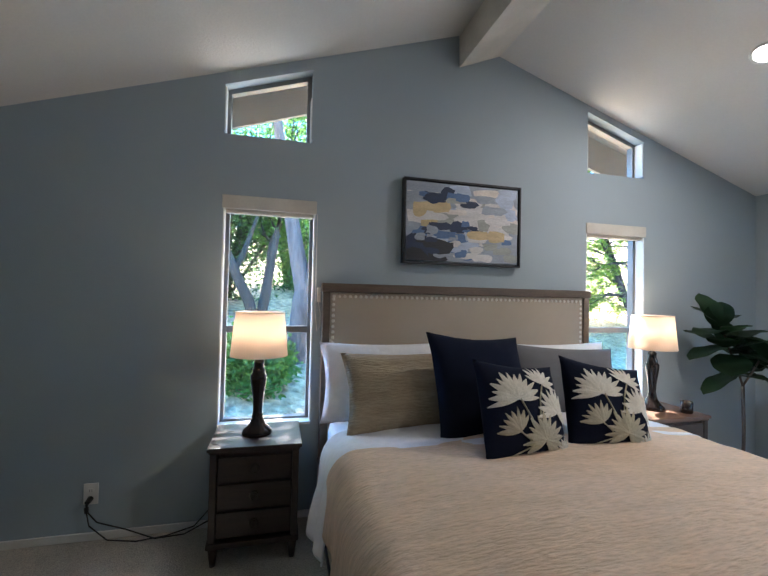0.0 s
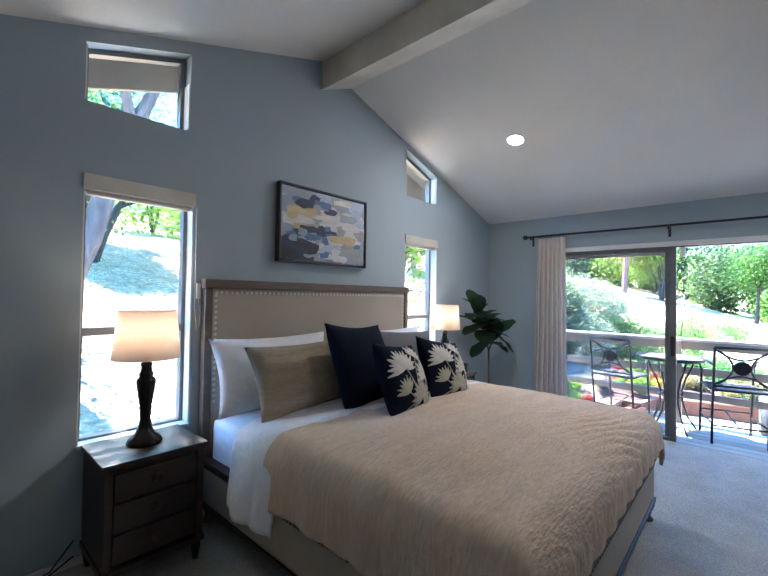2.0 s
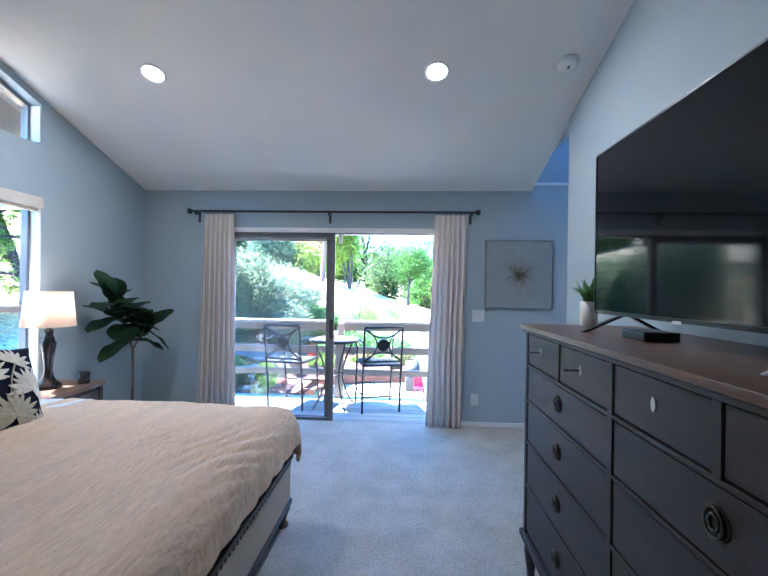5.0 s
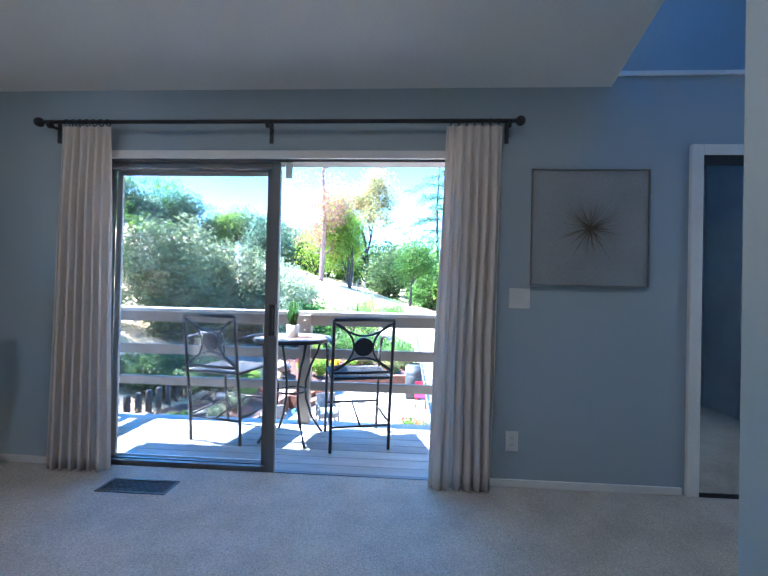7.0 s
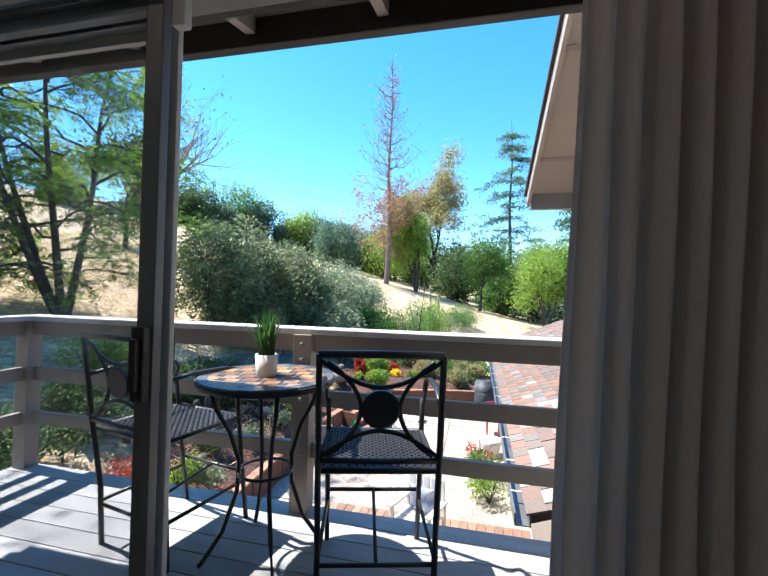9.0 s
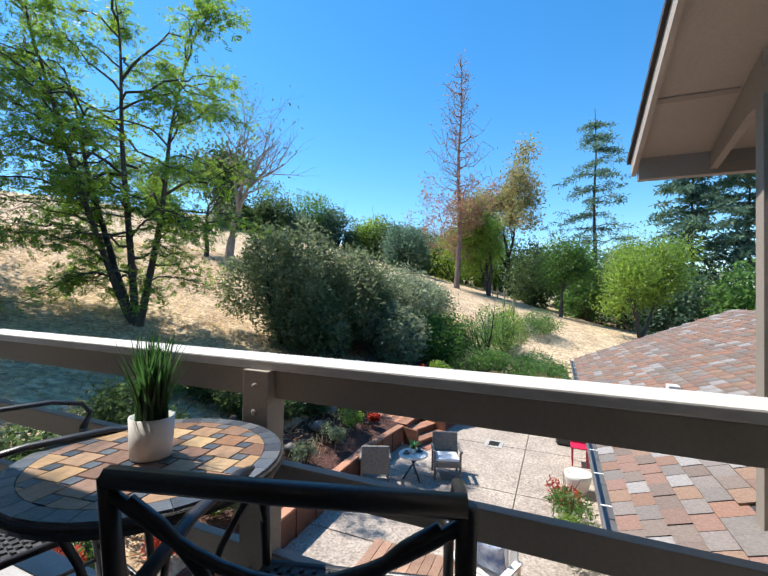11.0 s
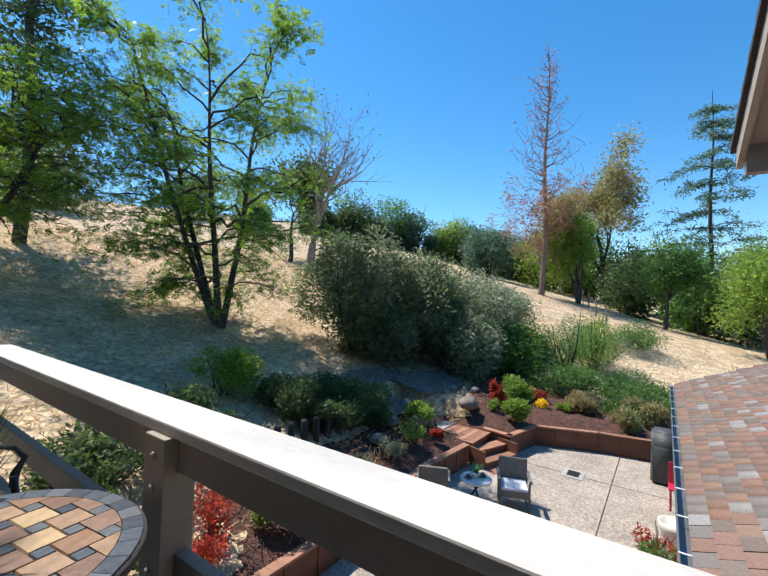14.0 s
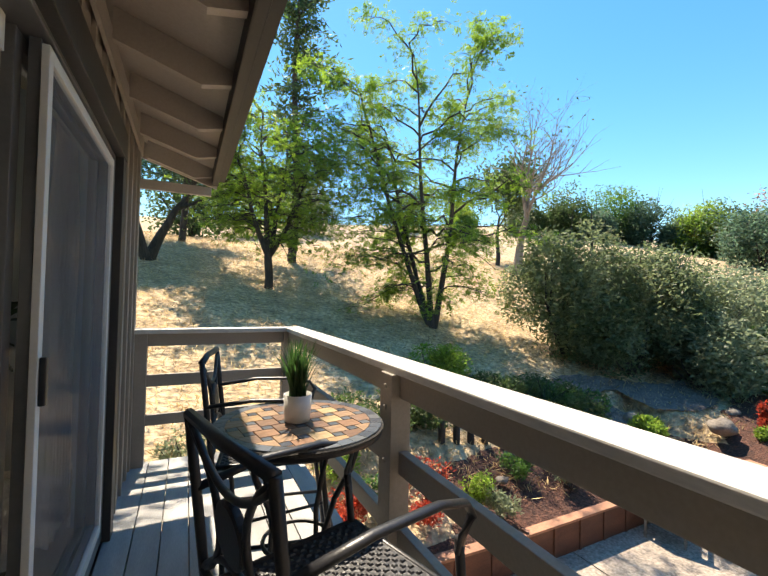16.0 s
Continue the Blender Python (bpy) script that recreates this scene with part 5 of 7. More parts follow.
def big_leaf(parent, base, az, el, ln, wd, bend, mat_):
    """A broad fiddle-shaped leaf."""
    d = Vector((math.cos(az) * math.cos(el), math.sin(az) * math.cos(el), math.sin(el)))
    s = d.cross(Vector((0, 0, 1))).normalized()
    u = s.cross(d)
    bm = bmesh.new()
    prev = None
    for q in range(10):
        f = q / 9
        w = wd * 0.5 * (math.sin(math.pi * f ** 0.8) ** 0.6) * (0.62 + 0.42 * f) + 0.003
        c = Vector(base) + d * ln * f - u * bend * f * f
        cur = [bm.verts.new(c + s * w * k + u * (0.16 * w * abs(k) + 0.006 * math.sin(f * 14) * abs(k))) for k in (-1, -0.5, 0, 0.5, 1)]
        if prev:
            for i in range(4):
                bm.faces.new((prev[i], prev[i + 1], cur[i + 1], cur[i]))
        prev = cur
    part("leaf", bm, mat_, parent, smooth=True)


rf = random.Random(4)
for b, az, el, ln, wd in (((3.45, 3.24, 1.36), 170, 62, 0.24, 0.15), ((3.46, 3.24, 1.38), 20, 12, 0.27, 0.14), ((3.48, 3.23, 1.3), 190, 8, 0.26, 0.16), ((3.5, 3.23, 1.26), -40, 0, 0.25, 0.16), ((3.52, 3.22, 1.18), 175, -4, 0.3, 0.15), ((3.56, 3.22, 1.12), 215, -18, 0.27, 0.18),
                          ((3.6, 3.21, 0.98), 185, -10, 0.34, 0.12), ((3.75, 3.16, 1.05), -10, 35, 0.34, 0.18), ((3.76, 3.15, 1.1), 15, 12, 0.36, 0.13), ((3.78, 3.15, 1.11), 60, 40, 0.25, 0.17), ((3.76, 3.16, 1.06), -40, -35, 0.26, 0.1), ((3.72, 3.17, 0.98), -15, -25, 0.25, 0.09), ((3.5, 3.23, 1.2), 100, 20, 0.26, 0.16), ((3.53, 3.22, 1.22), -10, 25, 0.28, 0.15), ((3.55, 3.22, 1.15), -60, -10, 0.26, 0.15)):
    big_leaf(fig, b, radians(az), radians(el), ln * 1.15, wd * 1.6, rf.uniform(0.02, 0.09), FIGLEAF)
    big_leaf(fig, (b[0], b[1] - 0.01, b[2] - 0.03), radians(az + rf.uniform(50, 140)), radians(el + rf.uniform(5, 40)), ln * 0.85, wd * 1.5, rf.uniform(0.02, 0.07), FIGLEAF)

# ceiling fixtures
GLOWW = glow("lit_downlight_lens", (1.0, 0.93, 0.84), 5)
for x, y in ((2.885, 0.53), (2.87, 2.54)):
    d = thing("downlight", "lit round recessed ceiling downlight with a white rim", "downlight", "ceiling downlights", at=pose(x, y, roof(x), 0, math.degrees(math.atan(SR)), 0))
    bm = bmesh.new()
    lathe(bm, [(0.088, 0.0), (0.088, -0.006), (0.072, -0.008), (0.066, -0.002), (0.066, 0.0)], seg=32, cap=False)
    part("rim", bm, PLASTIC, d, smooth=True)
    bm = bmesh.new()
    lathe(bm, [(0.067, -0.001), (0.066, -0.004)], seg=32)
    part("lens", bm, GLOWW, d)
    sp_ = new("downlight_spot", bpy.data.lights.new("downlight_spot", "AREA"))
    sp_.data.shape, sp_.data.size, sp_.data.energy, sp_.data.color = "DISK", 0.13, DOWNLIGHT, (1.0, 0.88, 0.74)
    sp_.parent, sp_.location = d, (0, 0, -0.012)
s = thing("smoke_detector", "white round smoke detector on the sloped ceiling", "smoke detector", at=pose(2.83, -0.33, roof(2.83), 0, math.degrees(math.atan(SR)), 0))
bm = bmesh.new()
lathe(bm, [(0.07, 0), (0.07, -0.012), (0.06, -0.03), (0.035, -0.038), (0.012, -0.038)], seg=32)
part("housing", bm, PLASTIC, s, smooth=True)
bm = boxes((-0.012, 0.012, -0.008, 0.008, -0.042, -0.036), bevel=0.002)
part("test_button", bm, GREYCLOTH, s)

# floor register
reg = thing("floor_register", "bronze scrollwork floor vent set in the carpet", "floor vent")
part("frame", boxes((4.02, 4.035, 1.98, 2.39, FL, FL + 0.006), (4.165, 4.18, 1.98, 2.39, FL, FL + 0.006), (4.035, 4.165, 1.98, 1.995, FL, FL + 0.006), (4.035, 4.165, 2.375, 2.39, FL, FL + 0.006)), BRONZE, reg)
part("duct", boxes((4.035, 4.165, 1.995, 2.375, FL, FL + 0.0015)), BLACKPL, reg)
bm = bmesh.new()
for i in range(9):
    for j in range(3):
        cy, cx = 2.015 + i * 0.0425, 4.055 + j * 0.045
        tube(bm, [(cx + 0.017 * math.cos(a) * (1 if j % 2 else 0.8), cy + 0.018 * math.sin(a), FL + 0.004) for a in [q * math.pi / 5 for q in range(9)]], 0.0035, 4)
part("scrollwork", bm, BRONZE, reg)

# mirrored closet door past the starburst, and a white door across from it
clo = thing("door_2", "mirrored sliding closet door in a white frame", "closet door", kind="structure")
part("casing", boxes((WX - 0.025, WX, -1.09, -1.02, FL, 2.145), (WX - 0.025, WX, -2.6, -1.09, 2.08, 2.145), bevel=0.004), TRIM, clo, "white casing")
part("track", boxes((WX - 0.02, WX, -2.6, -1.09, FL, FL + 0.025), (WX - 0.02, WX, -2.6, -1.09, 2.02, 2.08)), BLACKMETAL, clo)
MIRROR = mat("silvered_mirror", (0.82, 0.84, 0.84), rough=0.01, metal=1.0, bump=0, vary=0.0)
part("mirror", boxes((WX - 0.015, WX - 0.004, -2.6, -1.095, FL + 0.025, 2.02)), MIRROR, clo, "clear mirror panel")
dd = thing("door_3", "white panelled interior door with a black knob", "door", kind="structure")
part("leaf", boxes((2.2, 2.24, -2.2, -1.4, FL + 0.01, 2.06), bevel=0.003), TRIM, dd)
part("panel", boxes((2.24, 2.246, -2.08, -1.52, 0.25, 0.95), (2.24, 2.246, -2.08, -1.52, 1.1, 1.95), bevel=0.003), TRIM, dd)
bm = bmesh.new()
lathe(bm, [(0.012, 0), (0.012, 0.03), (0.028, 0.04), (0.03, 0.055), (0.02, 0.065)], seg=18)
bmesh.ops.transform(bm, matrix=pose(2.24, -1.47, 1.0, 0, 90, 0), verts=bm.verts)
part("door_knob", bm, BLACKMETAL, dd, smooth=True)

# ---- balcony things ----
WICKER = mat("black_wicker", (0.018, 0.018, 0.021), (0.03, 0.03, 0.034), rough=0.4, fine=90, bump=0.3, vary=0.2)


def bar_chair(m, label):
    """A tall metal armchair: origin on the deck under the top of its back, front towards +y."""
    c = thing("patio_chair", label, "chair", "balcony chairs", at=m)
    W, H, S = 0.235, 1.055, 0.60
    def rod(name, pts, r=0.013, lab="", flat=1.0):
        bm = bmesh.new()
        tube(bm, pts, r, 8, flat=flat)
        return part(name, bm, BLACKMETAL, c, lab, smooth=True)
    def back_y(z):
        return 0.075 - 0.09 * (z - 0.3) / 0.75 if z > 0.3 else 0.09
    for s in (-1, 1):
        rod("rear_leg", [(s * W, 0.10, 0), (s * W, 0.085, 0.3), (s * W, back_y(0.62), 0.62), (s * W, back_y(0.85), 0.85), (s * W, back_y(H), H)])
        rod("front_leg", [(s * W, 0.60, 0), (s * W, 0.55, 0.35), (s * W, 0.52, S), (s * W, 0.50, 0.76)])
        rod("arm", [(s * W, back_y(0.86), 0.86), (s * (W + 0.015), 0.2, 0.885), (s * (W + 0.02), 0.4, 0.88), (s * (W + 0.02), 0.5, 0.855), (s * (W + 0.018), 0.53, 0.815), (s * (W + 0.008), 0.505, 0.765), (s * W, 0.5, 0.72)], 0.015, "flat curved armrest", 0.6)
        rod("side_stretcher", [(s * W, 0.092, 0.22), (s * W, 0.57, 0.22)], 0.009)
    rod("top_rail", [(-W, back_y(H), H), (0, back_y(H) - 0.012, H + 0.004), (W, back_y(H), H)], 0.015)
    rod("back_bar", [(-W, back_y(0.64), 0.64), (0, back_y(0.64) - 0.008, 0.64), (W, back_y(0.64), 0.64)], 0.012)
    rod("footrest", [(-W, 0.575, 0.27), (W, 0.575, 0.27)], 0.01)
    rod("rear_stretcher", [(-W, 0.093, 0.2), (W, 0.093, 0.2)], 0.009)
    rod("cross_stretcher", [(0, 0.093, 0.2), (0, 0.575, 0.27)], 0.008)
    zc, R = 0.845, 0.075
    def arc(pts):
        return [(x, back_y(z), z) for x, z in pts]
    n = 13
    tq = [k / (n - 1) for k in range(n)]
    rod("upper_arc", arc([(-W + 2 * W * t, H - 0.02 - (H - zc - R - 0.03) * math.sin(math.pi * t)) for t in tq]), 0.009)
    rod("lower_arc", arc([(-W + 2 * W * t, 0.65 + (zc - R - 0.66) * math.sin(math.pi * t)) for t in tq]), 0.009)
    for s in (-1, 1):
        rod("side_arc", arc([(s * (W - 0.03 - (W - R - 0.03) * math.sin(math.pi * t) ** 0.8), 0.66 + (H - 0.03 - 0.66) * t) for t in tq]), 0.009)
    bm = bmesh.new()
    lathe(bm, [(R * 0.9, -0.012), (R, -0.008), (R, 0.008), (R * 0.9, 0.012)], seg=28)
    bmesh.ops.transform(bm, matrix=pose(0, back_y(zc), zc, 90 + 7, 0, 0), verts=bm.verts)
    part("medallion", bm, BLACKMETAL, c, "round black metal disc in the back")
    rod("seat_frame", [(-W, 0.06, S - 0.01), (W, 0.06, S - 0.01), (W, 0.53, S - 0.01), (-W, 0.53, S - 0.01), (-W, 0.06, S - 0.01)], 0.013)
    bm = boxes((-W + 0.008, W - 0.008, 0.068, 0.53, S - 0.012, S - 0.004))
    k, nn_ = 0.0165, 27
    for i in range(nn_):
        for j in range(nn_):
            if (i + j) % 2:
                cx, cy = -W + 0.018 + i * k, 0.078 + j * k
                if cx < W - 0.012 and cy < 0.525:
                    a = k * 0.46 if i % 2 else k * 0.62
                    b = k * 0.62 if i % 2 else k * 0.46
                    vs = [bm.verts.new(p) for p in ((cx - a, cy - b, S - 0.006), (cx + a, cy - b, S - 0.006), (cx + a, cy + b, S - 0.006), (cx - a, cy + b, S - 0.006), (cx - a * 0.5, cy - b * 0.5, S + 0.001), (cx + a * 0.5, cy - b * 0.5, S + 0.001), (cx + a * 0.5, cy + b * 0.5, S + 0.001), (cx - a * 0.5, cy + b * 0.5, S + 0.001))]
                    for f in ((4, 5, 6, 7), (0, 1, 5, 4), (1, 2, 6, 5), (2, 3, 7, 6), (3, 0, 4, 7)):
                        bm.faces.new([vs[q] for q in f])
    part("seat", bm, WICKER, c, "black woven wicker seat")
    return c


bar_chair(pose(4.95, 0.975, DZ, 0, 0, 16 - 90), "tall black metal armchair with a wicker seat, back to the door")
bar_chair(pose(4.985, 2.225, DZ, 0, 0, -11 - 90), "tall black metal armchair with a wicker seat beside the table")

tb = thing("bistro_table", "round mosaic-topped black metal bistro table", "table")
TC, TZ, TR = (5.272, 1.625), 0.82, 0.325
GROUT = mat("dark_grout", (0.05, 0.047, 0.045), rough=0.9, fine=120, bump=0.5)
bm = bmesh.new()
lathe(bm, [(TR - 0.02, TZ - 0.03), (TR + 0.004, TZ - 0.026), (TR + 0.006, TZ - 0.008), (TR - 0.002, TZ - 0.004), (0.01, TZ - 0.004)], (*TC, 0), 64)
part("tabletop", bm, GROUT, tb)


def ramped(name, colors, rough=0.6, pick="object", fine=40.0, bump=0.3, metal=0.0):
    """Pieces each in one of a few colours."""
    m = mat(name, colors[0], rough=rough, scale=12, fine=fine, bump=bump, vary=0.16, metal=metal)
    n, l = m.node_tree.nodes, m.node_tree.links
    src = n.new("ShaderNodeObjectInfo").outputs["Random"] if pick == "object" else n.new("ShaderNodeNewGeometry").outputs["Random Per Island"]
    cr = n.new("ShaderNodeValToRGB")
    cr.color_ramp.interpolation = "CONSTANT"
    while len(cr.color_ramp.elements) < len(colors):
        cr.color_ramp.elements.new(0.5)
    for i, c in enumerate(colors):
        cr.color_ramp.elements[i].position, cr.color_ramp.elements[i].color = i / len(colors), (*c, 1)
    l.new(src, cr.inputs[0])
    mixn = [k for k in n if k.bl_idname == "ShaderNodeMix"][0]
    hs = [k for k in n if k.bl_idname == "ShaderNodeHueSaturation"][0]
    mm = n.new("ShaderNodeMix")
    mm.data_type, mm.blend_type = "RGBA", "MULTIPLY"
    mm.inputs["Factor"].default_value = 0.5
    grey = n.new("ShaderNodeMapRange")
    noisy = [k for k in n if k.bl_idname == "ShaderNodeTexNoise"][0]
    grey.inputs[3].default_value, grey.inputs[4].default_value = 0.7, 1.3
    l.new(noisy.outputs["Fac"], grey.inputs[0])
    l.new(cr.outputs[0], mm.inputs["A"]), l.new(grey.outputs[0], mm.inputs["B"])
    l.new(mm.outputs["Result"], hs.inputs["Color"])
    return m


SLATE = ramped("blue_grey_slate_tile", [(0.075, 0.09, 0.115), (0.1, 0.115, 0.14), (0.055, 0.065, 0.085), (0.12, 0.13, 0.145)], 0.3)
SAND = ramped("sandstone_tile", [(0.38, 0.245, 0.13), (0.27, 0.15, 0.09), (0.46, 0.32, 0.18), (0.19, 0.11, 0.075), (0.33, 0.21, 0.13), (0.25, 0.155, 0.11)], 0.32)


def tile_mesh(name, w, h, material):
    bm = bmesh.new()
    vs = [bm.verts.new(p) for p in ((-w, -h, 0), (w, -h, 0), (w, h, 0), (-w, h, 0), (-w + 0.002, -h + 0.002, 0.005), (w - 0.002, -h + 0.002, 0.005), (w - 0.002, h - 0.002, 0.005), (-w + 0.002, h - 0.002, 0.005))]
    for f in ((4, 5, 6, 7), (0, 1, 5, 4), (1, 2, 6, 5), (2, 3, 7, 6), (3, 0, 4, 7)):
        bm.faces.new([vs[i] for i in f])
    me = bpy.data.meshes.new(name)
    bm.to_mesh(me)
    bm.free()
    me.materials.append(material)
    return me


A_, B_ = 0.078, 0.039
big_t, small_t = tile_mesh("tile", A_ / 2 - 0.0012, A_ / 2 - 0.0012, SAND), tile_mesh("tile", B_ / 2 - 0.0012, B_ / 2 - 0.0012, SLATE)
rot = Matrix.Rotation(radians(8), 2)


def trimmed(corners, limit):
    """A tile's outline cut off at the ring round the table's edge."""
    for k in range(40):
        n = Vector((math.cos(k * math.pi / 20), math.sin(k * math.pi / 20)))
        kept = []
        for p, q in zip(corners, corners[1:] + corners[:1]):
            u, v = p.dot(n) - limit, q.dot(n) - limit
            if u <= 0:
                kept.append(p)
            if u * v < 0:
                kept.append(p + (q - p) * (u / (u - v)))
        corners = kept
        if len(corners) < 3:
            return []
    return corners


for i in range(-7, 8):
    for j in range(-7, 8):
        p = Vector((i * A_ - j * B_, i * B_ + j * A_))
        for me, q, side in ((big_t, p, A_), (small_t, p + Vector((A_ / 2 + B_ / 2, B_ / 2 - A_ / 2)), B_)):
            q = rot @ q
            if q.length + side * 0.71 < 0.277:
                o = new("tile", me)
                o.parent, o.matrix_world = tb, pose(TC[0] + q.x, TC[1] + q.y, TZ - 0.0042, 0, 0, 8)
            elif q.length - side * 0.71 < 0.277:
                h_ = side / 2 - 0.0012
                edge = trimmed([q + rot @ Vector(c) for c in ((-h_, -h_), (h_, -h_), (h_, h_), (-h_, h_))], 0.2755)
                if len(edge) > 2 and sum(u.x * v.y - u.y * v.x for u, v in zip(edge, edge[1:] + edge[:1])) > 0.0002:
                    bm = bmesh.new()
                    prism(bm, [(TC[0] + e.x, TC[1] + e.y) for e in edge], "z", TZ - 0.0042, TZ + 0.0008)
                    part("tile", bm, SAND if side == A_ else SLATE, tb)
rim = bmesh.new()
a = math.pi / 34 - 0.003
vs = [rim.verts.new((r * math.cos(b), r * math.sin(b), z)) for z, dr_ in ((0, 0), (0.005, 0.0015)) for r, b in ((0.277 + dr_, -a), (0.324 - dr_, -a), (0.324 - dr_, a), (0.277 + dr_, a))]
for f in ((4, 5, 6, 7), (0, 1, 5, 4), (1, 2, 6, 5), (2, 3, 7, 6), (3, 0, 4, 7)):
    rim.faces.new([vs[i] for i in f])
rme = bpy.data.meshes.new("rim_tile")
rim.to_mesh(rme)
rim.free()
rme.materials.append(SLATE)
for k in range(34):
    o = new("rim_tile", rme)
    o.parent, o.matrix_world = tb, pose(*TC, TZ - 0.0042, 0, 0, k * 360 / 34)
for k in range(4):
    a = radians(38 + 90 * k)
    bm = bmesh.new()
    tube(bm, [(TC[0] + r * math.cos(a), TC[1] + r * math.sin(a), z) for r, z in ((0.27, TZ - 0.03), (0.235, 0.68), (0.17, 0.56), (0.125, 0.42), (0.13, 0.28), (0.19, 0.1), (0.27, DZ + 0.03), (0.29, DZ + 0.008))], 0.011, 8)
    part("leg", bm, BLACKMETAL, tb, "curved black metal leg", smooth=True)
bm = bmesh.new()
tube(bm, [(TC[0] + 0.13 * math.cos(a), TC[1] + 0.13 * math.sin(a), 0.36) for a in [q * math.pi / 12 for q in range(25)]], 0.008, 7)
part("ring_brace", bm, BLACKMETAL, tb, smooth=True)
bm = bmesh.new()
lathe(bm, [(TR + 0.002, TZ - 0.032), (TR + 0.006, TZ - 0.02), (TR + 0.004, TZ - 0.006), (TR - 0.01, TZ - 0.012), (TR - 0.01, TZ - 0.032)], (*TC, 0), 64, cap=False)
part("edge_band", bm, BLACKMETAL, tb, "black metal edge band")
GRASSLEAF = leafy("dark_grass_blade", (0.03, 0.075, 0.02), (0.05, 0.11, 0.03))
blade_plant("grass_pot", (5.262, 1.63, TZ + 0.001), 0.055, 0.105, 150, 0.235, 0.09, 0.008, "artificial grass in a round white pot on the table", GRASSLEAF, 9, 0.2)

# ---- garden below ----
PATZ = -2.6
PATIO = mat("exposed_aggregate_concrete", (0.39, 0.33, 0.275), (0.3, 0.25, 0.21), rough=0.9, scale=1.3, fine=24, bump=0.9, vary=0.42, dist=0.012)
REDWOOD = mat("red_brown_stained_boards", (0.17, 0.066, 0.036), (0.12, 0.047, 0.027), rough=0.65, scale=2, fine=30, bump=0.3, vary=0.15, stretch=(1, 1, 3))
REDTOP = mat("weathered_redwood_planks", (0.36, 0.17, 0.10), (0.27, 0.13, 0.08), rough=0.7, scale=3, fine=30, bump=0.35, vary=0.18, pick="object")
MULCH = mat("dark_red_bark_mulch", (0.12, 0.05, 0.034), (0.06, 0.027, 0.02), rough=0.95, scale=6, fine=22, bump=1.0, vary=0.6, dist=0.06)
PEBBLE = mat("pale_pebbles", (0.42, 0.40, 0.37), (0.3, 0.29, 0.27), rough=0.8, scale=12, fine=40, bump=0.6, vary=0.3)
ROCK = mat("grey_brown_garden_rock", (0.24, 0.20, 0.165), (0.15, 0.125, 0.105), rough=0.9, scale=5, fine=20, bump=0.8, vary=0.25, dist=0.03)
patio = tagged(part("patio", boxes((4.5, 17.5, -6, 4.55, PATZ - 0.2, PATZ - 0.02)), mat("patio_joint", (0.25, 0.21, 0.165), rough=0.95)), "pale exposed-aggregate concrete patio", "patio", kind="structure")
gx_, gy_ = (4.6, 7.6, 10.4, 13.0, 15.6, 17.8), (-1.2, 1.38, 4.5)
for a, b in zip(gx_, gx_[1:]):
    for c, d in zip(gy_, gy_[1:]):
        part("slab", boxes((a + 0.012, b - 0.012, c + 0.012, d - 0.012, PATZ - 0.02, PATZ), bevel=0.006), PATIO, patio)
drain = thing("patio_drain", "square drain grate set in a pale concrete collar", "drain")
part("collar", boxes((15.37, 15.92, 1.95, 2.41, PATZ, PATZ + 0.012), bevel=0.004), PEBBLE, drain)
part("grate", boxes((15.48, 15.81, 2.05, 2.31, PATZ + 0.012, PATZ + 0.018)), BRONZE, drain)


def board_wall(name, pts, z0, z1, label):
    """A retaining wall of upright boards under a cap, along points of the plan."""
    w = thing(name, label, "retaining wall")
    for (xa, ya), (xb, yb) in zip(pts, pts[1:]):
        ln = math.hypot(xb - xa, yb - ya)
        ang = math.atan2(yb - ya, xb - xa)
        m = pose(xa, ya, 0, 0, 0, math.degrees(ang))
        n = max(1, round(ln / 0.62))
        for i in range(n):
            bm = boxes((i * ln / n + 0.006, (i + 1) * ln / n - 0.006, 0.0, 0.045, z0, z1 - 0.04), bevel=0.004)
            bmesh.ops.transform(bm, matrix=m, verts=bm.verts)
            part("panel", bm, REDWOOD, w)
            bm = boxes((i * ln / n - 0.022, i * ln / n + 0.022, -0.02, 0.0, z0, z1 - 0.04), bevel=0.004)
            bmesh.ops.transform(bm, matrix=m, verts=bm.verts)
            part("batten", bm, REDWOOD, w)
        bm = boxes((-0.03, ln + 0.03, -0.04, 0.13, z1 - 0.04, z1), bevel=0.006)
        bmesh.ops.transform(bm, matrix=m, verts=bm.verts)
        part("cap", bm, REDTOP, w, "weathered plank cap")
    return w


LEFTW = [(6.3, 4.5), (9.4, 4.44), (12.9, 4.5), (14.45, 4.35)]
board_wall("retaining_wall", LEFTW, PATZ, -2.08, "red-brown stained board planter wall")
RIGHTW = [(15.9, 4.5), (15.75, 3.72), (17.1, 3.42), (17.65, 1.9), (17.92, 0.2)]
board_wall("retaining_wall", RIGHTW, PATZ, -2.06, "red-brown stained board planter wall beside the steps")
steps = thing("garden_steps", "timber garden steps climbing to the hillside path", "steps")
SM = pose(15.05, 3.72, PATZ, 0, 0, -21)


SM2 = SM @ pose(0, 0.62, 0, 0, 0, 19) @ pose(0, -0.62, 0)


def on_steps(name, b, material, lab="", bev=0.006):
    bm = boxes(b, bevel=bev)
    bmesh.ops.transform(bm, matrix=SM if b[2] < 0.61 else SM2, verts=bm.verts)
    return part(name, bm, material, steps, lab)


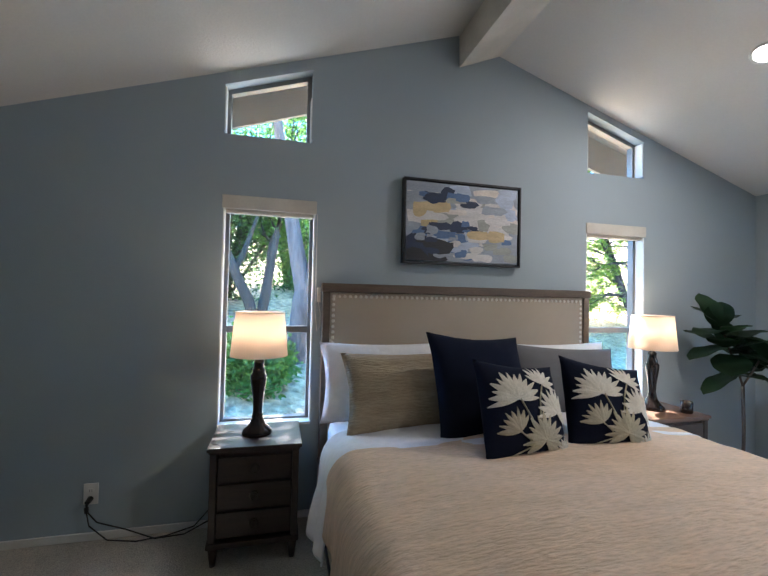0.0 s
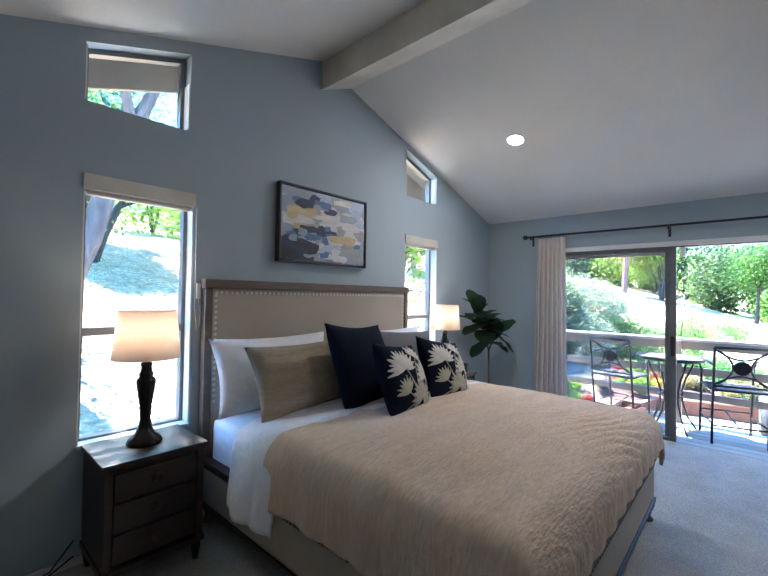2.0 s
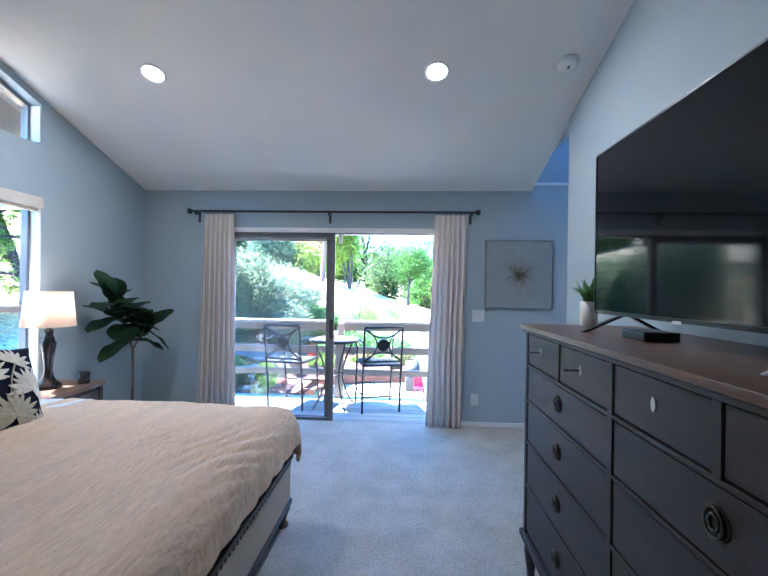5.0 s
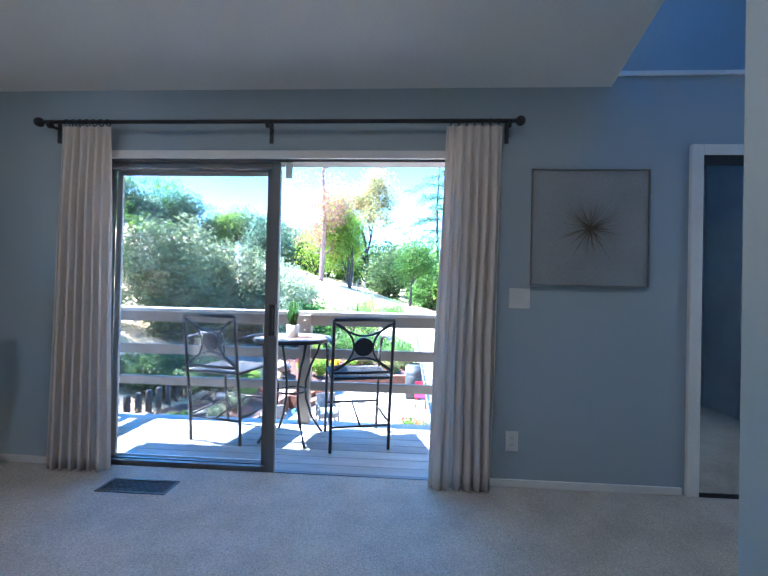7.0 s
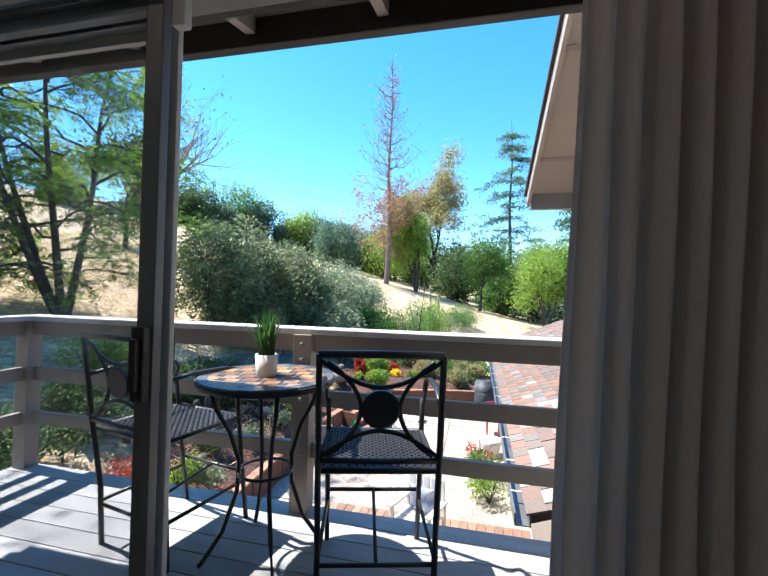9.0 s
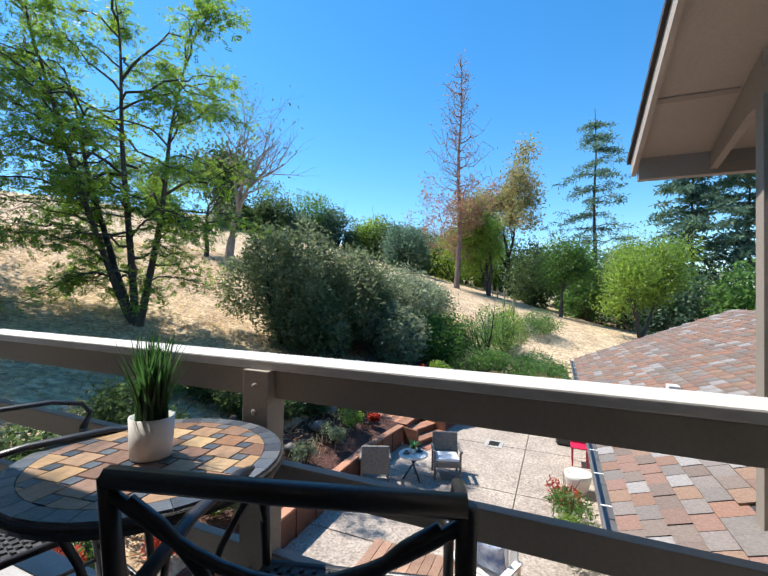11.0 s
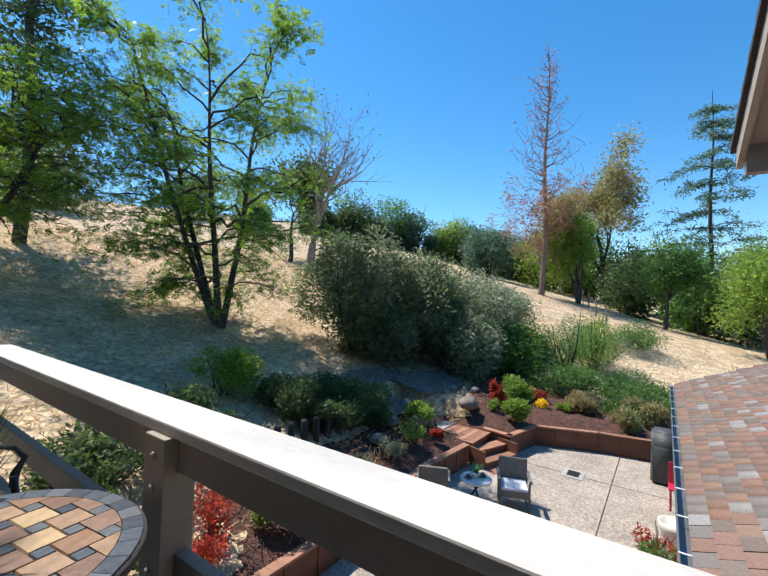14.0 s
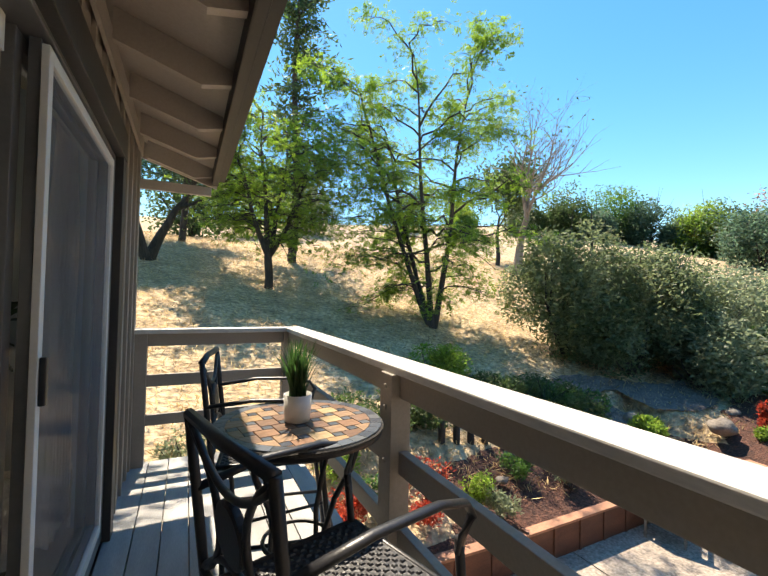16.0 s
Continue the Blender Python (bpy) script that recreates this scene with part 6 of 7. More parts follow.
for k in range(3):
    on_steps("riser", (-0.55, 0.55, 0.32 * k, 0.32 * k + 0.04, 0.0, 0.16 * (k + 1) - 0.03), REDWOOD)
    if k < 2:
        for q in range(2):
            on_steps("tread", (-0.57, 0.57, 0.32 * k - 0.02 + q * 0.165, 0.32 * k + 0.14 + q * 0.165, 0.16 * (k + 1) - 0.03, 0.16 * (k + 1)), REDTOP)
for q in range(7):
    on_steps("landing_plank", (-0.57, 0.57, 0.62 + q * 0.15, 0.765 + q * 0.15, 0.45, 0.48), REDTOP)
on_steps("landing_base", (-0.55, 0.55, 0.68, 2.4, 0.0, 0.44), MULCH)
on_steps("gravel_strip", (-0.6, 0.6, 1.68, 2.1, 0.44, 0.5), PEBBLE, "white pebble strip")
for k in range(3):
    on_steps("timber_step", (-0.65, 0.65, 2.1 + 0.5 * k, 2.3 + 0.5 * k, 0.4, 0.6 + 0.14 * k), REDTOP, "weathered timber step")
on_steps("step_fill", (-0.62, 0.62, 2.3, 3.6, 0.3, 0.6), MULCH)
for sx in (-0.62, 0.56):
    on_steps("stringer", (sx, sx + 0.06, 0.0, 0.6, 0.0, 0.42), REDWOOD)
on_steps("brick_edge", (-0.6, 0.6, -0.3, -0.06, 0.0, 0.012), mat("red_brick_paving", (0.33, 0.14, 0.085), (0.24, 0.1, 0.07), rough=0.85, scale=8, fine=20, bump=0.4, vary=0.2))


def bed_patch(name, x0, x1, y0, y1, low, label, keep, back=None, material=None):
    """A mulched bed lying on the ground behind a planter wall."""
    xs_, ys_ = np.arange(x0, x1 + 0.01, 0.09), np.arange(y0, y1 + 0.01, 0.09)
    X, Y = (g.ravel() for g in np.meshgrid(xs_, ys_, indexing="ij"))
    Z = np.maximum(ground_z(X, Y) + np.array([noise.noise((a * 0.35, b * 0.35, 0)) * 0.12 for a, b in zip(X, Y)]), low) + 0.07 + np.array([noise.noise((a * 2.2, b * 2.2, 1)) * 0.05 + noise.noise((a * 7, b * 7, 2)) * 0.035 for a, b in zip(X, Y)])
    if back:
        Z = np.minimum(Z, low + np.clip(back(X, Y), 0, 3) * 0.3 + np.array([noise.noise((a * 7, b * 7, 2)) * 0.02 for a, b in zip(X, Y)]))
    n2 = len(ys_)
    I, J = (g.ravel() for g in np.meshgrid(np.arange(len(xs_) - 1), np.arange(n2 - 1), indexing="ij"))
    k = I * n2 + J
    k = k[keep(X[k] + 0.045, Y[k] + 0.045)]
    return tagged(quads(name, np.stack([X, Y, Z], 1), np.stack([k, k + n2, k + n2 + 1, k + 1], 1), material or MULCH, smooth=True), label, "garden bed", kind="structure")


def across(x, y):
    return np.where(y < 4.3, 0.9336 * (x - 15.05) - 0.3584 * (y - 3.72), 0.9994 * (x - 15.27) - 0.035 * (y - 4.3))


def behind_left(x, y):
    return y - np.interp(x, [6.3, 9.4, 12.9, 14.45], [4.5, 4.44, 4.5, 4.35])


def behind_right(x, y):
    side = (x - np.interp(y, [0.2, 1.9, 3.42], [17.92, 17.65, 17.1])) * 0.95
    return np.where(y < 3.42, side, np.maximum(side, np.minimum(y - 3.42 - 0.222 * (17.1 - x), x - 15.75)))


bed_patch("ground_bed", 6.2, 15.9, 4.4, 7.6, -2.18, "dark bark-mulched planting bed", lambda x, y: (behind_left(x, y) > 0.05) & (y < 6.5 + 0.4 * np.sin(x * 0.9)) & (across(x, y) < -0.6), behind_left)
bed_patch("ground_bed", 15.7, 21.0, 0.0, 6.4, -2.16, "dark bark-mulched planting bed past the patio", lambda x, y: (y < 6.1 + 0.3 * np.sin(x * 2)) & (across(x, y) > 0.6) & (behind_right(x, y) > 0.05), behind_right)
bed_patch("ground_bed", 11.5, 20.5, 5.8, 9.4, -5, "grey bark path under the hedge", lambda x, y: (y > 6.2 + 0.25 * np.sin(x * 1.7)) & (y < 8.6 + 0.4 * np.sin(x * 1.3) - 0.18 * (x - 14)) & ((np.abs(across(x, y)) > 0.62) | (y > 7.6)), None, mat("grey_bark_chips", (0.2, 0.165, 0.145), (0.12, 0.1, 0.09), rough=0.95, scale=5, fine=22, bump=1.0, vary=0.5, dist=0.05))

# lower roof with shingles, gutter, wall
GZ, GY, RIDGE_Y, RS = -0.25, 0.24, -2.95, 0.42
low_roof = tagged(part("roof_lower", (lambda bm: (prism(bm, [(GY, GZ - 0.06), (GY, GZ), (RIDGE_Y, GZ + RS * (GY - RIDGE_Y)), (RIDGE_Y, GZ + RS * (GY - RIDGE_Y) - 0.1)], "x", 7.47, 16.16), prism(bm, [(GY, GZ - 0.06), (GY, GZ), (WG, GZ + RS * (GY - WG)), (WG, GZ + RS * (GY - WG) - 0.1)], "x", 6.4, 7.47), prism(bm, [(RIDGE_Y, GZ + RS * (GY - RIDGE_Y) - 0.1), (RIDGE_Y, GZ + RS * (GY - RIDGE_Y)), (-6.1, GZ), (-6.1, GZ - 0.06)], "x", 7.47, 16.16), bm)[-1])(bmesh.new()), ROOFDARK), "brown and grey tiled lower roof", "roof", kind="structure")
tagged(part("wall_lower", boxes((6.6, 15.9, -6, -0.3, PATZ, -0.33), (15.75, 15.9, -6.0, -0.3, -0.33, 0.0)), BEIGE), "taupe lower house wall", "wall", kind="structure")
gut = thing("gutter_lower", "white metal roof gutter along the lower eave", "gutter")
part("trough", boxes((6.4, 16.2, GY, GY + 0.012, GZ - 0.09, GZ - 0.012), (6.4, 16.2, GY + 0.1, GY + 0.112, GZ - 0.09, GZ), (6.4, 16.2, GY + 0.012, GY + 0.1, GZ - 0.09, GZ - 0.08), bevel=0.003), ALU, gut)
for k in range(16):
    part("strap", boxes((6.7 + k * 0.6, 6.72 + k * 0.6, GY - 0.05, GY + 0.11, GZ + 0.004, GZ + 0.01)), TRIM, gut)
rv = thing("roof_vent", "small white roof vent", "vent")
part("hood", boxes((10.55, 10.72, -0.75, -0.62, GZ + RS * 0.85, GZ + RS * 0.99 + 0.05), bevel=0.01), PLASTIC, rv)


# covered grill, red chairs, small table set, pots
def blob(name, at, size, material, label, category, seed, n=18, rough_=0.12, squash=0.0):
    """A rounded lump: a rock, a cloth-covered thing."""
    bm = bmesh.new()
    bmesh.ops.create_icosphere(bm, subdivisions=3, radius=1.0)
    for v in bm.verts:
        k = 1 + rough_ * noise.noise(v.co * 1.4 + Vector((seed, 0, 0))) * 2 + rough_ * 0.5 * noise.noise(v.co * 4 + Vector((0, seed, 0)))
        v.co = Vector((at[0] + v.co.x * k * size[0], at[1] + v.co.y * k * size[1], at[2] + (v.co.z * k * 0.9 + 0.75) * size[2]))
    return tagged(part(name, bm, material, smooth=True), label, category)


COVER = mat("dark_grey_grill_cover", (0.06, 0.065, 0.07), (0.045, 0.05, 0.055), rough=0.6, fine=12, bump=0.5, vary=0.15, dist=0.02)
bm = bmesh.new()
prism(bm, [(16.3, PATZ), (17.3, PATZ), (17.26, PATZ + 0.85), (17.1, PATZ + 1.12), (16.5, PATZ + 1.15), (16.32, PATZ + 0.85)], "y", 0.1, 0.68)
bmesh.ops.bevel(bm, geom=list(bm.edges), offset=0.05, segments=3, affect="EDGES")
tagged(part("grill_cover", bm, COVER, smooth=True), "barbecue grill under a dark grey cover", "grill")
RED = mat("magenta_red_plastic", (0.55, 0.02, 0.08), rough=0.4, bump=0.02)
rc = thing("garden_chair", "bright red plastic garden chair", "chair")
part("seat", boxes((15.0, 15.42, -0.05, 0.35, PATZ + 0.4, PATZ + 0.43), bevel=0.01), RED, rc)
part("backrest", boxes((15.38, 15.42, -0.05, 0.35, PATZ + 0.43, PATZ + 0.85), bevel=0.012), RED, rc)
for x in (15.03, 15.39):
    for y in (-0.01, 0.31):
        part("leg", boxes((x - 0.018, x + 0.018, y - 0.018, y + 0.018, PATZ, PATZ + 0.4)), RED, rc)
RATTAN = mat("grey_rattan_weave", (0.22, 0.20, 0.18), (0.15, 0.14, 0.125), rough=0.7, scale=20, fine=80, bump=0.8, vary=0.3, dist=0.01)


def rattan_chair(m):
    c = thing("rattan_chair", "grey woven rattan garden armchair with a white cushion", "chair", "patio set", at=m)
    part("seat", boxes((-0.28, 0.28, 0.0, 0.55, 0.28, 0.4), bevel=0.02), RATTAN, c)
    bm = boxes((-0.28, 0.28, -0.05, 0.02, 0.3, 0.86), bevel=0.03)
    part("backrest", bm, RATTAN, c, "woven backrest")
    for s in (-1, 1):
        part("arm", boxes((s * 0.29 - 0.03, s * 0.29 + 0.03, -0.02, 0.52, 0.56, 0.62), bevel=0.02), RATTAN, c)
        for y in (0.0, 0.5):
            part("leg", boxes((s * 0.27 - 0.02, s * 0.27 + 0.02, y - 0.02, y + 0.02, 0.0, 0.57)), RATTAN, c)
    part("cushion", boxes((-0.25, 0.25, 0.04, 0.53, 0.4, 0.46), bevel=0.025), SHEET, c, "white seat cushion")
    return c


rattan_chair(pose(13.45, 2.95, PATZ, 0, 0, 112))
rattan_chair(pose(12.0, 4.0, PATZ, 0, 0, -65))
st = thing("side_table", "small round marble-topped garden table", "table")
bm = bmesh.new()
lathe(bm, [(0.3, 0.5), (0.31, 0.51), (0.31, 0.53), (0.3, 0.54)], (12.75, 3.45, PATZ), 32)
part("tabletop", bm, mat("white_marble", (0.7, 0.69, 0.67), (0.55, 0.54, 0.53), rough=0.3, scale=6, fine=12, bump=0.02), st)
for k in range(3):
    a = k * 2.094
    bm = bmesh.new()
    tube(bm, [(12.75 + 0.22 * math.cos(a), 3.45 + 0.22 * math.sin(a), PATZ), (12.75 - 0.12 * math.cos(a), 3.45 - 0.12 * math.sin(a), PATZ + 0.5)], 0.018, 7)
    part("leg", bm, BLACKMETAL, st)
for dx, dy in ((-0.1, 0.12), (0.14, -0.08)):
    cup = thing("tea_cup", "grey stoneware cup on a saucer", "cup", "cups on the garden table")
    bm = bmesh.new()
    lathe(bm, [(0.03, 0.012), (0.045, 0.06), (0.042, 0.07), (0.036, 0.065)], (12.75 + dx, 3.45 + dy, PATZ + 0.54), 18)
    part("cup", bm, GREYCLOTH, cup, smooth=True)
    bm = bmesh.new()
    lathe(bm, [(0.05, 0), (0.08, 0.01), (0.06, 0.012)], (12.75 + dx, 3.45 + dy, PATZ + 0.54), 18)
    part("saucer", bm, GREYCLOTH, cup, smooth=True)
AGAVE = leafy("bright_green_succulent", (0.08, 0.22, 0.09), (0.12, 0.3, 0.12))
blade_plant("potted_agave", (12.78, 3.47, PATZ + 0.54), 0.07, 0.1, 26, 0.24, 0.22, 0.05, "bright green agave in a small pale pot", AGAVE, 21)
# plank deck under the balcony and a white lounge chair
low_deck = tagged(part("deck_lower", boxes((7.5, 10.3, -0.25, 3.2, PATZ, PATZ + 0.1)), REDWOOD), "low brown plank deck beneath the balcony", "deck", kind="structure")
PLK = mat("brown_plank_deck", (0.34, 0.20, 0.13), (0.26, 0.15, 0.1), rough=0.7, scale=3, fine=25, bump=0.3, vary=0.15, pick="object")
for k in range(25):
    part("plank", boxes((7.5, 10.3, -0.25 + k * 0.138, -0.118 + k * 0.138, PATZ + 0.1, PATZ + 0.13), bevel=0.004), PLK, low_deck)
lc = thing("lounge_chair", "white slatted outdoor chair with a blue patterned pillow", "chair")
LM = pose(9.75, 1.35, PATZ + 0.13, 0, 0, 70)
def lc_part(nm, b, mt):
    bm = boxes(b, bevel=0.008)
    bmesh.ops.transform(bm, matrix=LM, verts=bm.verts)
    return part(nm, bm, mt, lc)
for k in range(5):
    lc_part("slat", (-0.3, 0.3, 0.02 + k * 0.1, 0.1 + k * 0.1, 0.36, 0.38), TRIM)
    lc_part("back_slat", (-0.3 + k * 0.125, -0.2 + k * 0.125, -0.04, -0.01, 0.36, 0.9), TRIM)
for s in (-0.33, 0.29):
    lc_part("arm", (s - 0.02, s + 0.07, -0.05, 0.55, 0.56, 0.59), TRIM)
    lc_part("leg", (s, s + 0.04, 0.46, 0.52, 0, 0.56), TRIM), lc_part("leg", (s, s + 0.04, -0.04, 0.02, 0, 0.56), TRIM)
lp = pillow("cushion", 0.42, 0.42, 0.07, LM @ pose(0, 0.12, 0.6, 15, 0, 180), mat("blue_white_print", (0.45, 0.5, 0.6), (0.12, 0.18, 0.36), rough=0.9, scale=9, fine=40, bump=0.1), "blue and white patterned outdoor cushion", "cushion")
pot = thing("flower_pot", "round white garden flower pot", "pot")
bm = bmesh.new()
lathe(bm, [(0.16, 0), (0.24, 0.3), (0.26, 0.4), (0.23, 0.4), (0.2, 0.33)], (13.6, 0.25, PATZ), 26)
part("body", bm, WHITEPOT, pot, smooth=True)
for k, (x, y, s) in enumerate(((16.35, 5.15, 0.34), (16.75, 5.3, 0.24), (14.1, 5.5, 0.3), (13.4, 5.9, 0.22), (12.4, 5.6, 0.2), (17.9, 5.6, 0.2), (14.6, 6.2, 0.24), (11.2, 5.5, 0.15), (10.4, 5.9, 0.14), (9.8, 5.4, 0.12), (12.9, 0.4, 0.16))):
    z = max(float(ground_z(x, y)[0]), -2.14) if y > 1 else PATZ + 0.1
    blob("garden_rock", (x, y, z + 0.0), (s, s * 0.8, s * 0.6), ROCK, "rounded grey-brown boulder in the garden bed", "rock", k * 3.1)

# ---- plants and trees ----
def limb_mesh(polys, sides=6):
    """Tapered limbs from (points, radii) pairs, as corner and face arrays."""
    V, F, base = [], [], 0
    ang = np.arange(sides) * 2 * np.pi / sides
    for pts, rad in polys:
        pts, rad = np.asarray(pts, float), np.asarray(rad, float)
        d = np.gradient(pts, axis=0)
        d /= np.linalg.norm(d, axis=1)[:, None] + 1e-9
        up = np.where(np.abs(d[:, 2:3]) > 0.95, np.array([[1.0, 0, 0]]), np.array([[0, 0, 1.0]]))
        u = np.cross(d, up)
        u /= np.linalg.norm(u, axis=1)[:, None] + 1e-9
        v = np.cross(d, u)
        V.append((pts[:, None] + rad[:, None, None] * (np.cos(ang)[None, :, None] * u[:, None] + np.sin(ang)[None, :, None] * v[:, None])).reshape(-1, 3))
        k = np.arange(len(pts) - 1)[:, None] * sides + base
        i = np.arange(sides)[None]
        j = (i + 1) % sides
        F.append(np.stack([k + i, k + j, k + sides + j, k + sides + i], -1).reshape(-1, 4))
        base += len(pts) * sides
    return np.concatenate(V), np.concatenate(F)


def leaf_mesh(c, ln, wd, rng, hang=0.3):
    """A pointed leaf at each of the points c."""
    n = len(c)
    d = rng.normal(size=(n, 3))
    d[:, 2] = d[:, 2] * 0.7 - hang
    d /= np.linalg.norm(d, axis=1)[:, None]
    s = np.cross(d, rng.normal(size=(n, 3)))
    s /= np.linalg.norm(s, axis=1)[:, None] + 1e-9
    L, W = ln * rng.uniform(0.6, 1.2, (n, 1)), wd * rng.uniform(0.7, 1.2, (n, 1))
    nrm = np.cross(d, s)
    v = np.stack([c, c + d * L * 0.45 + s * W * 0.5 + nrm * W * 0.12, c + d * L, c + d * L * 0.45 - s * W * 0.5 + nrm * W * 0.12], 1).reshape(-1, 3)
    return v, np.arange(4 * n).reshape(n, 4)


def grow(rng, p, d, ln, r, depth, polys, ends, spread, rise, wander=0.25, kids=(2, 4)):
    """A limb and the limbs that it bears."""
    n = 5
    pts, rad = [np.array(p, float)], [r]
    d = np.array(d, float)
    for i in range(n):
        d = d + rng.normal(size=3) * wander * 0.5 + np.array([0, 0, rise * 0.12])
        d /= np.linalg.norm(d)
        pts.append(pts[-1] + d * ln / n)
        rad.append(r * (1 - 0.62 * (i + 1) / n))
    polys.append((pts, rad))
    if depth == 0:
        ends.extend(pts[2:])
        return
    for k in range(rng.integers(*kids) + (1 if depth > 1 else 0)):
        i = rng.integers(2, n + 1) if k else n
        a = rng.normal(size=3)
        nd = d + spread * a / np.linalg.norm(a)
        nd /= np.linalg.norm(nd)
        grow(rng, pts[i], nd, ln * rng.uniform(0.5, 0.78), rad[i] * 0.75, depth - 1, polys, ends, spread, rise, wander, kids)


def tree(name, base, height, trunks, leafmat, seed, label, leaves=9000, leaf=(0.16, 0.06), clump=0.45, depth=3, spread=0.8, rise=0.3, trunk_r=0.12, hang=0.3, barkmat=None, first=0.4, kids=(2, 4), wide=0.0, centre=None, fork=0.0):
    rng = np.random.default_rng(seed)
    t = thing(name, label, "tree")
    polys, ends = [], []
    if fork:
        polys.append(([np.array(base) + np.array([0.03 * math.sin(q), 0, fork * q / 4 - 0.2]) for q in range(6)], [trunk_r * 1.45, trunk_r * 1.3, trunk_r * 1.25, trunk_r * 1.3, trunk_r * 1.2, trunk_r * 0.8]))
    for d in trunks:
        d = np.array(d, float)
        grow(rng, np.array(base) + np.array([0, 0, fork - 0.15]), d / np.linalg.norm(d), height * first, trunk_r, depth, polys, ends, spread, rise, 0.2, kids)
    top_ = max(e[2] for e in ends) - base[2]
    k = height / top_
    w = wide / np.percentile([math.hypot(e[0] - base[0], e[1] - base[1]) for e in ends], 92) if wide else 1.0
    b0 = np.array(base, float)
    off = (np.mean(ends, axis=0) - b0) if centre else np.zeros(3)
    lean = np.array([off[0] - (centre[0] if centre else 0), off[1] - (centre[1] if centre else 0), 0]) / max(off[2], 1e-6) if centre else np.zeros(3)
    fit_ = lambda q: b0 + (q - b0 - lean * max(q[2] - b0[2], 0)) * np.array([w, w, k])
    polys = [([fit_(q) for q in pts], rad) for pts, rad in polys]
    ends = np.array([fit_(e) for e in ends])
    quads("trunk", *limb_mesh(polys), barkmat or BARK, t, smooth=True)
    if leaves:
        c = ends[rng.integers(0, len(ends), leaves)] + rng.normal(size=(leaves, 3)) * clump * np.array([1, 1, 0.8])
        if wide and hang > 0.4:
            c[:, 2] -= np.abs(rng.normal(size=leaves)) * 0.45
        quads("crown", *leaf_mesh(c, *leaf, rng, hang), leafmat, t)
    return t


G_BRIGHT = leafy("fresh_green_leaf", (0.12, 0.21, 0.026), (0.19, 0.29, 0.04))
G_MID = leafy("mid_green_leaf", (0.065, 0.14, 0.03), (0.10, 0.19, 0.045))
G_DARK = leafy("dark_oak_leaf", (0.05, 0.085, 0.03), (0.075, 0.115, 0.04))
G_GREY = leafy("grey_green_leaf", (0.165, 0.2, 0.115), (0.24, 0.27, 0.165))
G_OLIVE = leafy("dark_olive_leaf", (0.09, 0.12, 0.05), (0.16, 0.19, 0.1))
G_LIME = leafy("lime_green_leaf", (0.16, 0.25, 0.036), (0.2, 0.29, 0.055))
G_GOLD = leafy("olive_gold_leaf", (0.27, 0.21, 0.1), (0.2, 0.215, 0.085))
G_BLUE = leafy("blue_green_needle", (0.07, 0.125, 0.08), (0.095, 0.16, 0.105))
G_BROWN = leafy("dead_brown_needle", (0.21, 0.115, 0.07), (0.28, 0.15, 0.09))
F_RED = leafy("red_foliage", (0.30, 0.028, 0.02), (0.36, 0.07, 0.04))
F_YEL = leafy("yellow_flower", (0.75, 0.55, 0.03), (0.65, 0.5, 0.05))
PALEBARK = mat("pale_grey_bark", (0.26, 0.22, 0.19), (0.18, 0.15, 0.13), rough=0.9, scale=4, fine=18, bump=0.8, vary=0.25, stretch=(1, 1, 0.3), dist=0.03)
DARKBARK = mat("dark_oak_bark", (0.075, 0.062, 0.055), (0.045, 0.038, 0.034), rough=0.95, scale=6, fine=24, bump=1.0, vary=0.35, stretch=(1, 1, 0.22), dist=0.04)


REDBARK = mat("reddish_dead_wood", (0.26, 0.17, 0.145), (0.17, 0.11, 0.095), rough=0.9, scale=4, fine=18, bump=0.6, vary=0.25)
GREYBARK = mat("furrowed_grey_oak_bark", (0.17, 0.15, 0.145), (0.09, 0.08, 0.078), rough=0.95, scale=5, fine=20, bump=1.0, vary=0.35, stretch=(1, 1, 0.2), dist=0.04)


def gz1(x, y):
    return float(ground_z(x, y)[0])


def compound_leaves(c, rng, rachis=0.3, leaflet=(0.1, 0.036), pairs=5, hang=0.35):
    """Feathered leaves: leaflets in pairs along a drooping stalk at each of the points c."""
    n = len(c)
    d = rng.normal(size=(n, 3))
    d[:, 2] = d[:, 2] * 0.45 - hang
    d /= np.linalg.norm(d, axis=1)[:, None]
    s = np.cross(d, np.array([0, 0, 1.0]) + rng.normal(size=(n, 3)) * 0.35)
    s /= np.linalg.norm(s, axis=1)[:, None] + 1e-9
    nrm = np.cross(s, d)
    L = rachis * rng.uniform(0.6, 1.2, (n, 1))
    out = []
    for k in range(pairs):
        o = c + d * L * (0.25 + 0.75 * k / pairs) - np.array([0, 0, 0.12]) * L * (k / pairs) ** 2
        for side in (-1, 1):
            e = s * side * 0.85 + d * 0.5 + rng.normal(size=(n, 3)) * 0.18
            w = np.cross(nrm, e) * leaflet[1] * 0.5
            e = e * leaflet[0] * rng.uniform(0.75, 1.15, (n, 1))
            out.append(np.stack([o, o + e * 0.5 + w, o + e, o + e * 0.5 - w], 1))
    v = np.concatenate(out).reshape(-1, 3)
    return v, np.arange(len(v)).reshape(-1, 4)


